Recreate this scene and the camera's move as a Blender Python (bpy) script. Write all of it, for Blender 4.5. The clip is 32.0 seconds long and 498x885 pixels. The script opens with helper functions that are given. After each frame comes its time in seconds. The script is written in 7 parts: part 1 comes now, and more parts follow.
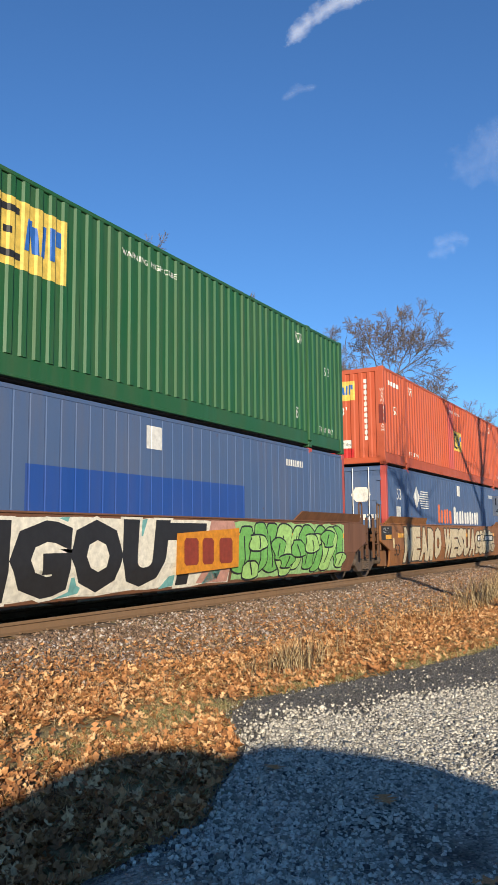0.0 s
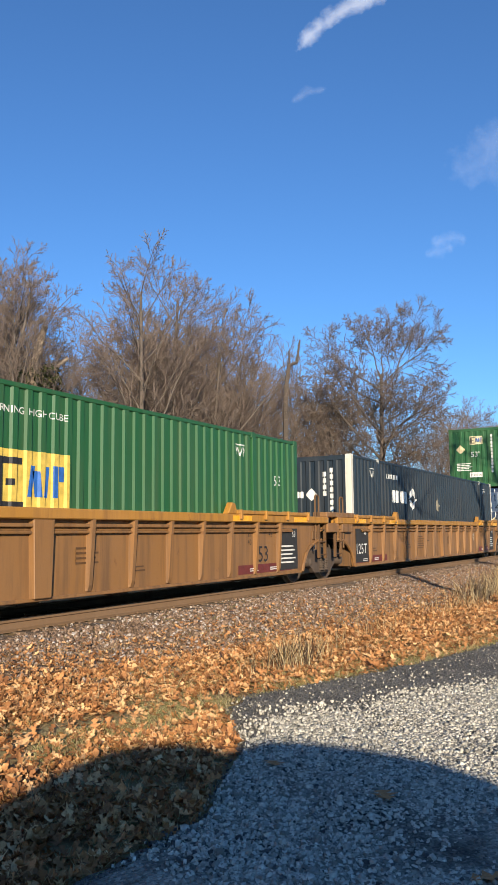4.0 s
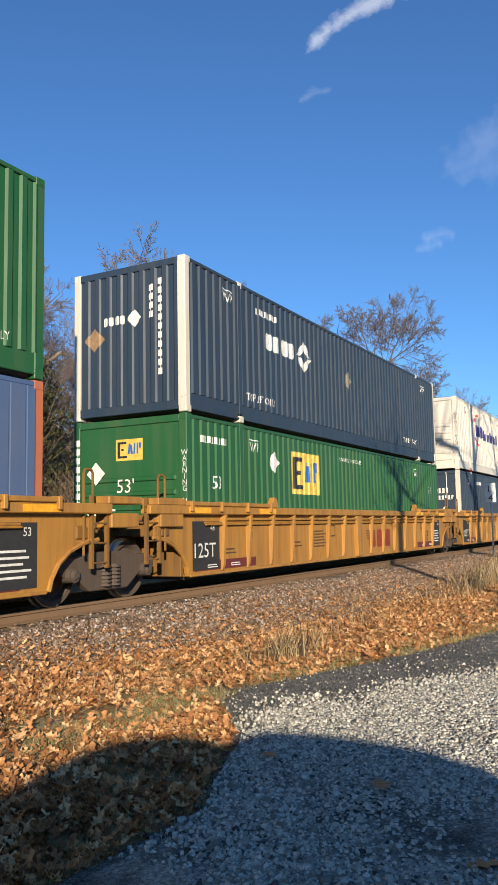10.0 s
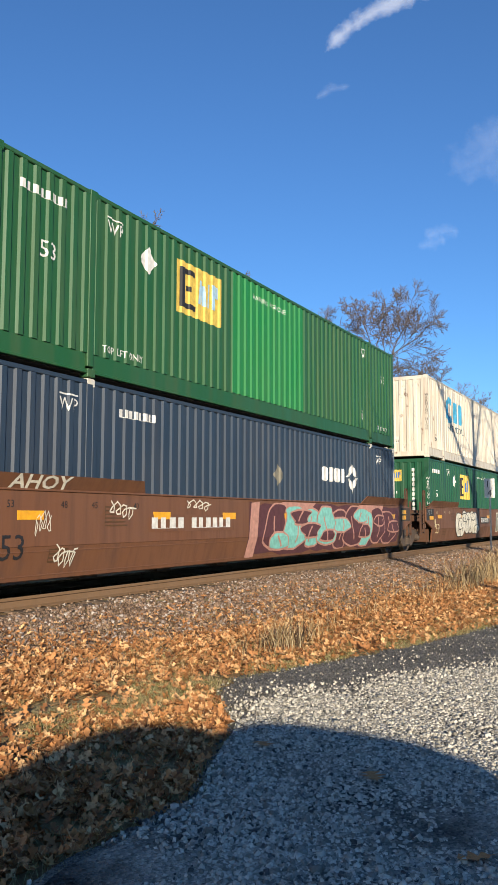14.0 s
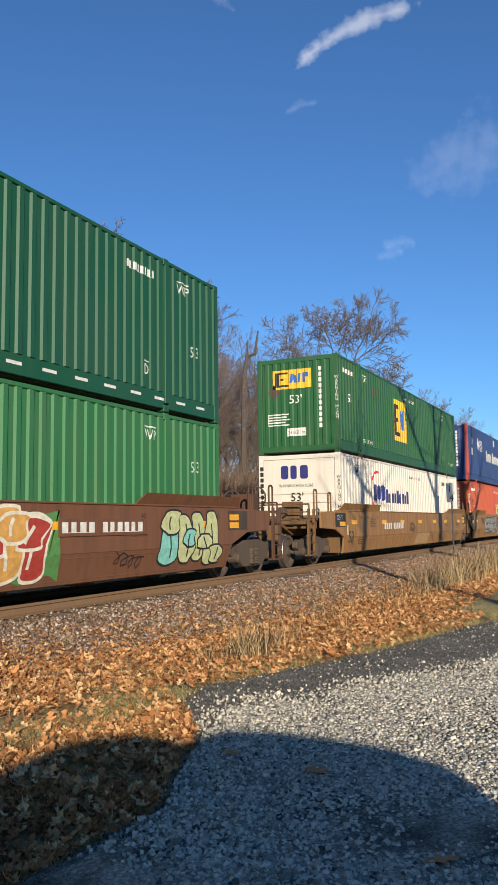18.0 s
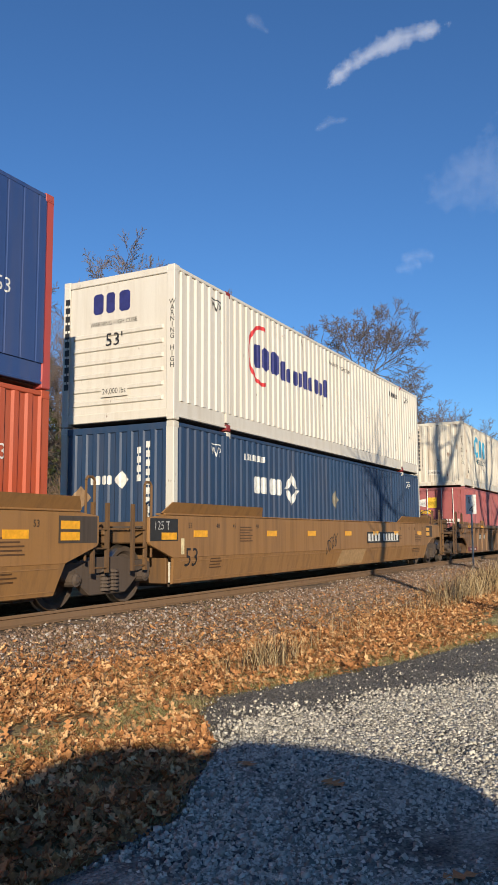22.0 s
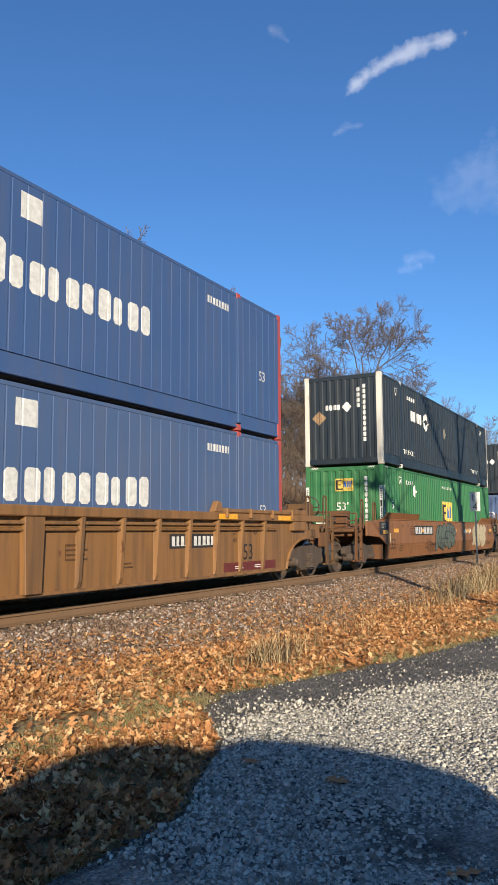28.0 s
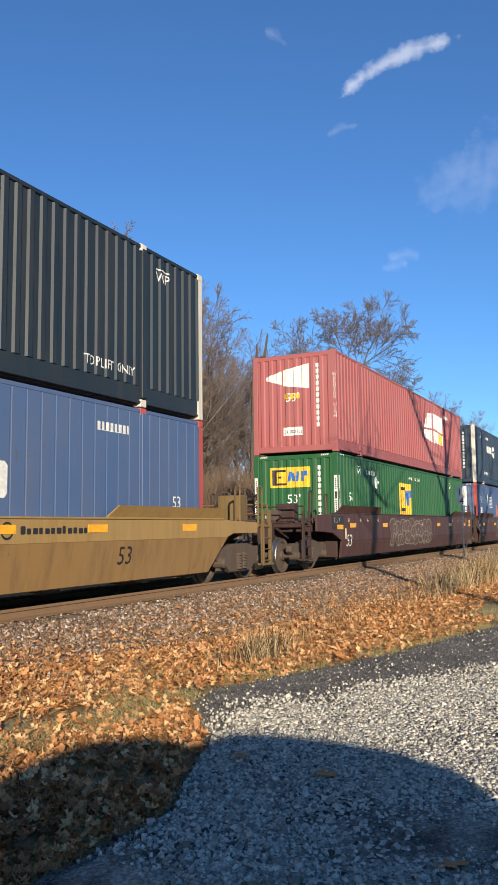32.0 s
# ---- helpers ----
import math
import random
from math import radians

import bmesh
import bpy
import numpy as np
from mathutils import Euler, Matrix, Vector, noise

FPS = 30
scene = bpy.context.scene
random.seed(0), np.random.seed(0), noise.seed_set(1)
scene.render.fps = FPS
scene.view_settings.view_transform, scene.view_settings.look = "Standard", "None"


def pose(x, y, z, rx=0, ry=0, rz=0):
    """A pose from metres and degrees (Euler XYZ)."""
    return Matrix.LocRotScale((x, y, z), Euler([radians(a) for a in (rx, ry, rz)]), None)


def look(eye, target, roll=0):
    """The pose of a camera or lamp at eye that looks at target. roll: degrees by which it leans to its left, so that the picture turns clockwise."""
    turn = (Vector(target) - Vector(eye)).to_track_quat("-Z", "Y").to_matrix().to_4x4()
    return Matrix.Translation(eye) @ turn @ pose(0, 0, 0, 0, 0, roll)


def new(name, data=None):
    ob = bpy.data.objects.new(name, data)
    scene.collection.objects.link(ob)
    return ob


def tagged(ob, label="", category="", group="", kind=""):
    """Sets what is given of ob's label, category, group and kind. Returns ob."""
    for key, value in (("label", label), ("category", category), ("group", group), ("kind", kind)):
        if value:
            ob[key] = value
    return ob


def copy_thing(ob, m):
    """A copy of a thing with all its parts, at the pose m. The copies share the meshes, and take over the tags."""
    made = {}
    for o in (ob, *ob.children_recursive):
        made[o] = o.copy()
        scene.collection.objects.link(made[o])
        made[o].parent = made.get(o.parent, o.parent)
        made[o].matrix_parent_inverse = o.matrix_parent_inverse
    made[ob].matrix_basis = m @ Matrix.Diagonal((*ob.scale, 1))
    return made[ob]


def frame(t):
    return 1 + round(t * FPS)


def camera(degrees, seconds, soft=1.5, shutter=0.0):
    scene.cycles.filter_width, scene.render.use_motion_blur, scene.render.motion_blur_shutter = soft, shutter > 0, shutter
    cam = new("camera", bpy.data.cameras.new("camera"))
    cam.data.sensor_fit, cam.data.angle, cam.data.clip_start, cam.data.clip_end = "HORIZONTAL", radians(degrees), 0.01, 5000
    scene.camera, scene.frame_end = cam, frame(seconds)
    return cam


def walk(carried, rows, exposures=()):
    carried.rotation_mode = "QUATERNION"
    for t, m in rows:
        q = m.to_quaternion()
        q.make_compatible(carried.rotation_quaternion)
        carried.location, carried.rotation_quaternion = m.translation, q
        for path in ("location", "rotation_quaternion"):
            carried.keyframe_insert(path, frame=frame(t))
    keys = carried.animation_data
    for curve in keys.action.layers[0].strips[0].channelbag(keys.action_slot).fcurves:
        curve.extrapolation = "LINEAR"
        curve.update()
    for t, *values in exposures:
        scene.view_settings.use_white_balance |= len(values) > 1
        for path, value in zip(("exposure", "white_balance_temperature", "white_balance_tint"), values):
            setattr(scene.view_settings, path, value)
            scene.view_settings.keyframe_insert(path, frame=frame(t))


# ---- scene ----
# ---- camera ----
DEGREES = 34.71
EYE = (0.0, 0.0, 1.6)
PATH = [
    (0.0, look(EYE, (17.338, 9.684, 3.969), -0.53)),
    (0.5, look(EYE, (17.345, 9.690, 3.893), -0.59)),
    (1.0, look(EYE, (17.357, 9.678, 3.857), -0.67)),
    (1.5, look(EYE, (17.364, 9.664, 3.858), -0.70)),
    (2.0, look(EYE, (17.372, 9.645, 3.877), -0.75)),
    (2.5, look(EYE, (17.370, 9.645, 3.892), -0.68)),
    (3.0, look(EYE, (17.371, 9.641, 3.902), -0.74)),
    (3.5, look(EYE, (17.363, 9.657, 3.897), -0.66)),
    (5.5, look(EYE, (17.347, 9.702, 3.825), -0.53)),
    (6.0, look(EYE, (17.375, 9.661, 3.782), -0.44)),
    (6.5, look(EYE, (17.418, 9.596, 3.724), -0.30)),
    (7.0, look(EYE, (17.460, 9.531, 3.679), -0.28)),
    (7.5, look(EYE, (17.482, 9.494, 3.662), -0.42)),
    (8.0, look(EYE, (17.481, 9.498, 3.648), -0.52)),
    (8.5, look(EYE, (17.472, 9.515, 3.647), -0.70)),
    (9.0, look(EYE, (17.462, 9.531, 3.660), -0.86)),
    (9.5, look(EYE, (17.456, 9.538, 3.674), -1.03)),
    (10.0, look(EYE, (17.447, 9.550, 3.697), -1.10)),
    (10.5, look(EYE, (17.440, 9.559, 3.713), -1.06)),
    (11.0, look(EYE, (17.435, 9.570, 3.710), -0.98)),
    (11.5, look(EYE, (17.428, 9.589, 3.676), -0.80)),
    (12.0, look(EYE, (17.423, 9.610, 3.623), -0.49)),
    (12.5, look(EYE, (17.428, 9.612, 3.568), -0.25)),
    (13.0, look(EYE, (17.438, 9.601, 3.534), -0.11)),
    (13.5, look(EYE, (17.446, 9.593, 3.500), 0.06)),
    (14.0, look(EYE, (17.464, 9.567, 3.461), 0.09)),
    (14.5, look(EYE, (17.484, 9.537, 3.433), 0.04)),
    (16.5, look(EYE, (17.738, 9.061, 3.409), -0.95)),
    (17.0, look(EYE, (17.824, 8.875, 3.478), -1.00)),
    (17.5, look(EYE, (17.869, 8.766, 3.561), -0.95)),
    (18.0, look(EYE, (17.865, 8.754, 3.646), -0.81)),
    (18.5, look(EYE, (17.816, 8.838, 3.718), -0.65)),
    (19.0, look(EYE, (17.739, 8.979, 3.767), -0.43)),
    (19.5, look(EYE, (17.676, 9.094, 3.803), -0.35)),
    (20.0, look(EYE, (17.635, 9.169, 3.821), -0.17)),
    (20.5, look(EYE, (17.619, 9.195, 3.840), -0.22)),
    (21.0, look(EYE, (17.611, 9.205, 3.864), -0.19)),
    (21.5, look(EYE, (17.618, 9.186, 3.884), -0.25)),
    (22.0, look(EYE, (17.632, 9.156, 3.895), -0.29)),
    (22.5, look(EYE, (17.658, 9.106, 3.899), -0.40)),
    (23.0, look(EYE, (17.681, 9.061, 3.900), -0.57)),
    (23.5, look(EYE, (17.692, 9.039, 3.899), -0.80)),
    (24.0, look(EYE, (17.677, 9.063, 3.921), -0.96)),
    (24.5, look(EYE, (17.639, 9.133, 3.935), -1.02)),
    (25.0, look(EYE, (17.582, 9.240, 3.942), -0.91)),
    (25.5, look(EYE, (17.528, 9.343, 3.943), -0.71)),
    (27.5, look(EYE, (17.552, 9.315, 3.874), -0.31)),
    (28.0, look(EYE, (17.597, 9.239, 3.833), -0.33)),
    (28.5, look(EYE, (17.626, 9.195, 3.787), -0.29)),
    (29.0, look(EYE, (17.642, 9.172, 3.753), -0.32)),
    (29.5, look(EYE, (17.655, 9.149, 3.748), -0.32)),
    (30.0, look(EYE, (17.675, 9.113, 3.734), -0.36)),
    (30.5, look(EYE, (17.688, 9.087, 3.731), -0.33)),
    (31.0, look(EYE, (17.705, 9.060, 3.712), -0.36)),
    (31.5, look(EYE, (17.728, 9.015, 3.708), -0.56)),
    (32.0, look(EYE, (17.752, 8.966, 3.716), -0.68)),
]
cam = camera(DEGREES, 32.0, soft=1.0)
walk(cam, PATH, exposures=[(0.0, 0.46), (1.0, 0.39), (2.0, 0.35), (3.0, 0.60), (6.0, 0.62), (7.0, 0.56), (9.0, 0.48), (10.0, 0.47), (11.0, 0.44), (12.0, 0.17), (13.0, 0.23), (14.0, 0.52), (17.0, 0.43), (18.0, 0.33), (19.0, 0.19), (20.0, 0.21), (21.0, 0.23), (22.0, 0.22), (23.0, 0.08), (24.0, 0.15), (25.0, 0.17), (28.0, 0.46), (29.0, 0.46), (30.0, 0.49), (31.0, 0.42), (32.0, 0.51)])

# ---- daylight ----
SUN_FROM = Vector((-0.83, -0.58, 0.275)).normalized()
world = bpy.data.worlds.new("sky")
scene.world = world
world.use_nodes = True
sky = world.node_tree.nodes.new("ShaderNodeTexSky")
sky.sky_type, sky.sun_disc = "NISHITA", False
sky.sun_elevation, sky.sun_rotation = math.asin(SUN_FROM.z), math.atan2(SUN_FROM.x, SUN_FROM.y)
sky.altitude, sky.air_density, sky.dust_density, sky.ozone_density = 100, 1.0, 0.0, 7.0
world.node_tree.links.new(sky.outputs[0], world.node_tree.nodes["Background"].inputs[0])
world.node_tree.nodes["Background"].inputs[1].default_value = 0.118
sun = new("sun", bpy.data.lights.new("sun", "SUN"))
sun.data.energy, sun.data.angle, sun.data.color = 5.0, radians(0.53), (1.0, 0.86, 0.66)
sun.matrix_world = look(SUN_FROM * 60, (0, 0, 0))


# ---- materials ----
class Nodes:
    """A small wrapper to write a node material in few lines."""

    def __init__(self, name):
        self.m = bpy.data.materials.new(name)
        self.m.use_nodes = True
        self.t = self.m.node_tree
        self.b = self.t.nodes["Principled BSDF"]
        self.pos = self.t.nodes.new("ShaderNodeTexCoord").outputs["Object"]
        self.info = self.t.nodes.new("ShaderNodeObjectInfo").outputs["Random"]

    def link(self, value, socket):
        if isinstance(value, bpy.types.NodeSocket):
            self.t.links.new(value, socket)
        else:
            socket.default_value = value

    def mapped(self, scale=(1, 1, 1), shift=None):
        n = self.t.nodes.new("ShaderNodeMapping")
        self.link(self.pos, n.inputs["Vector"])
        n.inputs["Scale"].default_value = scale
        if shift is not None:
            c = self.t.nodes.new("ShaderNodeCombineXYZ")
            k = self.math("MULTIPLY", shift, 37.0)
            for s in c.inputs:
                self.link(k, s)
            self.link(c.outputs[0], n.inputs["Location"])
        return n.outputs[0]

    def noise(self, scale, detail=4.0, rough=0.55, vec=None):
        n = self.t.nodes.new("ShaderNodeTexNoise")
        self.link(self.pos if vec is None else vec, n.inputs["Vector"])
        n.inputs["Scale"].default_value, n.inputs["Detail"].default_value, n.inputs["Roughness"].default_value = scale, detail, rough
        return n.outputs["Fac"]

    def voronoi(self, scale, feature="F1", out="Distance"):
        n = self.t.nodes.new("ShaderNodeTexVoronoi")
        n.feature = feature
        self.link(self.pos, n.inputs["Vector"])
        n.inputs["Scale"].default_value = scale
        return n.outputs[out]

    def ramp(self, fac, *stops):
        n = self.t.nodes.new("ShaderNodeValToRGB")
        self.link(fac, n.inputs[0])
        while len(n.color_ramp.elements) < len(stops):
            n.color_ramp.elements.new(0.5)
        for e, (p, c) in zip(n.color_ramp.elements, stops):
            e.position, e.color = p, (*c, 1) if len(c) == 3 else c
        return n.outputs[0]

    def math(self, op, a, b=0.0):
        n = self.t.nodes.new("ShaderNodeMath")
        n.operation = op
        self.link(a, n.inputs[0])
        self.link(b, n.inputs[1])
        return n.outputs[0]

    def mix(self, fac, a, b, kind="MIX"):
        n = self.t.nodes.new("ShaderNodeMix")
        n.data_type, n.blend_type = "RGBA", kind
        self.link(fac, n.inputs[0])
        for v, s in ((a, n.inputs[6]), (b, n.inputs[7])):
            self.link((*v, 1) if isinstance(v, tuple) else v, s)
        return n.outputs[2]

    def bump(self, height, strength=0.3, distance=0.01):
        n = self.t.nodes.new("ShaderNodeBump")
        n.inputs["Strength"].default_value, n.inputs["Distance"].default_value = strength, distance
        self.link(height, n.inputs["Height"])
        self.link(n.outputs[0], self.b.inputs["Normal"])

    def done(self, color, rough=0.6, metal=0.0, spec=0.5):
        self.link((*color, 1) if isinstance(color, tuple) else color, self.b.inputs["Base Color"])
        self.link(rough, self.b.inputs["Roughness"])
        self.link(metal, self.b.inputs["Metallic"])
        self.b.inputs["Specular IOR Level"].default_value = spec
        return self.m


def shade(c, k):
    return tuple(min(1.0, v * k) for v in c)


PAINTS = {}
COLOURS = {}


def paint(name, color, dirt=(0.16, 0.12, 0.08), dirty=0.35, rust=0.0, rough=0.5, fade=0.25):
    """Weathered vehicle paint: cloudy fading, streaks that run down, specks of rust."""
    if name in PAINTS:
        return PAINTS[name]
    COLOURS[name] = color
    n = Nodes(name)
    cloud = n.noise(0.55, 4, 0.6, n.mapped((1, 1, 1), n.info))
    streak = n.noise(1.0, 5, 0.65, n.mapped((5.0, 5.0, 0.35), n.info))
    fine = n.noise(38.0, 3)
    grey = sum(color) / 3
    pale = tuple(0.72 * v + 0.28 * (grey + 0.10) for v in color)
    c = n.mix(n.ramp(cloud, (0.35, (0, 0, 0)), (0.7, (fade, fade, fade))), color, pale)
    c = n.mix(n.ramp(fine, (0.3, (0, 0, 0)), (0.75, (0.22, 0.22, 0.22))), c, shade(color, 0.72))
    c = n.mix(n.ramp(streak, (0.46, (0, 0, 0)), (0.72, (dirty, dirty, dirty))), c, dirt)
    if rust:
        spots = n.noise(3.2, 8, 0.72, n.mapped((1.4, 1.4, 0.8), n.info))
        c = n.mix(n.ramp(spots, (0.66 - 0.1 * rust, (0, 0, 0)), (0.72 - 0.08 * rust, (0.9, 0.9, 0.9))), c, (0.13, 0.05, 0.022))
    n.bump(n.noise(14.0, 3), 0.12, 0.004)
    PAINTS[name] = n.done(c, n.ramp(streak, (0.3, (rough, rough, rough)), (0.8, (rough + 0.25, rough + 0.25, rough + 0.25))))
    return PAINTS[name]


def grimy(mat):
    """The same paint at half tone, grimy and rusty, for the cars' ends."""
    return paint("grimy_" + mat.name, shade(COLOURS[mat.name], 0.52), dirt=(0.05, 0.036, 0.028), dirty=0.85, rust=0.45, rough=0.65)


def plain(name, color, rough=0.6, metal=0.0):
    """A small-scale surface: one colour with fine grain."""
    if name in PAINTS:
        return PAINTS[name]
    n = Nodes(name)
    c = n.mix(n.ramp(n.noise(9.0, 6, 0.6), (0.3, (0, 0, 0)), (0.75, (1, 1, 1))), shade(color, 0.72), shade(color, 1.18))
    n.bump(n.noise(60.0, 2), 0.15, 0.003)
    PAINTS[name] = n.done(c, rough, metal)
    return PAINTS[name]


GREEN = paint("green_paint", (0.014, 0.096, 0.027), dirty=0.16, rough=0.42)
GREEN_PALE = paint("faded_green_paint", (0.025, 0.157, 0.051), dirty=0.2, rust=0.15)
GREEN_FRESH = paint("fresh_green_paint", (0.009, 0.197, 0.046), dirty=0.1)
GREEN_DEEP = paint("deep_green_paint", (0.006, 0.079, 0.034), dirty=0.08, rough=0.38)
NAVY = paint("navy_paint", (0.021, 0.039, 0.066), dirty=0.09, rough=0.42)
NAVY_BLUE = paint("navy_blue_paint", (0.017, 0.045, 0.105), dirty=0.16, rough=0.42)
CHARCOAL = paint("charcoal_navy_paint", (0.012, 0.021, 0.030), dirty=0.07, rough=0.42)
BLUE = paint("faded_blue_paint", (0.062, 0.112, 0.232), dirty=0.2, rust=0.1, fade=0.4)
BLUE_DEEP = paint("deep_blue_paint", (0.024, 0.062, 0.200), dirty=0.16)
BLUE_MID = paint("clear_blue_paint", (0.042, 0.095, 0.235), dirty=0.16)
BLUE_PATCH = paint("bright_blue_repair_paint", (0.011, 0.064, 0.288), dirty=0.1)
WHITE = paint("white_paint", (0.66, 0.62, 0.54), dirt=(0.40, 0.33, 0.24), dirty=0.3, rust=0.12)
CREAM = paint("rust_streaked_white_paint", (0.64, 0.60, 0.50), dirt=(0.30, 0.17, 0.09), dirty=0.6, rust=0.6)
ORANGE = paint("orange_paint", (0.454, 0.079, 0.026), dirty=0.2)
RED = paint("faded_red_paint", (0.35, 0.09, 0.088), dirty=0.25, rust=0.2, fade=0.5)
RED_POST = paint("coral_red_paint", (0.439, 0.064, 0.053), dirty=0.25)
ORANGE_POST = paint("salmon_orange_paint", (0.469, 0.136, 0.057), dirty=0.2)
POST_WHITE = paint("stained_white_post_paint", (0.615, 0.591, 0.518), dirt=(0.4, 0.27, 0.1), dirty=0.4, rust=0.3)
CAR_YELLOW = paint("yellow_car_paint", (0.401, 0.189, 0.027), dirt=(0.17, 0.08, 0.03), dirty=0.7, rust=0.3)
CAR_DUSTY = paint("dusty_ochre_car_paint", (0.252, 0.123, 0.039), dirt=(0.10, 0.058, 0.032), dirty=0.85, rust=0.35)
CAR_RUST = paint("rusty_ochre_car_paint", (0.203, 0.105, 0.043), dirt=(0.09, 0.05, 0.03), dirty=0.7, rust=0.5)
CAR_BROWN = paint("red_brown_car_paint", (0.169, 0.070, 0.031), dirt=(0.07, 0.04, 0.03), dirty=0.5, rust=0.2)
CAR_TAN = paint("tan_brown_car_paint", (0.30, 0.152, 0.048), dirt=(0.12, 0.07, 0.04), dirty=0.5, rust=0.15)
CAR_ORANGE = paint("orange_brown_car_paint", (0.273, 0.110, 0.034), dirt=(0.15, 0.07, 0.035), dirty=0.55, rust=0.2)
CAR_KHAKI = paint("khaki_yellow_car_paint", (0.326, 0.204, 0.064), dirt=(0.2, 0.12, 0.05), dirty=0.5, rust=0.1)
# Darker khaki for the leaning lower plate; its shade is in the colour.
CAR_KHAKI_SHADED = paint("shaded_dusty_khaki_car_paint", (0.27, 0.158, 0.056), dirt=(0.12, 0.07, 0.035), dirty=0.6, rust=0.1)
CAR_MAROON = paint("dark_maroon_car_paint", (0.075, 0.030, 0.026), dirt=(0.05, 0.035, 0.03), dirty=0.45, rust=0.15)
BLACK_PANEL = plain("faded_black_panel", (0.028, 0.028, 0.028), 0.7)
STEEL_DARK = paint("grimy_dark_steel", (0.075, 0.055, 0.042), dirt=(0.05, 0.035, 0.025), dirty=0.6, rust=0.4, rough=0.7)
STEEL_BARE = plain("worn_wheel_steel", (0.45, 0.42, 0.38), 0.32, 0.95)
TRUCK_DUST = paint("dusty_brown_truck_steel", (0.085, 0.060, 0.044), dirt=(0.05, 0.036, 0.026), dirty=0.7, rust=0.2, rough=0.75)
RAIL_RUST = paint("rusty_rail_steel", (0.20, 0.12, 0.065), dirt=(0.13, 0.085, 0.05), dirty=0.4, rust=0.3, rough=0.75)
RAIL_TOP = plain("polished_rail_head", (0.5, 0.48, 0.45), 0.25, 1.0)
INK_WHITE = plain("white_lettering", (0.72, 0.71, 0.66), 0.6)
INK_BLACK = plain("black_lettering", (0.020, 0.020, 0.022), 0.6)
INK_NAVY = plain("indigo_lettering", (0.025, 0.03, 0.16), 0.6)
INK_BLUE = plain("blue_mark", (0.025, 0.13, 0.45), 0.6)
INK_PALE = plain("pale_blue_mark", (0.36, 0.56, 0.72), 0.6)
INK_CYAN = plain("sky_blue_mark", (0.05, 0.34, 0.55), 0.6)
INK_YELLOW = plain("yellow_mark", (0.68, 0.48, 0.09), 0.6)
INK_GOLD = plain("gold_mark", (0.75, 0.46, 0.03), 0.6)
INK_RED = plain("red_mark", (0.60, 0.03, 0.035), 0.6)
INK_ORANGE = plain("orange_red_mark", (0.72, 0.17, 0.06), 0.6)
INK_CREAM = plain("cream_mark", (0.74, 0.62, 0.36), 0.7)
REFLECTOR = plain("amber_reflector", (0.85, 0.40, 0.02), 0.35)
GALV = plain("galvanised_bar", (0.45, 0.45, 0.43), 0.45, 0.6)


# ---- mesh helpers ----
def link_mesh(name, me, parent=None, label="", m=None):
    ob = new(name, me)
    if parent is not None:
        ob.parent = parent
    if m is not None:
        ob.matrix_basis = m
    if label:
        ob["label"] = label
    return ob


def to_mesh(name, bm, material, smooth=False):
    me = bpy.data.meshes.new(name)
    bm.to_mesh(me)
    bm.free()
    me.materials.append(material)
    if smooth:
        me.polygons.foreach_set("use_smooth", [True] * len(me.polygons))
    return me


def part(name, bm, material, parent, label="", m=None, smooth=False):
    return link_mesh(name, to_mesh(name, bm, material, smooth), parent, label, m)


def thing(name, label, category, group="", kind=""):
    return tagged(new(name), label, category, group, kind)


def add_box(bm, x0, x1, y0, y1, z0, z1):
    v = [bm.verts.new((x, y, z)) for x in (x0, x1) for y in (y0, y1) for z in (z0, z1)]
    for f in ((0, 1, 3, 2), (4, 6, 7, 5), (0, 4, 5, 1), (2, 3, 7, 6), (0, 2, 6, 4), (1, 5, 7, 3)):
        bm.faces.new([v[i] for i in f])
    return v


def box(*spans, bevel=0.0):
    bm = bmesh.new()
    for s in spans:
        add_box(bm, *s)
    if bevel:
        bmesh.ops.bevel(bm, geom=bm.edges[:], offset=bevel, segments=1, affect="EDGES")
    return bm


def add_tube(bm, a, b, r0, r1=None, sides=8, cap=True):
    a, b = Vector(a), Vector(b)
    r1 = r0 if r1 is None else r1
    d = (b - a).normalized()
    u = d.orthogonal().normalized()
    w = d.cross(u)
    ring = lambda c, r: [bm.verts.new(c + (u * math.cos(k * math.tau / sides) + w * math.sin(k * math.tau / sides)) * r) for k in range(sides)]
    p, q = ring(a, r0), ring(b, r1)
    for k in range(sides):
        bm.faces.new((p[k], p[k - 1], q[k - 1], q[k]))
    if cap:
        bm.faces.new(p)
        bm.faces.new(q[::-1])


def path_tube(points, radii, sides=8):
    """One bent tube through the points, closed at both ends."""
    bm, rings = bmesh.new(), []
    pts = [Vector(p) for p in points]
    for k, p in enumerate(pts):
        d = (pts[min(len(pts) - 1, k + 1)] - pts[max(0, k - 1)]).normalized()
        u = d.cross(Vector((0.31, 0.87, 0.38))).normalized()
        w = d.cross(u)
        rings.append([bm.verts.new(p + (u * math.cos(i * math.tau / sides) + w * math.sin(i * math.tau / sides)) * radii[k]) for i in range(sides)])
    for p, q in zip(rings, rings[1:]):
        for k in range(sides):
            bm.faces.new((p[k - 1], p[k], q[k], q[k - 1]))
    bm.faces.new(rings[0])
    bm.faces.new(rings[-1][::-1])
    bmesh.ops.recalc_face_normals(bm, faces=bm.faces[:])
    return bm


def tubes(*runs, sides=8):
    bm = bmesh.new()
    for points, r in runs:
        for a, b in zip(points, points[1:]):
            add_tube(bm, a, b, r, sides=sides)
    return bm


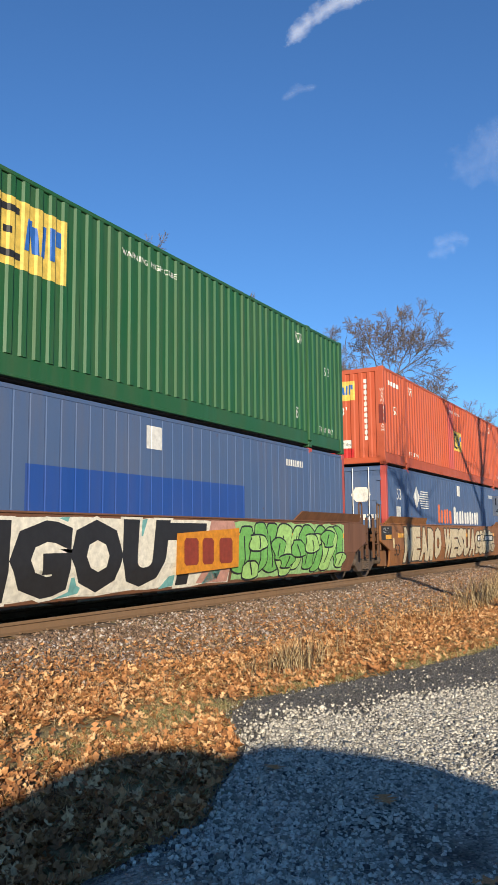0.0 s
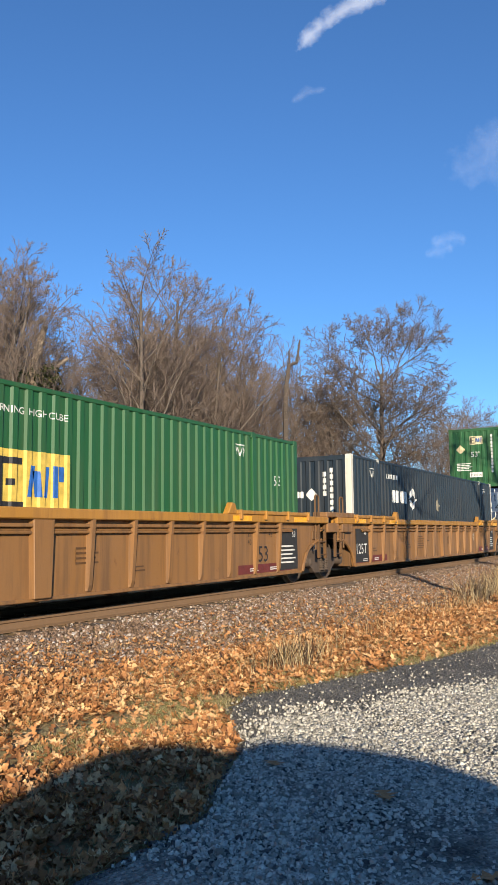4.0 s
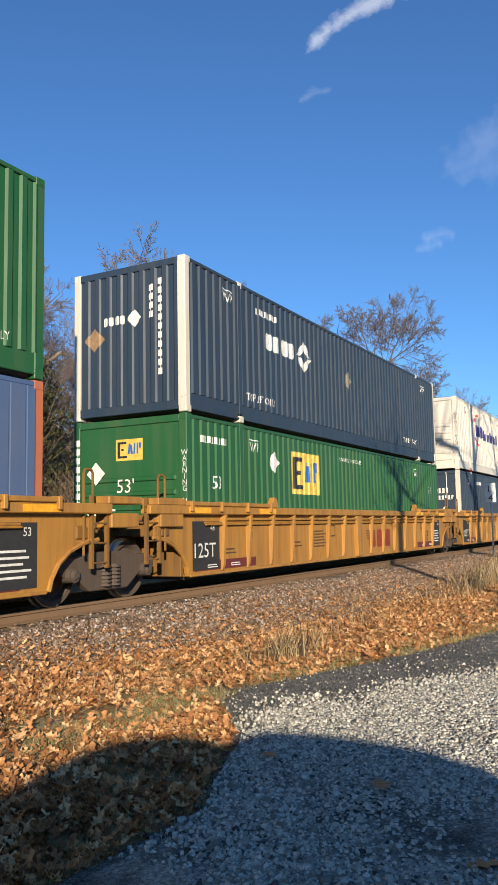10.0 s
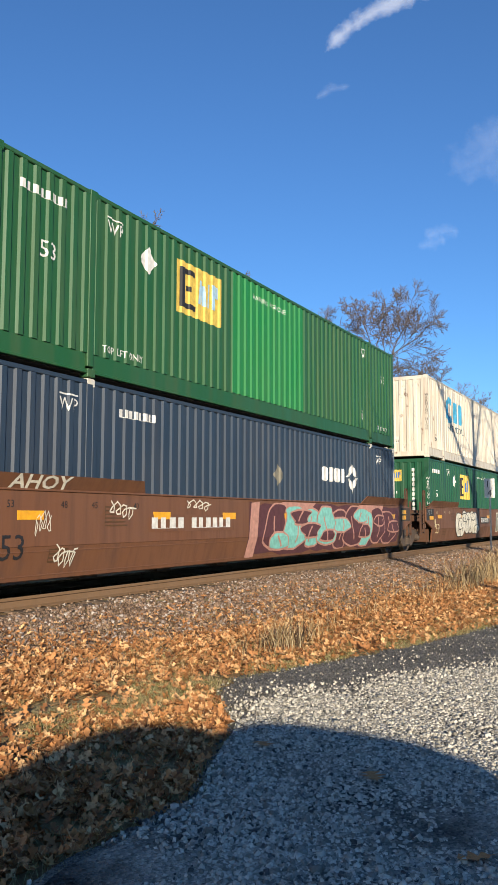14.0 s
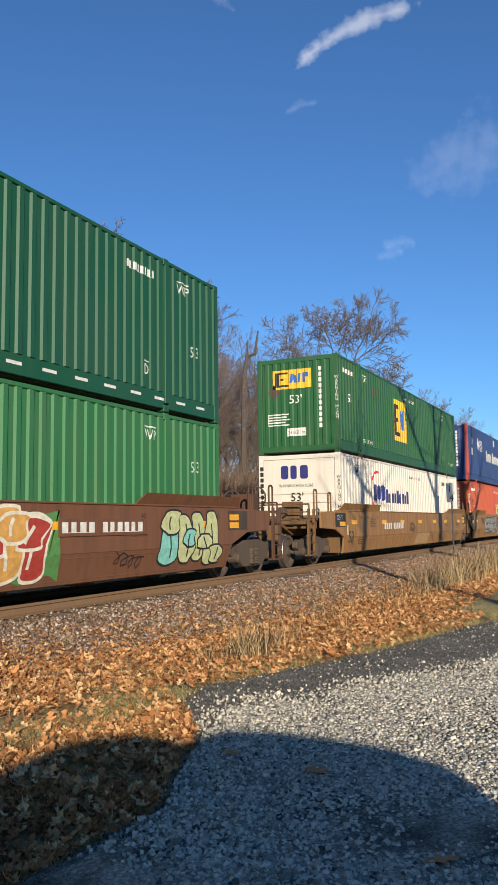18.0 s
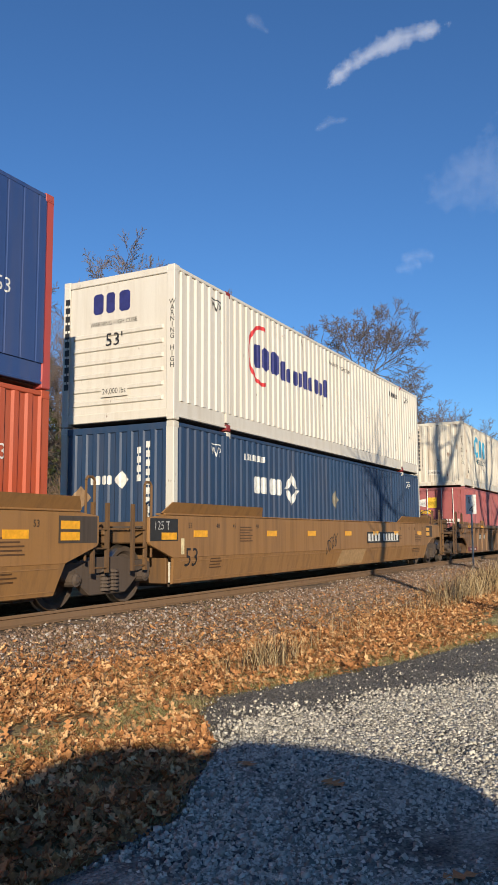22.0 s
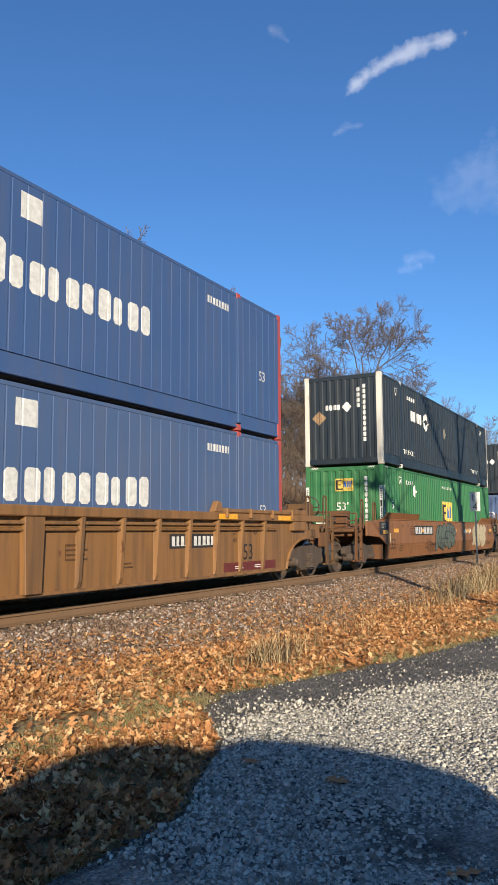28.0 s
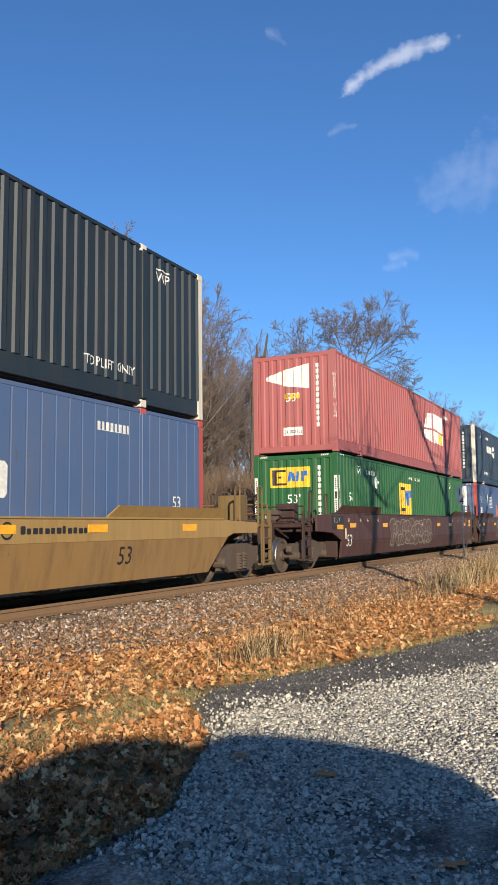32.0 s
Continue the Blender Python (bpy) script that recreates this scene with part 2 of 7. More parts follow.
def add_prism(bm, outline, y0, y1):
    """An outline in x and z, made solid from y0 to y1."""
    p = [bm.verts.new((x, y0, z)) for x, z in outline]
    q = [bm.verts.new((x, y1, z)) for x, z in outline]
    bm.faces.new(p)
    bm.faces.new(q[::-1])
    for k in range(len(p)):
        bm.faces.new((p[k - 1], p[k], q[k], q[k - 1]))


def prism(outline, y0, y1, bevel=0.0):
    bm = bmesh.new()
    add_prism(bm, outline, y0, y1)
    bmesh.ops.recalc_face_normals(bm, faces=bm.faces[:])
    if bevel:
        bmesh.ops.bevel(bm, geom=bm.edges[:], offset=bevel, segments=1, affect="EDGES")
    return bm


def scatter(name, shapes, mats, places, label, category, group=""):
    """Many small pieces joined into one object of kind stuff. shapes: (verts, faces); places: rows of x, y, z, size, 3 angles, shape, material."""
    verts, faces, slots, base = [], [], [], 0
    for x, y, z, size, ax, ay, az, k, s in places:
        v, f = shapes[int(k)]
        ca, sa, cb, sb, cc, sc = math.cos(ax), math.sin(ax), math.cos(ay), math.sin(ay), math.cos(az), math.sin(az)
        turn = np.array([[cc, -sc, 0], [sc, cc, 0], [0, 0, 1]]) @ [[cb, 0, sb], [0, 1, 0], [-sb, 0, cb]] @ [[1, 0, 0], [0, ca, -sa], [0, sa, ca]]
        verts.append(v @ (turn.T * size) + (x, y, z))
        faces.append(f + base)
        slots.append(np.full(len(f), int(s)))
        base += len(v)
    verts, faces, slots = np.concatenate(verts), np.concatenate(faces), np.concatenate(slots)
    me = bpy.data.meshes.new(name)
    me.vertices.add(len(verts))
    me.vertices.foreach_set("co", verts.astype(np.float32).ravel())
    me.loops.add(faces.size)
    me.loops.foreach_set("vertex_index", faces.astype(np.int32).ravel())
    me.polygons.add(len(faces))
    me.polygons.foreach_set("loop_start", np.arange(0, faces.size, faces.shape[1], dtype=np.int32))
    for m in mats:
        me.materials.append(m)
    me.polygons.foreach_set("material_index", slots.astype(np.int32))
    me.update(calc_edges=True)
    return tagged(link_mesh(name, me), label, category, group, "stuff")

# ---- ground ----
def ground_material():
    """Leaf mould and thin winter grass, mixed in patches."""
    n = Nodes("leafy_ground")
    patch = n.noise(0.9, 5, 0.6)
    fine = n.noise(26.0, 6, 0.65)
    soil = n.mix(fine, (0.08, 0.05, 0.030), (0.40, 0.26, 0.14))
    moss = n.mix(fine, (0.14, 0.12, 0.06), (0.44, 0.36, 0.19))
    c = n.mix(n.ramp(patch, (0.40, (0, 0, 0)), (0.55, (1, 1, 1))), soil, moss)
    n.bump(fine, 0.8, 0.03)
    return n.done(c, 0.95, spec=0.1)


def stone_material(name, dark, light, scale=30.0):
    n = Nodes(name)
    cell = n.voronoi(scale, "F1", "Color")
    sep = n.t.nodes.new("ShaderNodeSeparateColor")
    n.link(cell, sep.inputs[0])
    c = n.mix(sep.outputs[0], dark, light)
    c = n.mix(n.ramp(n.noise(1.6, 5), (0.35, (0, 0, 0)), (0.7, (0.45, 0.45, 0.45))), c, shade(dark, 0.8))
    n.bump(n.voronoi(scale), 1.0, 0.02)
    return n.done(c, 0.9, spec=0.2)


def pebble_material(name, dark, light, rough=0.85):
    """Loose stones: each its own tone."""
    n = Nodes(name)
    geo = n.t.nodes.new("ShaderNodeNewGeometry").outputs["Random Per Island"]
    c = n.mix(n.ramp(geo, (0.0, (0, 0, 0)), (0.35, (0.35, 0.35, 0.35)), (1.0, (1, 1, 1))), dark, light)
    c = n.mix(n.ramp(n.noise(45.0, 4), (0.35, (0, 0, 0)), (0.7, (0.5, 0.5, 0.5))), c, shade(dark, 0.7))
    return n.done(c, rough, spec=0.25)


def leaf_material(name, a, b, c):
    n = Nodes(name)
    geo = n.t.nodes.new("ShaderNodeNewGeometry").outputs["Random Per Island"]
    k = n.ramp(geo, (0.0, a), (0.6, b), (1.0, c))
    k = n.mix(n.ramp(n.noise(60.0, 3), (0.35, (0, 0, 0)), (0.75, (0.5, 0.5, 0.5))), k, shade(a, 0.6))
    return n.done(k, 0.75, spec=0.2)


LEAF = leaf_material("dry_oak_leaf", (0.17, 0.070, 0.028), (0.54, 0.255, 0.098), (0.80, 0.52, 0.26))
STRAW = leaf_material("dry_straw", (0.28, 0.18, 0.08), (0.54, 0.40, 0.21), (0.72, 0.60, 0.38))
GRASS = leaf_material("winter_grass", (0.14, 0.16, 0.05), (0.34, 0.34, 0.12), (0.62, 0.55, 0.29))
TWIG = leaf_material("dark_twig", (0.055, 0.035, 0.022), (0.10, 0.065, 0.04), (0.17, 0.12, 0.08))
PALE_STONE = pebble_material("white_gravel_stone", (0.20, 0.187, 0.155), (0.84, 0.785, 0.65))
BALLAST_STONE = pebble_material("ballast_stone", (0.095, 0.064, 0.044), (0.40, 0.27, 0.185))
PALE_BALLAST = pebble_material("pale_ballast_stone", (0.30, 0.24, 0.2), (0.58, 0.52, 0.46))
GREY_CHIP = pebble_material("grey_stone_chip", (0.05, 0.05, 0.048), (0.20, 0.19, 0.18))


def rise(x, y):
    """Height of the ground: flat drive, slight hollow with litter, ballast shoulder, flat track bed, fall behind."""
    z = 0.035 * noise.noise((x * 0.5, y * 0.6, 3.1)) + 0.02 * noise.noise((x * 1.9, y * 1.9, 7.7)) if y > 2.2 else 0.0
    if y > 4.6:
        z += 0.30 * min(1.0, max(0.0, (y - 4.6) / 3.0)) ** 1.15
    if y > 10.8:
        z -= 0.45 * min(1.0, (y - 10.8) / 2.5)
    return z


def spread(stops):
    out = []
    for a, b, step in stops:
        k = max(1, round((b - a) / step))
        out += [a + (b - a) * i / k for i in range(k)]
    return out + [stops[-1][1]]


def ground_sheet():
    xs = spread(((-900, -60, 120), (-60, -6, 6), (-6, 2, 1), (2, 30, 0.25), (30, 60, 1.5), (60, 140, 8), (140, 2400, 160)))
    ys = spread(((-900, -60, 120), (-60, -4, 7), (-4, 2, 1), (2, 13.5, 0.23), (13.5, 30, 1.6), (30, 90, 8), (90, 1800, 150)))
    vs = [(x, y, rise(x, y) - 0.004 + (0.8 * max(0.0, min(1.0, (y - 13) / 30)) if y > 13 else 0.0)) for y in ys for x in xs]
    w = len(xs)
    fs = [(j * w + i, j * w + i + 1, (j + 1) * w + i + 1, (j + 1) * w + i) for j in range(len(ys) - 1) for i in range(w - 1)]
    me = bpy.data.meshes.new("ground")
    me.from_pydata(vs, [], fs)
    me.materials.append(ground_material())
    me.polygons.foreach_set("use_smooth", [True] * len(fs))
    return tagged(link_mesh("ground", me), "leaf-strewn earth and thin winter grass beside the track", "ground", kind="structure")


ground_sheet()

# the drive's verge, as points along its edge
VERGE = [(-30.0, 9.0), (-6.0, 4.6), (1.2, 2.9), (2.6, 2.62), (3.4, 2.56), (3.95, 2.52), (4.5, 2.76), (5.2, 3.0), (5.75, 3.35), (6.3, 3.8), (6.95, 3.98), (7.6, 3.78), (8.3, 3.52), (9.1, 3.25), (9.9, 3.02), (11.8, 2.6), (16.0, 1.6), (24.0, -0.2), (60.0, -9.0), (200.0, -44.0)]


def verge(x):
    for (a, p), (b, q) in zip(VERGE, VERGE[1:]):
        if x <= b:
            return p + (q - p) * (x - a) / (b - a)
    return VERGE[-1][1]


def drive(name, lower, mat, lift, label, x0, x1, inset):
    bm = bmesh.new()
    xs = spread(((x0, max(x0, 2.0), 3.0), (max(x0, 2.0), min(x1, 14.0), 0.12), (min(x1, 14.0), x1, 4.0))) if x1 > 14 else spread(((x0, x1, 0.1),))
    up = [bm.verts.new((x, verge(x) - inset(x) + 0.14 * noise.noise((x * 2.3, 1.0, 5.0)) + 0.09 * noise.noise((x * 8.0, 4.0, 2.0)), lift)) for x in xs]
    mid = [bm.verts.new((v.co.x, v.co.y - 1.2, lift + 0.006)) for v in up]
    dn = [bm.verts.new((v.co.x, min(lower, v.co.y - 2), lift)) for v in up]
    for p, q in ((up, mid), (mid, dn)):
        for k in range(len(xs) - 1):
            bm.faces.new((q[k], q[k + 1], p[k + 1], p[k]))
    return tagged(part(name, bm, mat, None), label, "drive", kind="structure")


def gravel_material():
    """The bed under the loose stones: pale dust and chips, with dark cinder patches showing through."""
    n = Nodes("crushed_white_gravel")
    sep = n.t.nodes.new("ShaderNodeSeparateColor")
    n.link(n.voronoi(64.0, "F1", "Color"), sep.inputs[0])
    dust = n.mix(sep.outputs[0], (0.20, 0.187, 0.16), (0.56, 0.52, 0.43))
    cinder = n.mix(sep.outputs[1], (0.018, 0.017, 0.016), (0.085, 0.081, 0.074))
    patch = n.noise(1.3, 5, 0.6)
    c = n.mix(n.ramp(patch, (0.42, (0, 0, 0)), (0.60, (1, 1, 1))), dust, cinder)
    n.bump(n.voronoi(64.0), 1.0, 0.016)
    return n.done(c, 0.92, spec=0.15)


ASPHALT = stone_material("worn_asphalt", (0.075, 0.070, 0.062), (0.36, 0.335, 0.29), 90.0)
GRAVEL = gravel_material()
white_in = lambda x: 0.08 if x < 5.3 else 0.08 + 0.92 * min(1.0, (x - 5.3) / 1.6) + 0.28 * max(0.0, x - 7.0)
drive("drive", -25.0, ASPHALT, 0.012, "worn dark asphalt and cinder drive", -30.0, 120.0, lambda x: 0.0)
drive("gravel_bed", -12.0, GRAVEL, 0.022, "crushed white gravel lying on the drive", 0.5, 13.9, white_in)


def pebble(seed):
    """A broken stone: a cube of 8 corners knocked about, 12 triangles."""
    g = np.random.RandomState(seed)
    v = np.array([(x, y, z) for x in (-1, 1) for y in (-1, 1) for z in (-1, 1)], float) * g.uniform(0.3, 0.62, (8, 3)) * (1, 0.8, 0.62)
    q = np.array(((0, 1, 3, 2), (4, 6, 7, 5), (0, 4, 5, 1), (2, 3, 7, 6), (0, 2, 6, 4), (1, 5, 7, 3)))
    return v, np.concatenate([q[:, (0, 1, 2)], q[:, (0, 2, 3)]])


def leaf(seed):
    """A curled dry oak leaf with deep lobes on a short stalk."""
    g = np.random.RandomState(seed)
    n = 8
    xs = np.array([-0.62, -0.42, -0.26, -0.10, 0.06, 0.20, 0.36, 0.5])
    wide = np.array([0.012, 0.03, 0.22, 0.07, 0.33, 0.09, 0.23, 0.01]) * g.uniform(0.75, 1.15, n)
    curl, fold = g.uniform(-0.3, 1.2), g.uniform(-0.1, 0.8)
    z = curl * xs**2
    v = np.concatenate([np.stack([xs, -wide, z + fold * wide], 1), np.stack([xs, 0 * xs, z], 1), np.stack([xs, wide, z + fold * wide], 1)])
    f = []
    for r in (0, 1):
        for k in range(n - 1):
            a = r * n + k
            f += [(a, a + 1, a + n + 1), (a, a + n + 1, a + n)]
    return v, np.array(f)


def blade(seed):
    """A bent blade or stem standing from 0 to 1, three-sided."""
    g = np.random.RandomState(seed)
    b = g.uniform(-0.35, 0.35, 2)
    v = []
    for z, w in ((0, 0.012), (0.4, 0.010), (0.75, 0.006), (1.0, 0.002)):
        c = b * z * z
        v += [(c[0] + w * math.cos(a), c[1] + w * math.sin(a), z * (1 - 0.15 * z)) for a in (0, 2.1, 4.2)]
    f = []
    for k in range(3):
        for i in range(3):
            a, c = k * 3 + i, k * 3 + (i + 1) % 3
            f += [(a, c, c + 3), (a, c + 3, a + 3)]
    return np.array(v), np.array(f)


PEBBLES, LEAVES, BLADES = [pebble(k) for k in range(8)], [leaf(40 + k) for k in range(10)], [blade(90 + k) for k in range(8)]
R = random.Random(11)
U = R.uniform


def fall_off(x0, x1):
    """An x that lies near the camera more often."""
    return x0 + (x1 - x0) * U(0, 1) ** 1.7


rows = []
while len(rows) < 60000:
    x = 2.5 + 11.0 * U(0, 1) ** 1.5
    y = U(0.3 + 0.15 * (x - 3.8), verge(x))
    d = verge(x) - white_in(x) - y + 0.12 * noise.noise((x * 2.0, y * 2.0, 1.0))
    if y > verge(x) - 0.02 or d < -0.75 or (d < 0.2 and U(0, 1) > 0.75 * math.exp(-((0.2 - d) / 0.38) ** 2)):
        continue
    # Pale stones thinned below x 5.5, which deepens the shade on the near gravel.
    if U(0, 1) > 0.46 + 1.3 * noise.noise((x * 0.85, y * 0.85, 4.0)) + 0.46 * min(1.0, max(0.0, (x - 4.7) / 0.8)):
        continue
    s = U(0.010, 0.030) * (1.6 if U(0, 1) < 0.04 else 1)
    rows.append((x, y, 0.020 + s * U(-0.1, 0.28), s, U(0, 6), U(0, 6), U(0, 6), R.randrange(8), 0 if U(0, 1) < 0.955 else 1))
while len(rows) < 70000:
    x = fall_off(3.5, 18)
    y = verge(x) - U(-0.05, 1.6)
    s = U(0.008, 0.02) * (2.0 if U(0, 1) < 0.04 else 1)
    rows.append((x, y, 0.015 + s * 0.2, s, U(0, 6), U(0, 6), U(0, 6), R.randrange(8), 1 if U(0, 1) < 0.8 else 0))
scatter("gravel_stones", PEBBLES, (PALE_STONE, GREY_CHIP), rows, "loose crushed white stones on the drive", "gravel")

LITTER = [(-20.0, 8.0), (4.0, 6.5), (6.46, 5.95), (7.27, 5.75), (8.46, 5.5), (10.6, 5.2), (14.5, 4.95), (21.0, 4.7), (60.0, 4.4)]


def along(points, x):
    for (a, p), (b, q) in zip(points, points[1:]):
        if x <= b:
            return p + (q - p) * (x - a) / (b - a)
    return points[-1][1]


rows = []
while len(rows) < 34000:
    x, y = fall_off(4.5, 46), U(4.6, 8.1)
    d = y - along(LITTER, x) + 0.25 * noise.noise((x * 1.1, y * 1.1, 2.0))
    if d < -0.5 or (d < 0.35 and U(0, 1) > 0.25 + 0.9 * (d + 0.5) * 0.7):
        continue
    s = U(0.022, 0.055)
    if y > 7.7 and U(0, 1) < 0.45:
        continue
    rows.append((x, y, rise(x, y) + s * 0.15, s, U(0, 6), U(0, 6), U(0, 6), R.randrange(8), 1 if U(0, 1) < 0.16 else 0))
scatter("ballast_stones", PEBBLES, (BALLAST_STONE, PALE_BALLAST), rows, "brown and grey broken ballast stones beside the track", "ballast")

rows = []
while len(rows) < 36000:
    x = fall_off(2.2, 34)
    y = U(2.5, 7.2)
    e = verge(x) if x < 14 else 3.0
    if y < e + 0.02:
        continue
    top = along(LITTER, x) + 0.22 * noise.noise((x * 0.8, 0, 0))
    strip = 4.40 + 0.28 * (5.2 - x) - y
    chance = 1.0 if y < top else 0.5 * math.exp(-((y - top) / 0.8) ** 2) + 0.10
    if x < 7.2 and abs(strip + 0.2 * noise.noise((x * 1.7, y * 1.7, 3.0))) < 0.44:
        chance *= 0.22
    elif strip > 0:
        chance *= 0.75
    if x > 6.4 and y < e + 0.28:
        chance *= 0.5
    if noise.noise((x * 1.3, y * 1.6, 6.0)) < -0.25:
        chance *= 0.35
    if U(0, 1) > chance:
        continue
    s = U(0.055, 0.125) * (1.3 if U(0, 1) < 0.10 else 1)
    if y > top:
        s *= 0.7
    rows.append((x, y, rise(x, y) + U(0.005, 0.065), s, R.gauss(0, 0.5), R.gauss(0, 0.5), U(0, 6.3), R.randrange(10), 0))
scatter("dry_leaves", LEAVES, (LEAF,), rows, "brown curled oak leaves drifted along the verge", "leaves")

rows = []
while len(rows) < 36000:
    x = fall_off(2.4, 20)
    y = verge(x) + U(-0.06, 1.7) if x < 7.5 or U(0, 1) < 0.5 else verge(x) + U(0.0, 0.5)
    if x < 7.0 and U(0, 1) < 0.7:
        y = 4.40 + 0.28 * (5.2 - x) + R.gauss(0, 0.40)
        if y < verge(x):
            continue
    if noise.noise((x * 0.9, y * 1.4, 9.0)) < -0.15:
        continue
    rows.append((x, y, rise(x, y), U(0.04, 0.13), U(-0.8, 0.8), U(-0.8, 0.8), U(0, 6.3), R.randrange(8), 0 if U(0, 1) < 0.58 else 1))
scatter("grass", BLADES, (GRASS, STRAW), rows, "short thin winter grass at the edge of the drive", "grass")

rows = []
for cx, cy, n, wide, tall in ((8.9, 4.3, 190, 0.34, 0.50), (8.3, 4.5, 40, 0.3, 0.4), (6.6, 5.0, 30, 0.5, 0.3), (5.6, 5.3, 26, 0.6, 0.26), (10.6, 4.5, 50, 0.6, 0.34), (12.4, 4.6, 30, 0.5, 0.45), (15.0, 4.4, 50, 0.9, 0.42), (17.6, 4.4, 110, 0.8, 0.45), (19.6, 4.5, 220, 0.9, 0.62), (21.6, 4.5, 260, 1.1, 0.75), (24.0, 4.6, 260, 1.4, 0.8), (28, 4.7, 260, 2.0, 0.85), (34, 4.8, 260, 3.0, 0.9), (4.2, 3.6, 34, 0.5, 0.22), (3.4, 3.3, 34, 0.5, 0.25)):
    for _ in range(n):
        x, y = R.gauss(cx, wide), R.gauss(cy, wide * 0.30 if wide < 1 else 0.34)
        if x < 14 and y < verge(x) + 0.05:
            continue
        rows.append((x, y, rise(x, y), tall * U(0.4, 1.1), U(-0.3, 0.3), U(-0.3, 0.3), U(0, 6.3), R.randrange(8), 0 if U(0, 1) < 0.66 else 1))
for _ in range(5200):
    x = fall_off(4, 40)
    y = along(LITTER, x) + U(-1.6, 1.1)
    if x < 14 and y < verge(x):
        continue
    rows.append((x, y, rise(x, y) + 0.01, U(0.06, 0.26), U(-1.4, 1.4), U(-1.4, 1.4), U(0, 6.3), R.randrange(8), 0 if U(0, 1) < 0.6 else 1))
scatter("dead_weeds", BLADES, (STRAW, TWIG), rows, "straw-coloured dead weeds and stalks along the ballast", "weeds")

# ---- track ----
def rail(y, name="rail"):
    prof = [(-0.07, 0.0), (0.07, 0.0), (0.07, 0.012), (0.012, 0.035), (0.009, 0.115), (0.036, 0.13), (0.036, 0.165), (0.030, 0.172), (-0.030, 0.172), (-0.036, 0.165), (-0.036, 0.13), (-0.009, 0.115), (-0.012, 0.035), (-0.07, 0.012)]
    bm = bmesh.new()
    xs = spread(((-120, 0, 30), (0, 60, 6), (60, 600, 60)))
    grid = [[bm.verts.new((x, y + a, RAIL_Z - 0.172 + b)) for a, b in prof] for x in xs]
    for p, q in zip(grid, grid[1:]):
        for k in range(len(prof)):
            bm.faces.new((p[k - 1], p[k], q[k], q[k - 1]))
    bm.faces.new(grid[0])
    bm.faces.new(grid[-1][::-1])
    bmesh.ops.recalc_face_normals(bm, faces=bm.faces[:])
    ob = tagged(part(name, bm, RAIL_RUST, None), "rusty steel rail with a polished running surface", "rail", "rails", "structure")
    part("running_surface", box((-120, 600, y - 0.026, y + 0.026, RAIL_Z - 0.001, RAIL_Z + 0.001)), RAIL_TOP, ob)
    return ob


RAIL_Z, TRACK_Y = 0.48, 9.034
for side in (-1, 1):
    rail(TRACK_Y + side * 0.7525)
TIE_WOOD = paint("creosoted_tie_wood", (0.095, 0.066, 0.046), dirt=(0.20, 0.14, 0.09), dirty=0.6, rough=0.85)
tie_mesh = to_mesh("tie", box((-0.115, 0.115, -1.3, 1.3, RAIL_Z - 0.34, RAIL_Z - 0.165), bevel=0.012), TIE_WOOD)
plate_mesh = to_mesh("tie_plate", box((-0.09, 0.09, -0.17, 0.17, RAIL_Z - 0.182, RAIL_Z - 0.165), (-0.03, 0.0, -0.12, -0.09, RAIL_Z - 0.17, RAIL_Z - 0.14), (0.0, 0.03, 0.09, 0.12, RAIL_Z - 0.17, RAIL_Z - 0.14)), RAIL_RUST)
for k in range(110):
    tie = tagged(link_mesh("tie", tie_mesh, None, "", pose(-4 + k * 0.53, TRACK_Y + 0.03 * noise.noise((k * 1.7, 0, 0)), 0, rz=1.5 * noise.noise((k * 0.9, 5, 0)))), "weathered creosoted wooden tie under the rails", "railway tie", "track ties", "structure")
    for s in (-1, 1):
        link_mesh("tie_plate", plate_mesh, tie, "", pose(0, s * 0.7525, 0))


# ---- the train: containers ----
LONG, WIDE, HIGH = 16.154, 2.59, 2.896
LOW_Z, UP_Z = 0.76, 3.676
CACHE = {}


def cached(key, make):
    if key not in CACHE:
        CACHE[key] = make()
    return CACHE[key]


STYLES = {"corr": (0.262, (0.0, 0.34, 0.46, 0.87), 0.030), "roof": (0.60, (0.0, 0.45, 0.5, 0.95), 0.012), "groove": (0.305, (0.0, 0.86, 0.90, 0.96), 0.007)}
BAYS = ((0.14, 1.93), (2.07, LONG - 2.07), (LONG - 1.93, LONG - 0.14))


def breaks(style, x0, x1):
    p, f, _ = STYLES[style]
    return [x0] + [(k + s) * p for k in range(int(x0 / p) - 1, int(x1 / p) + 2) for s in f if x0 + 1e-4 < (k + s) * p < x1 - 1e-4] + [x1]


def depth(style, x):
    """How far the corrugated sheet lies behind its outer face."""
    p, f, d = STYLES[style]
    u = (x / p + 1e-7) % 1.0
    if u < f[1]:
        return 0.0
    if u < f[2]:
        return d * (u - f[1]) / (f[2] - f[1])
    return d if u < f[3] else d * (1 - u) / (1 - f[3])


def sheet(style, x0, x1, z0, z1, back=0.06):
    """A corrugated panel in x and z, outer face at y = 0, closed behind."""
    bm = bmesh.new()
    line = [(x, depth(style, x)) for x in breaks(style, x0, x1)] + [(x1, back), (x0, back)]
    lo, hi = [[bm.verts.new((x, y, z)) for x, y in line] for z in (z0, z1)]
    n = len(line)
    for k in range(n):
        bm.faces.new((lo[k], lo[(k + 1) % n], hi[(k + 1) % n], hi[k]))
    bm.faces.new(lo[::-1])
    bm.faces.new(hi)
    return bm


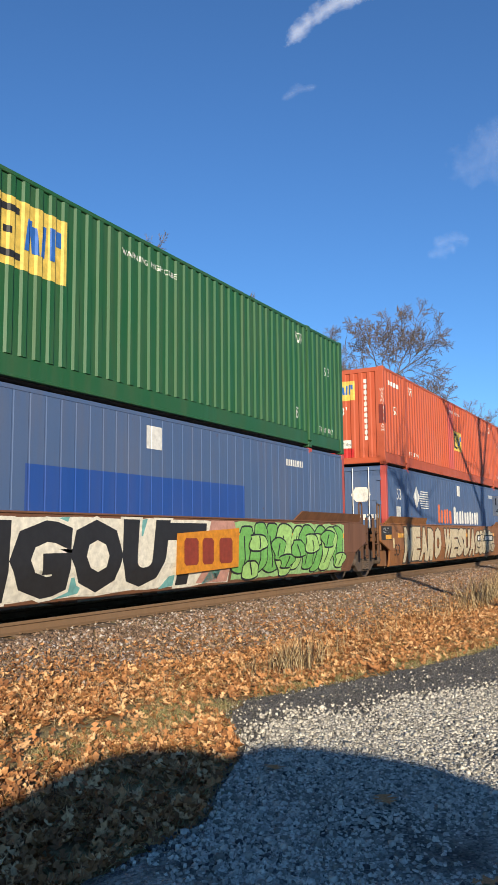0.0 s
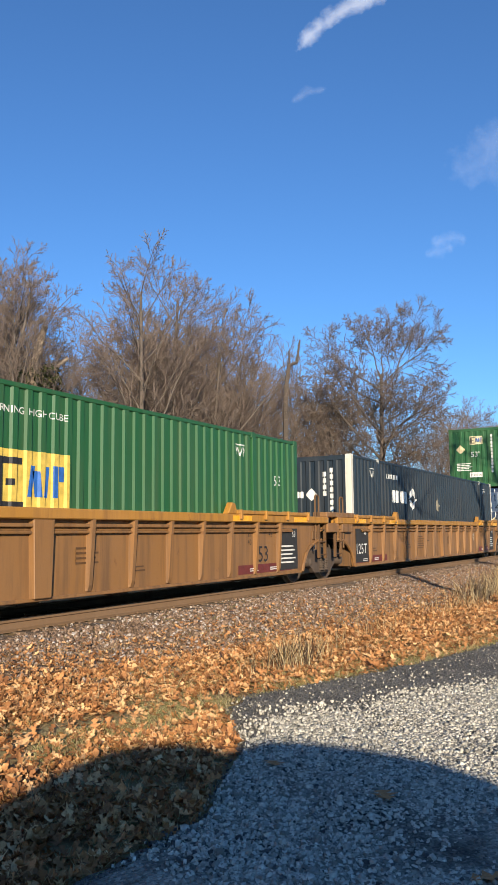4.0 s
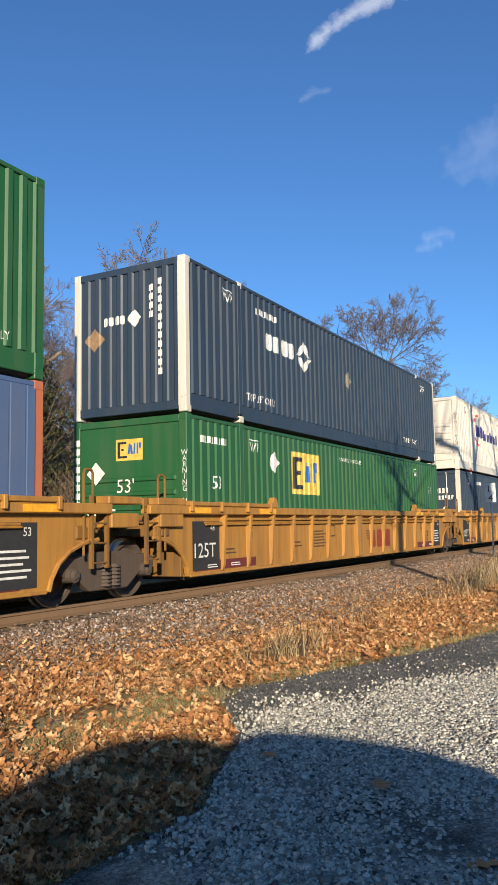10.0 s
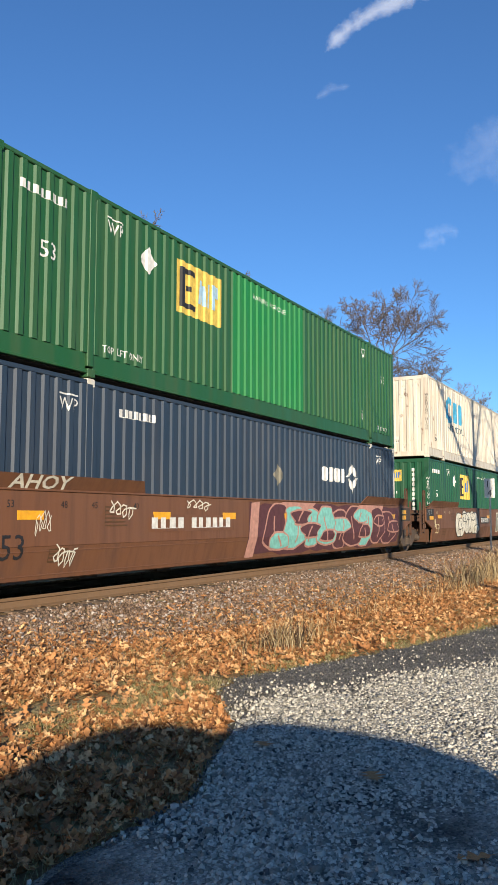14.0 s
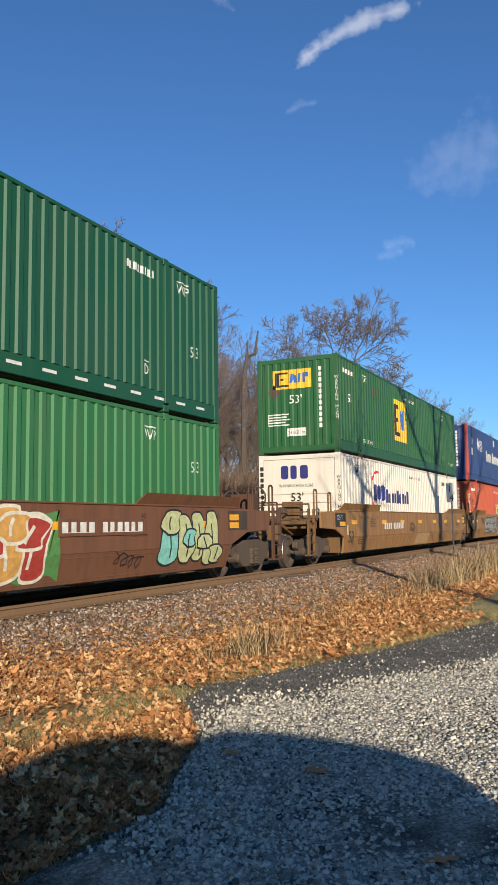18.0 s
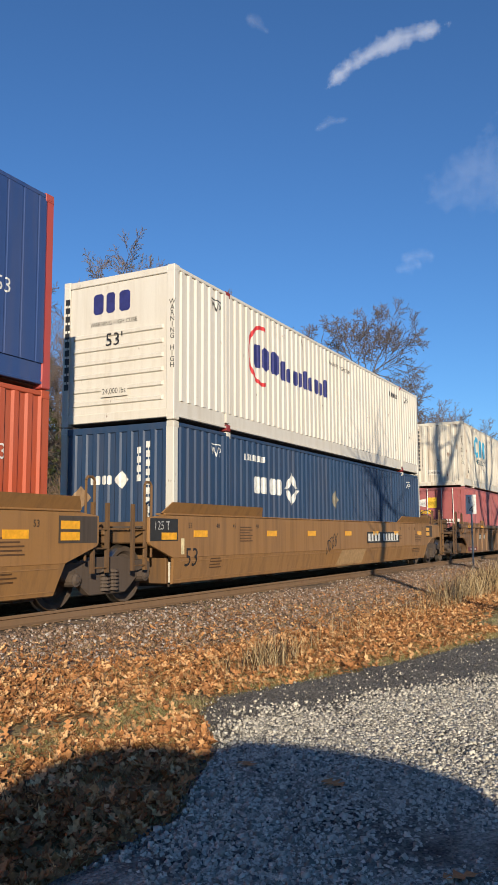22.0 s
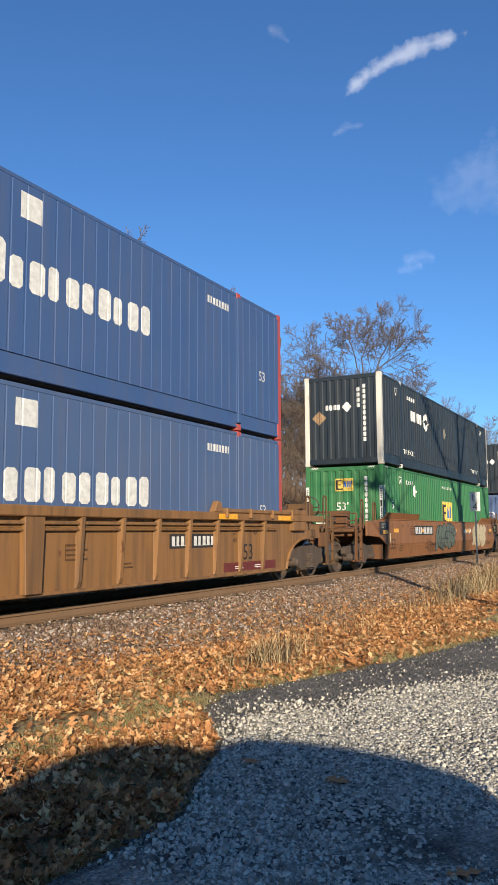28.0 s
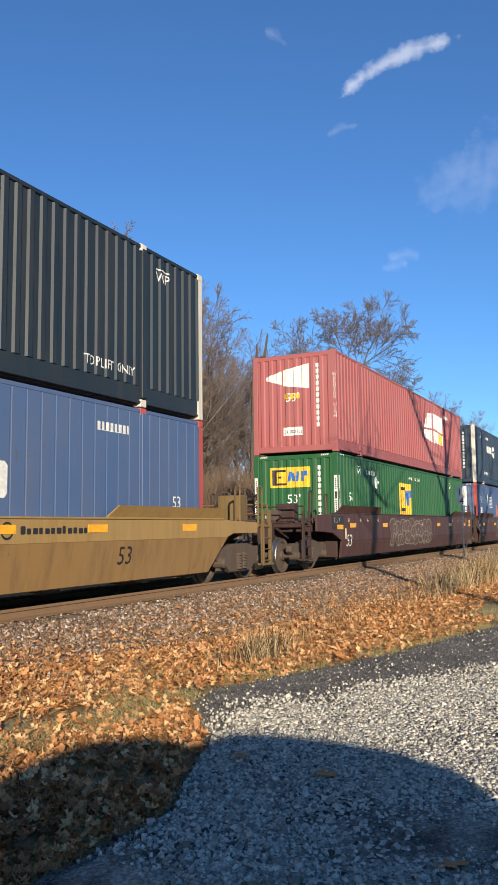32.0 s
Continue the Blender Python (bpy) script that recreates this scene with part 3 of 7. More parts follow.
def on_sheet(bm, style, lift=0.004):
    """Lay flat shapes (y = 0) on the corrugated sheet."""
    lo, hi = min(v.co.x for v in bm.verts), max(v.co.x for v in bm.verts)
    if style:
        for x in breaks(style, lo, hi)[1:-1]:
            bmesh.ops.bisect_plane(bm, geom=bm.verts[:] + bm.edges[:] + bm.faces[:], plane_co=(x, 0, 0), plane_no=(1, 0, 0))
    for v in bm.verts:
        v.co.y = (depth(style, v.co.x) if style else 0.0) - lift
    return bm


def shapes(*outlines):
    bm = bmesh.new()
    for o in outlines:
        f = bm.faces.new([bm.verts.new((x, 0, z)) for x, z in o])
        f.normal_update()
        if f.normal.y > 0:
            f.normal_flip()
    bmesh.ops.remove_doubles(bm, verts=bm.verts[:], dist=0.0002)
    return bm


def rect(x0, x1, z0, z1, lean=0.0):
    return [(x0, z0), (x1, z0), (x1 + lean, z1), (x0 + lean, z1)]


def ring(cx, cz, r, w, a0=0.0, a1=360.0, n=28):
    out = []
    for k in range(n):
        a, b = radians(a0 + (a1 - a0) * k / n), radians(a0 + (a1 - a0) * (k + 1) / n)
        out.append([(cx + math.cos(t) * q, cz + math.sin(t) * q) for t, q in ((a, r), (b, r), (b, r - w), (a, r - w))])
    return out


def words(text, size, width=None, upright=False, fat=0.0):
    """Lettering in the built-in font as flat shapes in x and z, its lower left corner at 0."""
    cu = bpy.data.curves.new("lettering", "FONT")
    cu.body, cu.size, cu.resolution_u, cu.offset = text, size * 1.38, 2, fat
    if upright:
        cu.body, cu.space_line, cu.align_x = "\n".join(text), 0.78, "CENTER"
    ob = bpy.data.objects.new("lettering", cu)
    me = bpy.data.meshes.new_from_object(ob)
    bm = bmesh.new()
    bm.from_mesh(me)
    bpy.data.objects.remove(ob)
    bpy.data.meshes.remove(me)
    bpy.data.curves.remove(cu)
    lo = Vector((min(v.co.x for v in bm.verts), min(v.co.y for v in bm.verts)))
    k = width / (max(v.co.x for v in bm.verts) - lo.x) if width else 1.0
    for v in bm.verts:
        v.co = ((v.co.x - lo.x) * k, 0, v.co.y - lo.y)
    for f in bm.faces:
        f.normal_update()
        if f.normal.y > 0:
            f.normal_flip()
    bmesh.ops.remove_doubles(bm, verts=bm.verts[:], dist=0.0002)
    return bm


def overlined(text, size):
    """Lettering with a bar above it."""
    bm = words(text, size)
    wide = max(v.co.x for v in bm.verts)
    v = [bm.verts.new((x, 0, z)) for x, z in rect(0, wide, size * 1.14, size * 1.26)]
    bm.faces.new(v)
    return bm


def moved(bm, x, z):
    for v in bm.verts:
        v.co.x += x
        v.co.z += z
    return bm


def bars(x0, x1, z0, z1, n, gap=0.34):
    """Writing that cannot be read: a row of plain bars on a hairline."""
    p, t = (x1 - x0) / n, (z1 - z0) * 0.05
    out = []
    for k in range(n):
        a, b = x0 + k * p, x0 + (k + 1 - gap * (1.0, 1.3, 0.9)[k % 3]) * p
        out += [rect(a, b, z0, z0 + t), rect(a, b, z0 + t, z1)]
        if k + 1 < n:
            out.append(rect(b, x0 + (k + 1) * p, z0, z0 + t))
    return out


def stems(x0, x1, z0, z1, n, weight=0.3, tall=None):
    """A brand word as a row of plain solid blocks, one for each letter's room."""
    out, p = [], (x1 - x0) / n
    for k in range(n):
        top = z1 if not tall or k % tall == 0 else z0 + (z1 - z0) * (0.80, 0.72, 0.76)[k % 3]
        a, b = x0 + k * p, x0 + (k + (0.78, 0.66, 0.82, 0.58)[k % 4]) * p
        c = min(0.22 * (b - a), 0.12 * (top - z0))
        out.append([(a + c, z0), (b - c, z0), (b, z0 + c), (b, top - c), (b - c, top), (a + c, top), (a, top - c), (a, z0 + c)])
    return out


def text_lines(x, z, widths, pitch, h):
    """Small writing: plain bars below each other, joined by a hairline at their left."""
    t, out = 0.012, []
    for k, w in enumerate(widths):
        a = z + k * pitch
        out += [rect(x, x + t, a, a + h), rect(x + t, x + w, a, a + h)]
        if k + 1 < len(widths):
            out.append(rect(x, x + t, a + h, a + pitch))
    return out


def upright_bars(n, w=0.11, h=0.12, pitch=0.17):
    """A number that runs down: plain blocks on a hairline."""
    t, m, out = 0.008, w / 2, []
    for k in range(n):
        z1, z0 = -k * pitch, -k * pitch - h
        out += [rect(0, m - t, z0, z1), rect(m - t, m + t, z0, z1), rect(m + t, w, z0, z1)]
        if k + 1 < n:
            out.append(rect(m - t, m + t, z0 - pitch + h, z0))
    return out


def diamond(cx, cz, r, k=1.0):
    return [(cx - r * k, cz), (cx, cz - r), (cx + r * k, cz), (cx, cz + r)]


def decal(parent, name, key, make, material, style, x=0.0, z=0.0, label="", lift=0.004, end=False):
    """A marking laid on the near side, or on the front end, of a container."""
    me = cached((key, material.name, style, round(x, 3), round(z, 3), lift), lambda: to_mesh(name, on_sheet(moved(make(), x, z), style, lift), material))
    m = pose(-LONG / 2, WIDE / 2, 0, rz=-90) if end else pose(-LONG / 2, -WIDE / 2, 0)
    return link_mesh(name, me, parent, label, m)


def mark_square(c, style, back, x, z, w, h, dark, blue, end=False, lift=0.004):
    """A square two-colour haulier's mark: tall dark blocks and blue ones on a coloured field."""
    put = lambda name, key, mat, up, *o: decal(c, name, (key, w, h), lambda: shapes(*[rect(a * w, b * w, p * h, q * h, k * w) for a, b, p, q, k in o]), mat, style, x, z, lift=lift + up, end=end)
    put("logo_field", "field", back, 0.0, (0, 1, 0, 1, 0))
    put("logo_mark", "dark", dark, 0.004, (0.07, 0.17, 0.12, 0.88, 0), (0.17, 0.40, 0.78, 0.88, 0), (0.17, 0.42, 0.12, 0.22, 0), (0.21, 0.30, 0.46, 0.56, 0))
    put("logo_mark", "blue", blue, 0.004, (0.45, 0.52, 0.3, 0.78, 0.04), (0.56, 0.64, 0.3, 0.7, -0.03), (0.66, 0.72, 0.3, 0.78, 0.02), (0.78, 0.84, 0.3, 0.8, 0), (0.86, 0.94, 0.56, 0.8, 0))


def mark_emp(c, style, s):
    x, z = s.get("mark_at", (4.30, 1.55))
    w, h = s.get("mark_size", (1.52, 0.96))
    mark_square(c, style, s.get("field", INK_YELLOW), x, z, w, h, INK_BLACK, s.get("blue", INK_BLUE))
    decal(c, "caution_lettering", "whc", lambda: words("WARNING HIGH CUBE", 0.10, 1.55), INK_WHITE, style, 7.1, 2.46)
    for a in s.get("placards", (3.45,)):
        decal(c, "hazard_placard", "plac", lambda: shapes(diamond(0, 0, 0.24)), s.get("placard", INK_WHITE), style, a, 2.2, "diamond placard holder")


def mark_umax(c, style, s):
    shift = LONG - 8.6 if s.get("rev") else 0.0
    z = s.get("logo_z", 1.72)
    petals = [[(a * 0.42, b * 0.42), (a * 0.2, b * 0.2), (p * 0.2, q * 0.2), (p * 0.42, q * 0.42)] for a, b, p, q in ((0, 1, 0.85, 0.1), (1, 0, 0.1, -0.85), (0, -1, -0.85, -0.1), (-1, 0, -0.1, 0.85))]
    decal(c, "logo_word", "umaxw", lambda: shapes(*stems(0, 1.55, 0, 0.36, 4, 0.26)), INK_WHITE, style, 3.15 + shift, z)
    decal(c, "logo_mark", "umaxd", lambda: shapes(*petals), INK_WHITE, style, 5.12 + shift, z + 0.16)
    decal(c, "hazard_placard", "placu", lambda: shapes(diamond(0, 0, 0.24)), plain("dull_placard", (0.22, 0.2, 0.15)), style, 7.9 if not s.get("rev") else 8.3, 1.75, "diamond placard holder")
    decal(c, "lift_lettering", "tlo", lambda: words("TOP LIFT ONLY", 0.16, 1.3), INK_WHITE, style, 2.3, 0.50)


def mark_pacer(c, style, s):
    decal(c, "logo_mark", "pacd", lambda: shapes(diamond(0.36, 0.30, 0.36, 0.9)), INK_WHITE, style, 2.48, 1.76)
    decal(c, "logo_mark", "pacs", lambda: shapes(*[rect(0.62 + 0.05 * abs(4 - k), 1.62, 0.075 * k, 0.034 + 0.075 * k, 0.02) for k in range(8)]), INK_WHITE, style, 2.48, 1.72)
    if not s.get("erased"):
        decal(c, "logo_word", "pacw", lambda: shapes(*stems(0, 1.78, 0, 0.64, 5, 0.30, 5)), s.get("first", INK_ORANGE), style, 5.2, 1.27)
        decal(c, "logo_word", "pact", lambda: shapes(*stems(0, 3.82, 0, 0.62, 10, 0.28, 10)), INK_WHITE, style, 7.22, 1.27)
    else:
        decal(c, "repair_patch", "bluefix", lambda: shapes(rect(0, 5.9, 0, 0.95)), BLUE_PATCH, style, 5.1, 0.9, "bright blue repainted patch")
    decal(c, "label_patch", "patch", lambda: shapes(rect(0, 0.44, 0, 0.38)), INK_WHITE, style, 7.78, 2.3)
    decal(c, "label_patch", "patch2", lambda: shapes(rect(0, 0.40, 0, 0.36)), INK_WHITE, style, 0.86, 1.36)


def mark_stg(c, style, s):
    decal(c, "logo_arc", "stga", lambda: shapes(*ring(0.68, 0.66, 0.68, 0.085, 75, 285)), INK_RED, style, 2.93, 1.2)
    decal(c, "logo_word", "stgw", lambda: shapes(*stems(0, 1.36, 0, 0.52, 3, 0.30)), INK_NAVY, style, 3.18, 1.56)
    decal(c, "logo_word", "stgl", lambda: shapes(*stems(0, 2.95, 0, 0.46, 9, 0.34, 4)), INK_NAVY, style, 4.6, 1.50)
    decal(c, "caution_lettering", "whck", lambda: words("WARNING HIGH CUBE", 0.10, 1.6), INK_BLACK, style, 7.6, 2.45)


def mark_hub(c, style, s):
    decal(c, "logo_field", "hubf", lambda: shapes([(0, 1.0), (0, 0.36), (0.62, 0), (1.24, 0.36), (1.24, 1.0), (0.62, 1.38)]), INK_WHITE, style, 6.56, 0.74)
    decal(c, "logo_mark", "hubm", lambda: shapes(rect(0.3, 0.52, 0.34, 1.06), rect(0.72, 0.94, 0.34, 1.06), rect(0.52, 0.72, 0.6, 0.8)), INK_RED, style, 6.56, 0.74, lift=0.008)
    decal(c, "logo_word", "hubw", lambda: shapes(*stems(0, 0.75, 0.42, 0.76, 3, 0.32), *stems(0, 1.25, -0.06, 0.3, 5, 0.32)), INK_WHITE, style, 8.2, 1.02)
    decal(c, "caution_lettering", "whc", lambda: words("WARNING HIGH CUBE", 0.10, 1.55), INK_WHITE, style, 7.1, 2.46)
    decal(c, "reflective_strip", "hubstrip", lambda: shapes(*[rect(k * 0.75, k * 0.75 + 0.32, 0, 0.05) for k in range(21)]), INK_WHITE, None, 0.25, 0.2, lift=-0.012)


def mark_csx(c, style, s):
    decal(c, "logo_word", "csxw", lambda: shapes(*ring(0.5, 0.42, 0.5, 0.24, 50, 310), *stems(1.0, 2.6, 0.0, 0.80, 2, 0.42)), INK_CYAN, style, 2.46, 1.55)
    decal(c, "logo_lettering", "csxi", lambda: words("INTERMODAL", 0.24, 2.4), plain("dark_teal_letters", (0.02, 0.08, 0.12)), style, 2.64, 1.18)


def mark_red(c, style, s):
    decal(c, "logo_flag", "redf", lambda: shapes([(0, 0.1), (1.3, 0.0), (1.3, 1.18), (0.55, 1.1), (0, 0.6)], [(1.36, 0), (2.95, 0), (2.95, 1.16), (1.36, 1.2)]), INK_WHITE, style, 9.65, 1.22)
    decal(c, "logo_band", "redb", lambda: shapes([(0, 0.42), (1.5, 0.5), (2.95, 0.42), (2.95, 0.48), (1.5, 0.57), (0, 0.48)]), RED, style, 9.65, 1.22, lift=0.012)
    decal(c, "logo_flag", "redy", lambda: shapes(rect(0, 1.1 if s.get("rev") else 0.6, 0, 1.1 if s.get("rev") else 0.42)), INK_YELLOW if s.get("rev") else INK_GOLD, style, 11.45 if s.get("rev") else 11.9, 1.24, lift=0.008)


def mark_none(c, style, s):
    pass


MARKS = {"emp": mark_emp, "umax": mark_umax, "pacer": mark_pacer, "stg": mark_stg, "hub": mark_hub, "csx": mark_csx, "red": mark_red, "": mark_none}


def end_panel(kind):
    """The end of a container, outer face at y = 0, x across; ribs pressed across it or down it."""
    if kind == "corr":
        return sheet("corr", 0.16, WIDE - 0.16, 0.22, HIGH - 0.14)
    line = [(0.22, 0.09), (0.22, 0.03)]
    for k in range(6):
        z = 0.42 + k * 0.265
        line += [(z - 0.05, 0.03), (z - 0.03, -0.003), (z + 0.03, -0.003), (z + 0.05, 0.03)]
    line += [(HIGH - 0.14, 0.03), (HIGH - 0.14, 0.09)]
    bm = bmesh.new()
    cols = [[bm.verts.new((x, y if 0.25 < x < WIDE - 0.25 or y > 0.03 else 0.03, z)) for z, y in line] for x in (0.16, 0.24, 0.27, WIDE - 0.27, WIDE - 0.24, WIDE - 0.16)]
    for p, q in zip(cols, cols[1:]):
        for k in range(len(line) - 1):
            bm.faces.new((p[k], q[k], q[k + 1], p[k + 1]))
    return bm


def roof_sheet():
    bm = sheet("roof", 0.05, LONG - 0.05, 0.05, WIDE - 0.05, 0.05)
    for v in bm.verts:
        v.co = (v.co.x, v.co.z, HIGH - 0.018 - v.co.y)
    bmesh.ops.recalc_face_normals(bm, faces=bm.faces[:])
    return bm


def add_doors(c, color):
    half = WIDE / 2 - 0.16
    for side in (-1, 1):
        leaf_box = lambda: box((-half / 2 + 0.015, half / 2 - 0.015, 0.03, 0.09, 0.2, HIGH - 0.13), *[(-half / 2 + 0.12, half / 2 - 0.12, 0.012, 0.03, z, z + 0.66) for z in (0.32, 1.1, 1.88)])
        door = link_mesh("door", cached(("door", color.name), lambda: to_mesh("door", leaf_box(), color)), c, "", pose(-LONG / 2, side * half / 2, 0, rz=-90))
        for dx in (-0.28, 0.22):
            link_mesh("locking_bar", cached("lockbar", lambda: to_mesh("locking_bar", tubes((((0, -0.03, 0.12), (0, -0.03, HIGH - 0.06)), 0.018)), GALV)), door, "galvanised locking bar", pose(dx, 0, 0))
            link_mesh("handle", cached("lockhandle", lambda: to_mesh("handle", box((-0.02, 0.3, -0.05, -0.035, 1.02, 1.06), bevel=0.006), GALV)), door, "", pose(dx, 0, 0))
        for z in (0.4, 1.1, 1.8, 2.5):
            link_mesh("hinge", cached(("hinge", color.name), lambda: to_mesh("hinge", box((-0.07, 0.07, -0.01, 0.03, -0.05, 0.05)), color)), door, "", pose(side * -(half / 2 - 0.06), 0, z))


def casting(top):
    z0, z1 = (HIGH - 0.13, HIGH) if top else (0.0, 0.13)
    bm = box((0, 0.18, -0.006, 0.16, z0, z1), bevel=0.012)
    add_box(bm, 0.045, 0.135, -0.0085, -0.006, z0 + 0.035, z1 - 0.035)
    return bm


def container(label, color, style="corr", post=None, end="corr", mark="", **s):
    """A 53-foot box. Its origin is the middle of its floor; the near side is -y, the front end -x."""
    c = thing("container", label, "container", "stacked containers")
    post, bare = post or color, s.get("rail", color)
    y0, x0 = -WIDE / 2, -LONG / 2
    both = (pose(x0, y0, 0), pose(-x0, -y0, 0, rz=180))
    ends = (pose(x0, -y0, 0, rz=-90), pose(-x0, y0, 0, rz=90))

    def put(name, key, make, mat, *places):
        me = cached((name, key, mat.name), lambda: to_mesh(name, make(), mat))
        for m in places:
            link_mesh(name, me, c, "", m)

    for a, b in BAYS:
        put("side_panel", (style, a), lambda: sheet(style, a, b, 0.36, HIGH - 0.09), color, *both)
    put("corner_post", 0, lambda: box((0, 0.15, -0.004, 0.17, 0.10, HIGH - 0.10), bevel=0.012), post, both[0], both[1], pose(x0, -y0, 0, rz=-90), pose(-x0, y0, 0, rz=90))
    put("side_post", 0, lambda: box((-0.068, 0.068, -0.010, 0.07, 0.16, HIGH - 0.08), bevel=0.008), color, *[pose(x, y0 * k, 0, rz=0 if k > 0 else 180) for x in (x0 + 2.0, -x0 - 2.0) for k in (1, -1)])
    put("top_rail", 0, lambda: box((0.15, LONG - 0.15, 0.0, 0.07, HIGH - 0.09, HIGH - 0.02), bevel=0.01), color, *both)
    put("bottom_rail", 0, lambda: box((0.15, 1.92, 0.02, 0.10, 0.06, 0.36), (2.08, LONG - 2.08, 0.02, 0.10, 0.06, 0.36), (LONG - 1.92, LONG - 0.15, 0.02, 0.10, 0.06, 0.36), (0.16, LONG - 0.16, 0.0, 0.03, 0.055, 0.10), bevel=0.008), bare, *both)
    put("header", 0, lambda: box((0.15, WIDE - 0.15, 0.0, 0.09, HIGH - 0.15, HIGH - 0.02), bevel=0.01), color, *ends)
    put("sill", 0, lambda: box((0.15, WIDE - 0.15, 0.0, 0.12, 0.05, 0.22), bevel=0.01), bare, *ends)
    if end == "door":
        add_doors(c, s.get("door_color", color))
    else:
        put("end_panel", end, lambda: end_panel(end), color, ends[0])
    put("end_panel", "corr", lambda: end_panel("corr"), color, ends[1])
    put("roof", 0, roof_sheet, color, pose(x0, y0, 0))
    put("floor", 0, lambda: box((0.1, LONG - 0.1, 0.1, WIDE - 0.1, 0.04, 0.13)), STEEL_DARK, pose(x0, y0, 0))
    for xx in (0.0, 1.94, LONG - 2.12, LONG - 0.18):
        mat = post if xx in (0.0, LONG - 0.18) else s.get("fitting", post)
        for top in (0, 1):
            put("corner_casting", top, lambda: casting(top), mat, pose(x0 + xx, y0, 0), pose(x0 + xx + 0.18, -y0, 0, rz=180))
    ink = s.get("ink", INK_WHITE)
    MARKS[mark](c, style, s)
    size = 0.34 if mark == "pacer" else 0.26
    tall = {"pacer": 1.92, "csx": 0.62}.get(mark, 1.55)
    if mark not in ("umax", "stg", "hub", "red"):
        decal(c, "size_lettering", ("n53", size), lambda: words("53", size), ink, style, 0.92, tall)
    if mark != "umax":
        decal(c, "size_lettering", "n53b", lambda: words("53", 0.22), ink, style, LONG - 1.1, 1.85 if mark == "emp" else 1.2)
    newer = mark == "emp" and s.get("stripes")
    if mark not in ("pacer", "csx", "red"):
        decal(c, "type_lettering", "wp", lambda: overlined("WP", 0.2), ink, style, 1.58 if newer else 2.35 if mark == "emp" else 1.35, 2.36)
        decal(c, "type_lettering", "wpb", lambda: overlined("WP", 0.19), ink, style, LONG - (2.75 if mark == "emp" else 1.6), 2.36)
    if mark not in ("pacer", "csx", "red", "umax"):
        decal(c, "type_lettering", "dmark", lambda: overlined("D", 0.2), ink, style, LONG - 2.75, 0.6)
    if mark == "emp" and not newer:
        for x, w in ((2.3, 1.05), (LONG - 1.5, 0.85)):
            decal(c, "lift_lettering", ("tlo", x), lambda: words("TOP LIFT ONLY", 0.12, w), ink, style, x, 0.44)
    if mark in ("emp", "umax"):
        decal(c, "number_block", "idb", lambda: shapes(*bars(0, 1.0, 0, 0.13, 8)), ink, style, 2.75 if mark == "umax" else 2.4 if newer else 0.5, 2.40)
    if mark == "umax" and style == "corr":
        decal(c, "lift_lettering", "tlor", lambda: words("TOP LIFT ONLY", 0.16, 1.35), ink, style, LONG - 3.62, 0.50)
    elif mark != "emp":
        decal(c, "number_block", "idb2", lambda: shapes(*bars(0, 0.9, 0, 0.14, 8)), ink, style, LONG - 3.3, 2.40)
    if s.get("patch"):
        a, b, mat = s["patch"]
        decal(c, "repair_patch", ("rpatch", a, b), lambda: shapes(rect(a, b, 0.37, HIGH - 0.1)), mat, style, 0, 0, "freshly repainted panel", lift=0.002)
    front_marks(c, end, mark, ink, s)
    return c


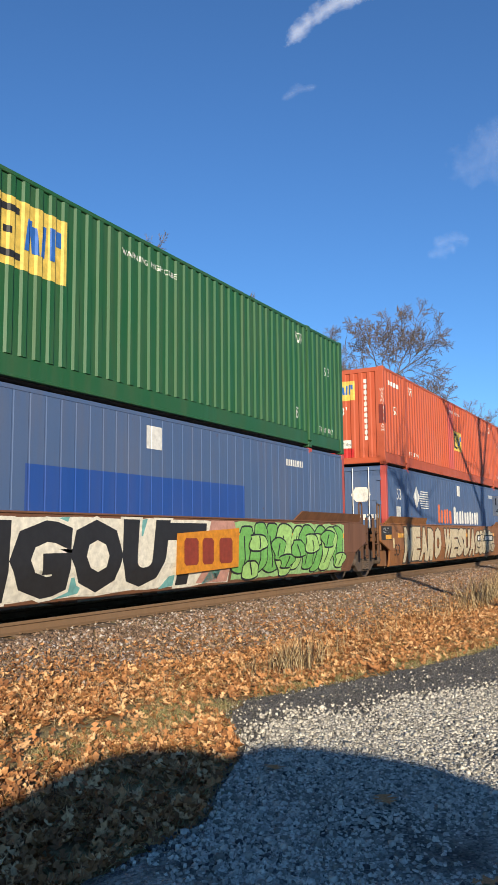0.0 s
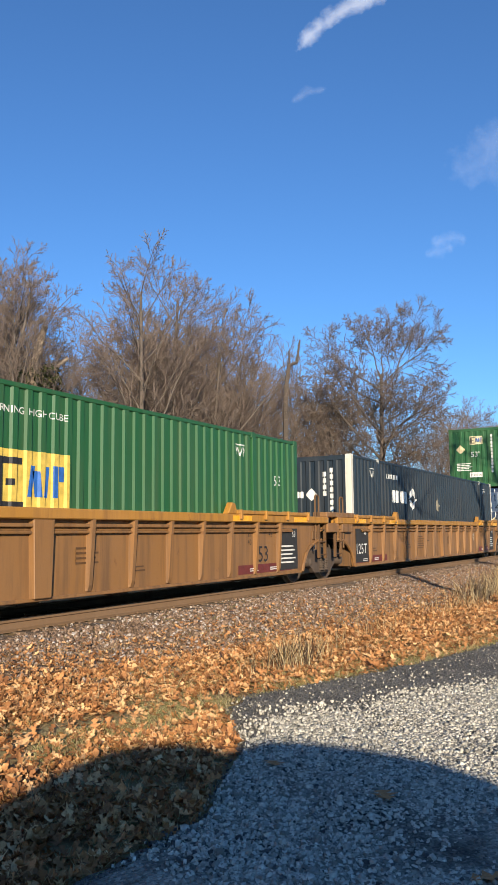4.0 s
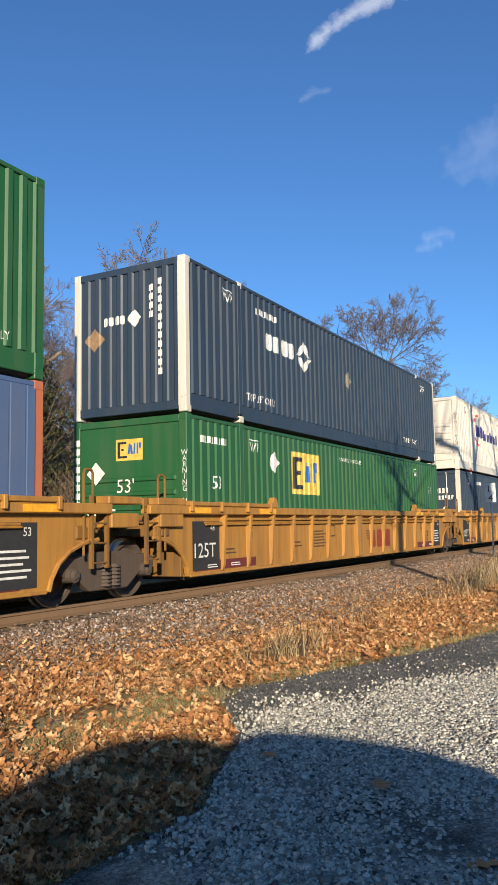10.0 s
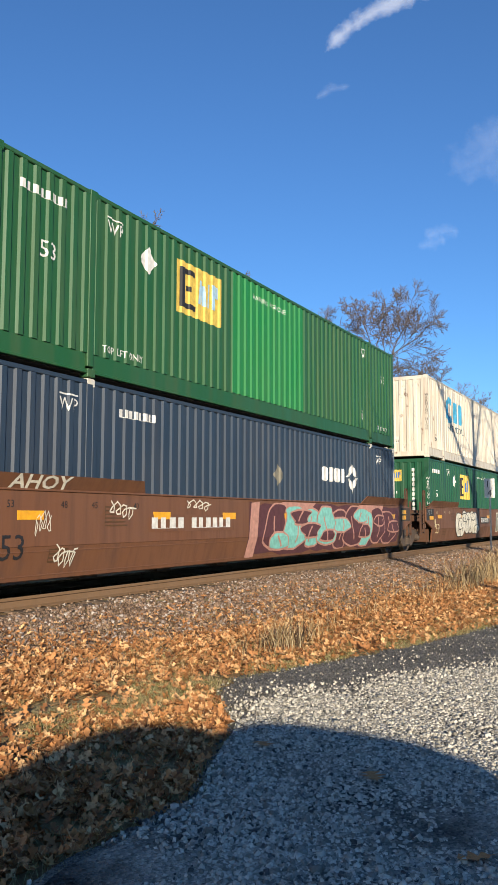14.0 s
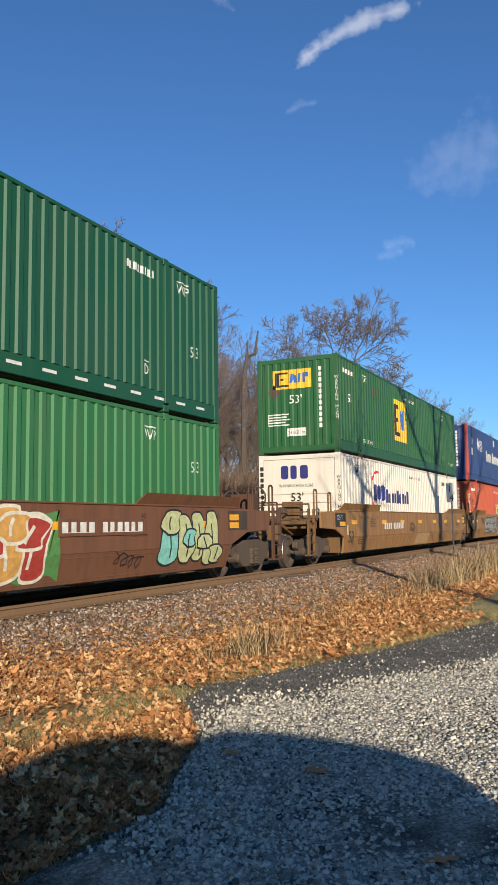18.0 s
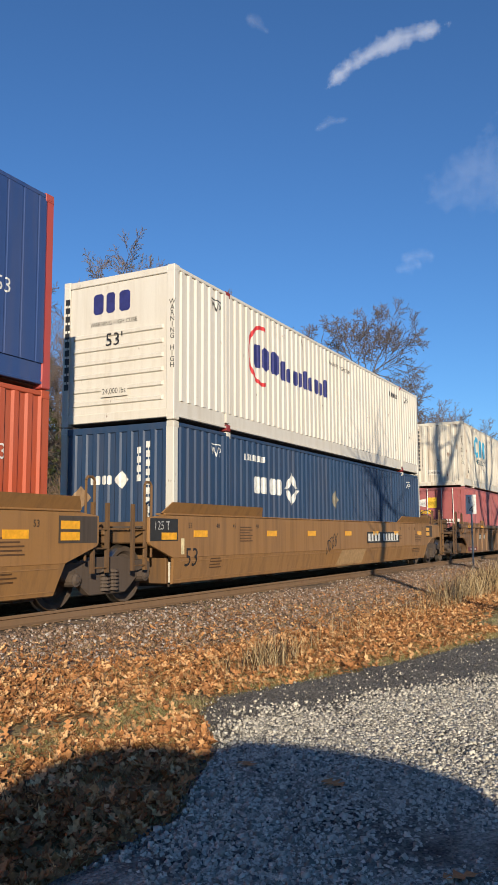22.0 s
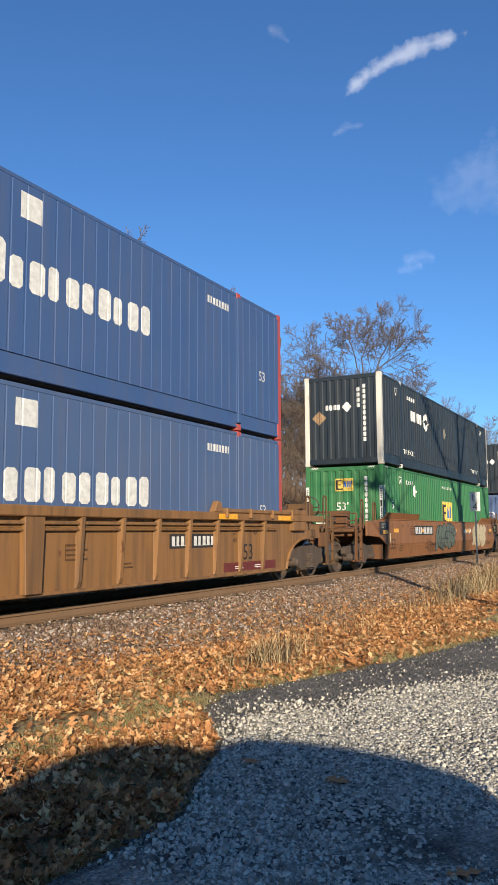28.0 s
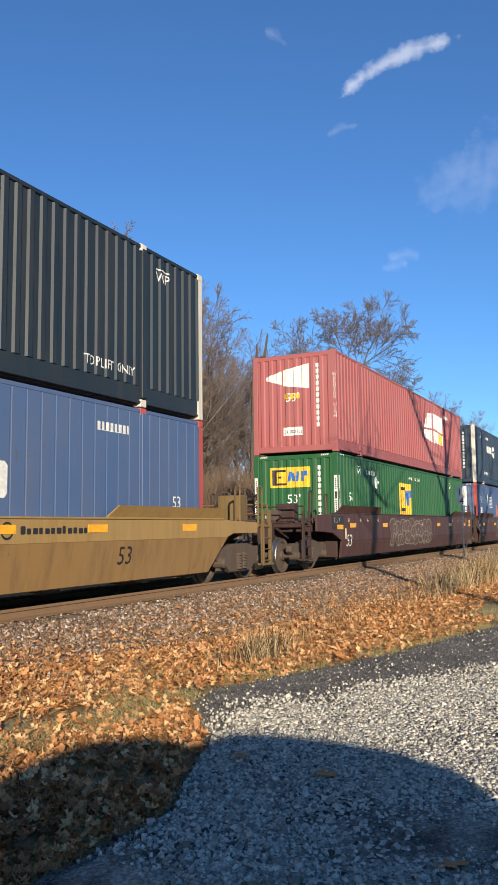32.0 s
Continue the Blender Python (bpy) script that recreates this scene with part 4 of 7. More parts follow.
def front_marks(c, end, mark, ink, s):
    """Markings on the front end or on the doors."""
    def put(name, key, make, mat, x, z, st=None, lift=-0.006, label=""):
        decal(c, name, key, make, mat, st, x, z, label, lift, True)

    if end == "door":
        put("number_block", "dbar", lambda: shapes(*bars(0, 0.75, 0, 0.16, 6)), ink, 1.62, 1.75 if mark == "umax" else 1.32)
        if mark == "umax":
            put("number_block", "dbar2", lambda: shapes(*bars(0, 0.55, 0, 0.2, 4)), ink, 1.62, 2.0)
        if mark == "red":
            put("logo_flag", "dflag", lambda: shapes([(0, 0.12), (0.5, 0.02), (0.5, 0.4), (0, 0.3)]), INK_WHITE, 0.36, 2.0)
            put("logo_flag", "dflag2", lambda: shapes(rect(0.54, 1.0, 0, 0.46)), INK_GOLD, 0.36, 1.98)
            put("logo_word", "dword", lambda: shapes(*stems(0, 0.5, 0, 0.16, 3, 0.4)), INK_GOLD, 0.62, 1.72)
        if mark == "umax":
            put("logo_word", ("dlogo", mark), lambda: shapes(*stems(0, 0.62, 0, 0.22, 4, 0.3), diamond(0.82, 0.11, 0.2)), INK_WHITE, 0.42, 1.75)
            put("hazard_placard", "dplac", lambda: shapes(diamond(0, 0, 0.26)), INK_CREAM, 2.0, 1.25, label="diamond placard holder")
        if mark == "pacer":
            for x in (0.5, 1.5):
                put("logo_mark", ("dpac", x), lambda: shapes([(0, 0.2), (0.16, 0), (0.5, 0), (0.62, 0.2), (0.5, 0.42), (0.16, 0.42)]), INK_WHITE, x, 1.85)
        if mark == "hub":
            put("logo_field", "hubd", lambda: shapes([(0, 0.42), (0, 0.14), (0.24, 0), (0.48, 0.14), (0.48, 0.42), (0.24, 0.56)]), INK_WHITE, 0.42, 1.95)
            put("size_lettering", "hub53", lambda: words("53'", 0.26), INK_WHITE, 1.8, 1.2)
            put("label_patch", "hublab", lambda: shapes(rect(0, 0.45, 0, 0.28)), INK_WHITE, 1.28, 0.78)
            put("label_patch", "hublab2", lambda: shapes(rect(0, 0.45, 0, 0.3)), INK_GOLD, 1.85, 0.78)
            put("reflective_strip", "hubref", lambda: shapes(*[rect(k * 0.3, k * 0.3 + 0.2, 0, 0.05) for k in range(7)]), INK_RED, 0.25, 0.24)
        return
    st = "corr" if end == "corr" else None
    lift = 0.004 if end == "corr" else 0.009
    if mark == "emp":
        f = s.get("end_mark", (1.0, 2.10, 0.62, 0.40))
        mark_square(c, st, s.get("field", INK_YELLOW), *f, INK_BLACK, s.get("blue", INK_BLUE), True, 0.004 if st else -0.024)
        if s.get("end_placard", True):
            put("hazard_placard", "eplac", lambda: shapes(diamond(0, 0, 0.22)), s.get("placard", INK_WHITE), 0.55, 1.88, st, lift, "diamond placard holder")
        put("number_block", "etare", lambda: shapes(*text_lines(0, 0, (0.7, 0.55, 0.72, 0.6, 0.66), 0.08, 0.036)), INK_WHITE, 0.35, 0.85, st, lift)
    if mark == "umax":
        put("logo_word", "eumx", lambda: shapes(*stems(0, 0.55, 0, 0.17, 4, 0.28)), INK_WHITE, 0.72, 1.78, st, lift)
        put("logo_mark", "eumd", lambda: shapes(diamond(0, 0, 0.17)), INK_WHITE, 1.45, 1.86, st, lift)
    if mark == "stg":
        put("logo_word", "estg", lambda: shapes(*stems(0, 0.92, 0, 0.40, 3, 0.28)), INK_NAVY, 0.72, 2.16, None, -0.024)
        put("caution_lettering", "ewhc", lambda: words("WARNING HIGH CUBE", 0.09, 1.1), INK_BLACK, 0.65, 1.92, None, -0.022)
    if mark == "red":
        put("logo_flag", "ered", lambda: shapes([(0, 0.32), (0.5, 0.16), (0.5, 0.56), (0, 0.42)], [(0.54, 0.12), (1.35, 0), (1.35, 0.72), (0.54, 0.58)]), INK_WHITE, 0.42, 1.85, st, lift)
        put("logo_word", "ered2", lambda: shapes(*stems(0, 0.5, 0, 0.16, 3, 0.4)), INK_GOLD, 1.0, 1.58, st, lift)
    if mark == "pacer":
        put("size_lettering", "e53p", lambda: words("53", 0.40), INK_WHITE, 1.0, 1.52, st, lift)
        put("label_patch", "epatch", lambda: shapes(rect(0, 0.55, 0, 0.44)), INK_WHITE, 0.95, 0.98, st, lift)
    elif mark not in ("csx", "umax"):
        put("size_lettering", "e53", lambda: words("53'", 0.26), ink, 1.05, 1.50, st, lift)
    if mark == "umax":
        put("number_block", "eidu", lambda: shapes(*upright_bars(4)), ink, 1.78, 2.45, st, lift)
        put("hazard_placard", "eplu", lambda: shapes(diamond(0, 0, 0.24)), plain("brown_placard", (0.30, 0.19, 0.10)), 0.5, 1.55, st, lift, "diamond placard holder")
    else:
        put("weight_lettering", "e24", lambda: words("24,000 lbs", 0.11, 0.54), INK_BLACK, 0.99, 0.56, st, lift + 0.004)
        put("weight_label", "e24f", lambda: shapes(rect(0, 0.62, 0, 0.24)), INK_WHITE if mark not in ("stg", "csx") else s.get("tint", WHITE), 0.95, 0.52, st, lift)
    put("number_block", "eid", lambda: shapes(*upright_bars(11)), ink, {"ridge": 0.05, "corr": 0.55 if mark == "csx" else 1.98}[end], 2.55, st, lift if st else 0.006)
    if mark == "emp" and s.get("stripes"):
        for x in (0.02, WIDE - 0.12):
            put("caution_label", ("clab", x), lambda: shapes(rect(0, 0.10, 0, 1.05)), INK_WHITE, x, 1.2, None, 0.006, "white caution strip")
            put("caution_lettering", ("cbar", x), lambda: shapes(rect(0.02, 0.08, 0.40, 0.60), *[rect(0.03, 0.07, 0.05 + k * 0.055, 0.085 + k * 0.055) for k in range(6)], *[rect(0.03, 0.07, 0.66 + k * 0.055, 0.695 + k * 0.055) for k in range(6)]), INK_BLACK, x, 1.2, None, 0.008)
        decal(c, "caution_label", ("clab", 0), lambda: shapes(rect(0, 0.10, 0, 1.05)), INK_WHITE, None, 0.03, 1.2, "white caution strip", 0.006)
        decal(c, "caution_lettering", ("cbar", 0), lambda: shapes(rect(0.02, 0.08, 0.40, 0.60), *[rect(0.03, 0.07, 0.05 + k * 0.055, 0.085 + k * 0.055) for k in range(12)]), INK_BLACK, None, 0.03, 1.2, lift=0.008)
    elif mark not in ("pacer", "umax"):
        put("caution_lettering", "eup", lambda: words("WARNING HIGH", 0.10, upright=True), ink, WIDE - 0.11, 0.95, None, 0.006)
    if s.get("scarred"):
        put("repair_patch", "scar1", lambda: shapes(rect(0.3, 1.5, 0.24, 0.5)), plain("scarlet_touch_up", (0.48, 0.02, 0.02)), 0.15, 0, st, lift, "scarlet touched-up strip")
        for x in (0.005, WIDE - 0.145):
            put("repair_patch", ("scar2", x), lambda: shapes(rect(0, 0.14, 1.2, 1.75)), plain("maroon_touch_up", (0.16, 0.025, 0.02)), x, 0, None, 0.010, "dark maroon touched-up patch")
        decal(c, "repair_patch", "scar3", lambda: shapes(rect(0.005, 0.145, 1.2, 1.75)), plain("maroon_touch_up", (0.16, 0.025, 0.02)), None, 0, 0, "dark maroon touched-up patch", 0.010)
    if s.get("stripes"):
        put("hazard_stripes", "zebra", lambda: shapes(*[rect(a + k * 0.06, a + 0.035 + k * 0.06, 0, 0.05, 0.03) for a in (0.2, WIDE - 0.5) for k in range(4)]), INK_WHITE, 0, HIGH - 0.08, None, 0.004)
        decal(c, "hazard_stripes", "zebra2", lambda: shapes(*[rect(k * 0.06, 0.035 + k * 0.06, 0, 0.045, 0.03) for k in range(5)]), INK_WHITE, None, 0.2, HIGH - 0.075)

# ---- the train: well cars ----
# heights are above the rail; x runs along the car, the well's middle is 0
def truck(parent, x, r=0.46):
    """A two-axle truck: side frames, bolster, springs, wheelsets."""
    t = link_mesh("truck", cached("bolster", lambda: to_mesh("truck", box((-0.2, 0.2, -1.0, 1.0, 0.36, 0.62), (-0.42, 0.42, -0.22, 0.22, 0.62, 0.74), bevel=0.03), TRUCK_DUST)), parent, "dusty brown cast steel rail truck", pose(x, 0, 0))
    w = 0.89
    prof = [(-1.16, 0.52), (-1.16, 0.66), (-0.98, 0.72), (-0.72, 0.70), (-0.36, 0.78), (0.36, 0.78), (0.72, 0.70), (0.98, 0.72), (1.16, 0.66), (1.16, 0.52), (0.98, 0.42), (0.80, 0.44), (0.45, 0.20), (-0.45, 0.20), (-0.80, 0.44), (-0.98, 0.42)]
    for s in (-1, 1):
        turn = 0 if s < 0 else 180
        link_mesh("side_frame", cached("sideframe", lambda: to_mesh("side_frame", prism(prof, -0.07, 0.07, 0.015), TRUCK_DUST)), t, "", pose(0, s * 1.08, 0, rz=turn))
        for sx in (-0.11, 0.11):
            link_mesh("spring", cached("spring", lambda: to_mesh("spring", coil(), TRUCK_DUST)), t, "", pose(sx, s * 1.15, 0.26))
        for sx in (-w, w):
            link_mesh("bearing", cached("bearing", lambda: to_mesh("bearing", axle_box(), TRUCK_DUST)), t, "", pose(sx, s * 1.10, r, rz=turn))
    for sx in (-w, w):
        link_mesh("wheelset", cached(("axle", r), lambda: wheelset(r)), t, "worn steel wheels on an axle", pose(sx, 0, r))
    return t


def wheelset(r):
    """An axle with its two wheels; the treads are bright from running."""
    bm = bmesh.new()
    add_tube(bm, (0, -1.02, 0), (0, 1.02, 0), 0.075, sides=12)
    for s in (-1, 1):
        other = wheel(r)
        me = bpy.data.meshes.new("half")
        other.to_mesh(me)
        other.free()
        me.transform(pose(0, s * 0.7525, 0, rz=0 if s < 0 else 180))
        bm.from_mesh(me)
        bpy.data.meshes.remove(me)
    for f in bm.faces:
        c = f.calc_center_median()
        q = math.hypot(c.x, c.z)
        f.material_index = 1 if q > r * 0.9 else 0
    me = to_mesh("wheelset", bm, TRUCK_DUST)
    me.materials.append(STEEL_BARE)
    return me


def coil():
    bm = bmesh.new()
    for k in range(6):
        add_tube(bm, (0, 0, k * 0.056), (0, 0, k * 0.056 + 0.032), 0.10, 0.10, 12)
    add_tube(bm, (0, 0, 0), (0, 0, 0.33), 0.06, 0.06, 8)
    return bm


def axle_box():
    bm = bmesh.new()
    add_tube(bm, (0, -0.14, 0), (0, 0.08, 0), 0.11, 0.12, 12)
    add_tube(bm, (0, -0.17, 0), (0, -0.14, 0), 0.05, 0.09, 12)
    return bm


def wheel(r):
    """Tread, flange, plate and hub, turned about y; the outer face is -y."""
    prof = [(0.0, -0.09), (0.11, -0.09), (0.12, -0.03), (r * 0.72, 0.0), (r * 0.82, -0.06), (r - 0.01, -0.065), (r, -0.05), (r + 0.004, 0.035), (r + 0.03, 0.045), (r + 0.03, 0.07), (r * 0.84, 0.07), (r * 0.74, 0.03), (0.12, 0.03), (0.11, 0.09), (0.0, 0.09)]
    bm, n = bmesh.new(), 28
    rows = [[bm.verts.new((q * math.cos(k * math.tau / n), y, q * math.sin(k * math.tau / n))) for q, y in prof[1:-1]] for k in range(n)]
    for k in range(n):
        for j in range(len(rows[0]) - 1):
            bm.faces.new((rows[k][j], rows[k][j + 1], rows[(k + 1) % n][j + 1], rows[(k + 1) % n][j]))
    bm.faces.new([row[0] for row in rows])
    bm.faces.new([row[-1] for row in rows][::-1])
    bmesh.ops.recalc_face_normals(bm, faces=bm.faces[:])
    return bm


def car_decal(parent, name, key, make, material, y, label="", flat=True):
    return link_mesh(name, cached((key, material.name, y), lambda: to_mesh(name, on_sheet(make(), None) if flat else make(), material)), parent, label, pose(-LONG / 2, y, 0))


def on_fold(bm, fold, crease):
    """Follow a smooth car's side: upright above the crease, leaning in below it."""
    for v in bm.verts:
        v.co.y = -0.004 + max(0.0, crease - v.co.z) * fold / (crease - 0.28)
    return bm


def ladder(car, x, y, z0, z1, mat, rungs=4):
    l = link_mesh("ladder", cached(("ladder", z0, z1, mat.name), lambda: to_mesh("ladder", box((-0.20, -0.15, -0.03, 0.03, z0, z1), (0.15, 0.20, -0.03, 0.03, z0, z1)), mat)), car, "", pose(x, y, 0))
    for k in range(rungs):
        z = z0 + 0.08 + k * (z1 - z0 - 0.2) / rungs
        link_mesh("rung", cached(("rung", mat.name), lambda: to_mesh("rung", tubes((((-0.18, 0, 0), (0.18, 0, 0)), 0.014), sides=6), mat)), l, "", pose(0, -0.02, z))
    return l


def pole(car, x, y, z0, z1, mat, r=0.022):
    """A bent grab iron that stands above the platform."""
    return link_mesh("grab_iron", cached(("grab", z0, z1, mat.name, r), lambda: to_mesh("grab_iron", tubes((((-0.1, 0, z0), (-0.1, 0, z1 - 0.05), (-0.06, 0, z1), (0.06, 0, z1), (0.1, 0, z1 - 0.05), (0.1, 0, z0)), r), sides=6), mat)), car, "", pose(x, y, 0))


def end_works(car, mat, side, coupled, ribbed):
    """Bulkhead, sill, platform and steps of one end; side -1 is the front."""
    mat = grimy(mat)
    def put(name, key, make, material, label=""):
        return link_mesh(name, cached((key, material.name, coupled), lambda: to_mesh(name, make(), material)), car, label, pose(0, 0, 0, rz=0 if side > 0 else 180))

    reach = 11.0 if coupled else 9.45
    put("bulkhead", "bulk", lambda: box((8.22, 8.30, -1.30, 1.30, 0.28, 1.36), (8.16, 8.22, -1.2, -1.1, 0.28, 1.36), (8.16, 8.22, 1.1, 1.2, 0.28, 1.36), bevel=0.01), mat)
    put("centre_sill", "csill", lambda: box((8.30, reach, -0.36, 0.36, 0.78, 1.12), (8.30, 9.0, -0.5, 0.5, 1.12, 1.22), bevel=0.02), mat)
    put("cross_bolster", "xbol", lambda: box((9.55 if coupled else 8.7, 9.85 if coupled else 8.95, -1.36, 1.36, 0.98, 1.18), bevel=0.02), mat)
    put("walkway", "walk", lambda: box(*[(8.35 + k * 0.15, 8.47 + k * 0.15, -1.3, -0.62, 1.24, 1.27) for k in range(14 if coupled else 5)], *[(8.35 + k * 0.15, 8.47 + k * 0.15, 0.62, 1.3, 1.24, 1.27) for k in range(14 if coupled else 5)]), STEEL_DARK, "dark steel grating")
    s = side
    if coupled:
        put("coupler", "coup", lambda: box((11.0, 11.45, -0.10, 0.10, 0.78, 0.98), (11.4, 11.72, -0.20, 0.12, 0.74, 1.04), bevel=0.03), STEEL_DARK)
        put("striker", "strk", lambda: box((10.82, 11.02, -0.62, 0.62, 0.70, 1.22), (10.6, 10.85, -1.35, 1.35, 1.10, 1.20), bevel=0.02), mat)
        put("brake_cylinder", "brk", lambda: tubes((((10.1, 0.55, 1.42), (10.7, 0.55, 1.42)), 0.14), (((9.9, 0.55, 1.42), (10.1, 0.55, 1.42)), 0.05), sides=12), STEEL_DARK)
        put("brake_hose", "hose", lambda: tubes((((11.0, 0.3, 0.85), (11.2, 0.32, 0.62), (11.45, 0.3, 0.55), (11.7, 0.25, 0.62)), 0.03), sides=6), BLACK_PANEL)
        for yy in (-1.40, 1.40):
            ladder(car, s * 10.65, yy, 0.32, 1.5, mat)
            pole(car, s * 10.35, yy, 1.2, 2.0, mat)
            pole(car, s * 9.3, yy, 1.2, 1.95, mat)
            link_mesh("side_step", cached(("step", mat.name), lambda: to_mesh("side_step", box((-0.25, 0.25, -0.06, 0.1, 0.30, 0.34), (-0.25, -0.21, -0.02, 0.02, 0.3, 1.2), (0.21, 0.25, -0.02, 0.02, 0.3, 1.2)), mat)), car, "", pose(s * 10.65, yy, 0))
        put("brake_wheel", "bwheel", wheel_on_post, STEEL_DARK)
        put("brake_stand", "bstand", lambda: box((10.15, 10.55, -1.0, -0.45, 1.24, 1.82), bevel=0.02), mat)
        put("tool_box", "tbox", lambda: box((10.2, 10.5, 0.5, 1.0, 1.24, 1.7), bevel=0.02), mat)
        put("end_rail", "erail", lambda: tubes((((10.75, -1.38, 1.2), (10.75, -1.38, 1.62), (10.75, 1.38, 1.62), (10.75, 1.38, 1.2)), 0.02), (((10.75, -1.38, 1.42), (10.75, 1.38, 1.42)), 0.016), sides=6), mat)
    else:
        for yy in (-1.36, 1.36):
            pole(car, s * 8.95, yy, 0.75, 2.0, mat)
            ladder(car, s * 9.2, yy, 0.55, 1.62, mat, 3)
    put("hose_run", "hrun", lambda: tubes((((8.3, -0.7, 1.1), (8.8, -0.75, 1.32), (9.3, -0.7, 1.16), (9.8 if coupled else 9.45, -0.5, 1.0)), 0.028), (((8.3, -0.95, 1.2), (8.9, -1.0, 1.42), (9.3, -0.9, 1.25)), 0.022), sides=6), mat)


def wheel_on_post():
    bm = bmesh.new()
    n = 16
    pt = lambda k: (10.9, -0.75 + 0.27 * math.cos(k * math.tau / n), 1.75 + 0.27 * math.sin(k * math.tau / n))
    for k in range(n):
        add_tube(bm, pt(k), pt(k + 1), 0.018, sides=6)
    for k in range(0, n, 4):
        add_tube(bm, (10.9, -0.75, 1.75), pt(k), 0.014, sides=6)
    add_box(bm, 10.78, 10.88, -0.82, -0.68, 1.1, 1.85)
    return bm


def side_outline(front, rear, low, top):
    """The side sill's outline: a long girder that rises over the trucks at its ends."""
    a = 10.15 if rear else 9.1
    b = 10.15 if front else 9.1
    return [(-8.16, low), (8.16, low), (8.21, 0.46), (8.33, 0.66), (8.53, 0.82), (8.78, 0.93), (a, 0.97), (a, top - 0.10), (8.5, top), (-8.5, top), (-b, top - 0.10), (-b, 0.97), (-8.78, 0.93), (-8.53, 0.82), (-8.33, 0.66), (-8.21, 0.46)]


def ribbed_car(label, mat, front, rear, marks=True, panel=BLACK_PANEL, sill=None):
    """A well car with outside posts. front, rear: whether that end has a coupler and a truck of its own."""
    car = thing("well_car", label, "railcar", "double-stack well cars")
    sill = sill or mat
    out, top = 1.46, 1.50
    for s in (-1, 1):
        turn = 0 if s < 0 else 180
        f, r = (front, rear) if s < 0 else (rear, front)

        def put(name, key, make, m, x, y, z=0.0, label=""):
            link_mesh(name, cached((name, key, m.name), lambda: to_mesh(name, make(), m)), car, label, pose(x, s * y, z, rz=turn))

        put("side_sheet", (f, r), lambda: prism(side_outline(f, r, 0.28, 1.40), -0.02, 0.02), mat, 0, 1.31)
        put("top_chord", (f, r), lambda: box((-9.4 - 0.7 * f, 9.4 + 0.7 * r, -0.10, 0.10, 1.35, top), bevel=0.015), sill, 0, out - 0.10)
        put("bottom_chord", 0, lambda: box((-8.1, 8.1, -0.04, 0.12, 0.26, 0.31), bevel=0.01), mat, 0, 1.33)
        for k in range(15):
            x = -6.965 + k * 0.995
            if k == 7:
                put("splice_post", 0, lambda: prism([(-0.16, 0.30), (0.16, 0.30), (0.2, 1.36), (-0.2, 1.36)], -0.06, 0.06, 0.01), mat, x, 1.37)
            else:
                put("post", 0, rib_post, mat, x, 1.325)
        for z, y in ((1.17, 1.385), (1.205, 1.36)):
            put("pipe", z, lambda: tubes((((-7.6, 0, z), (7.6, 0, z)), 0.019), sides=6), mat, 0, y, 0.0)
        for k in range(14):
            put("stiffener", 0, lambda: box((-0.44, 0.44, -0.05, 0.03, 1.24, 1.29), bevel=0.01), mat, -6.965 + (k + 0.5) * 0.995, 1.37)
        for e in (-1, 1):
            put("guide_rail", 0, lambda: box((-1.55, 1.55, -0.09, 0.08, top, top + 0.075), bevel=0.012), sill, e * 6.7, out - 0.06)
            for k in range(4):
                put("guide_strap", 0, lambda: box((-0.035, 0.035, -0.115, 0.06, top - 0.10, top + 0.085), bevel=0.008), sill, e * 6.7 - 1.5 + k * 1.0, out - 0.055)
            put("lock_bracket", 0, lambda: prism([(-0.18, top), (0.18, top), (0.10, top + 0.2), (-0.02, top + 0.22)], -0.05, 0.08, 0.015), sill, e * 4.95, out - 0.06)
            for k in (0, 1):
                put("reflector", 0, lambda: box((-0.36, 0.36, -0.004, 0.004, -0.05, 0.05)), REFLECTOR, e * (7.9 - k * 2.6), out + 0.002, 1.42, "amber reflective strip")
            c = f if e * -s > 0 else r
            far = 10.1 if c else 9.1
            put("corner_box", (c, e * -s > 0), lambda: box((-0.34, 0.34, -0.02, 0.3, 1.14, 1.36), (-0.42, 0.42, -0.03, 0.34, 1.50, 1.62), bevel=0.015), mat, e * (far - 0.36), 1.42)
            put("end_arch", e * -s, lambda: arch_lip(-e * s), mat, e * 8.48, 1.335)
    for k in range(9):
        link_mesh("cross_member", cached("cross", lambda: to_mesh("cross_member", box((-0.2, 0.2, -1.16, 1.16, 0.21, 0.275)), STEEL_DARK)), car, "", pose(-7.8 + k * 1.95, 0, 0))
    for e, c in ((-1, front), (1, rear)):
        end_works(car, mat, e, c, True)
    y = -1.3315
    if marks:
        zy = y - 0.002
        def text(name, key, t, size, x, z, ink=INK_BLACK, w=None, yy=zy):
            car_decal(car, name, (key, x, z), lambda: moved(words(t, size, w), x, z), ink, yy)
        pan = lambda x: car_decal(car, "stencil_panel", ("bpan", x), lambda: shapes(rect(x, x + 0.92, 0.36, 1.23)), panel, zy, "black stencil panel")
        if front:
            text("size_lettering", "c48", "48", 0.12, 0.80, 1.05)
            text("size_lettering", "c45", "45", 0.12, 1.25, 1.05)
        else:
            pan(0.10)
            text("capacity_lettering", "c125", "125T", 0.27, 0.16, 0.58, INK_WHITE, 0.72, zy - 0.004)
            text("size_lettering", "c48b", "48", 0.11, 0.70, 1.06, INK_WHITE, None, zy - 0.004)
        text("size_lettering", "c20", "20", 0.11, 2.20, 1.07)
        text("size_lettering", "c40", "40", 0.11, 2.20, 0.91)
        text("size_lettering", "c20r", "20", 0.11, 13.78, 1.07)
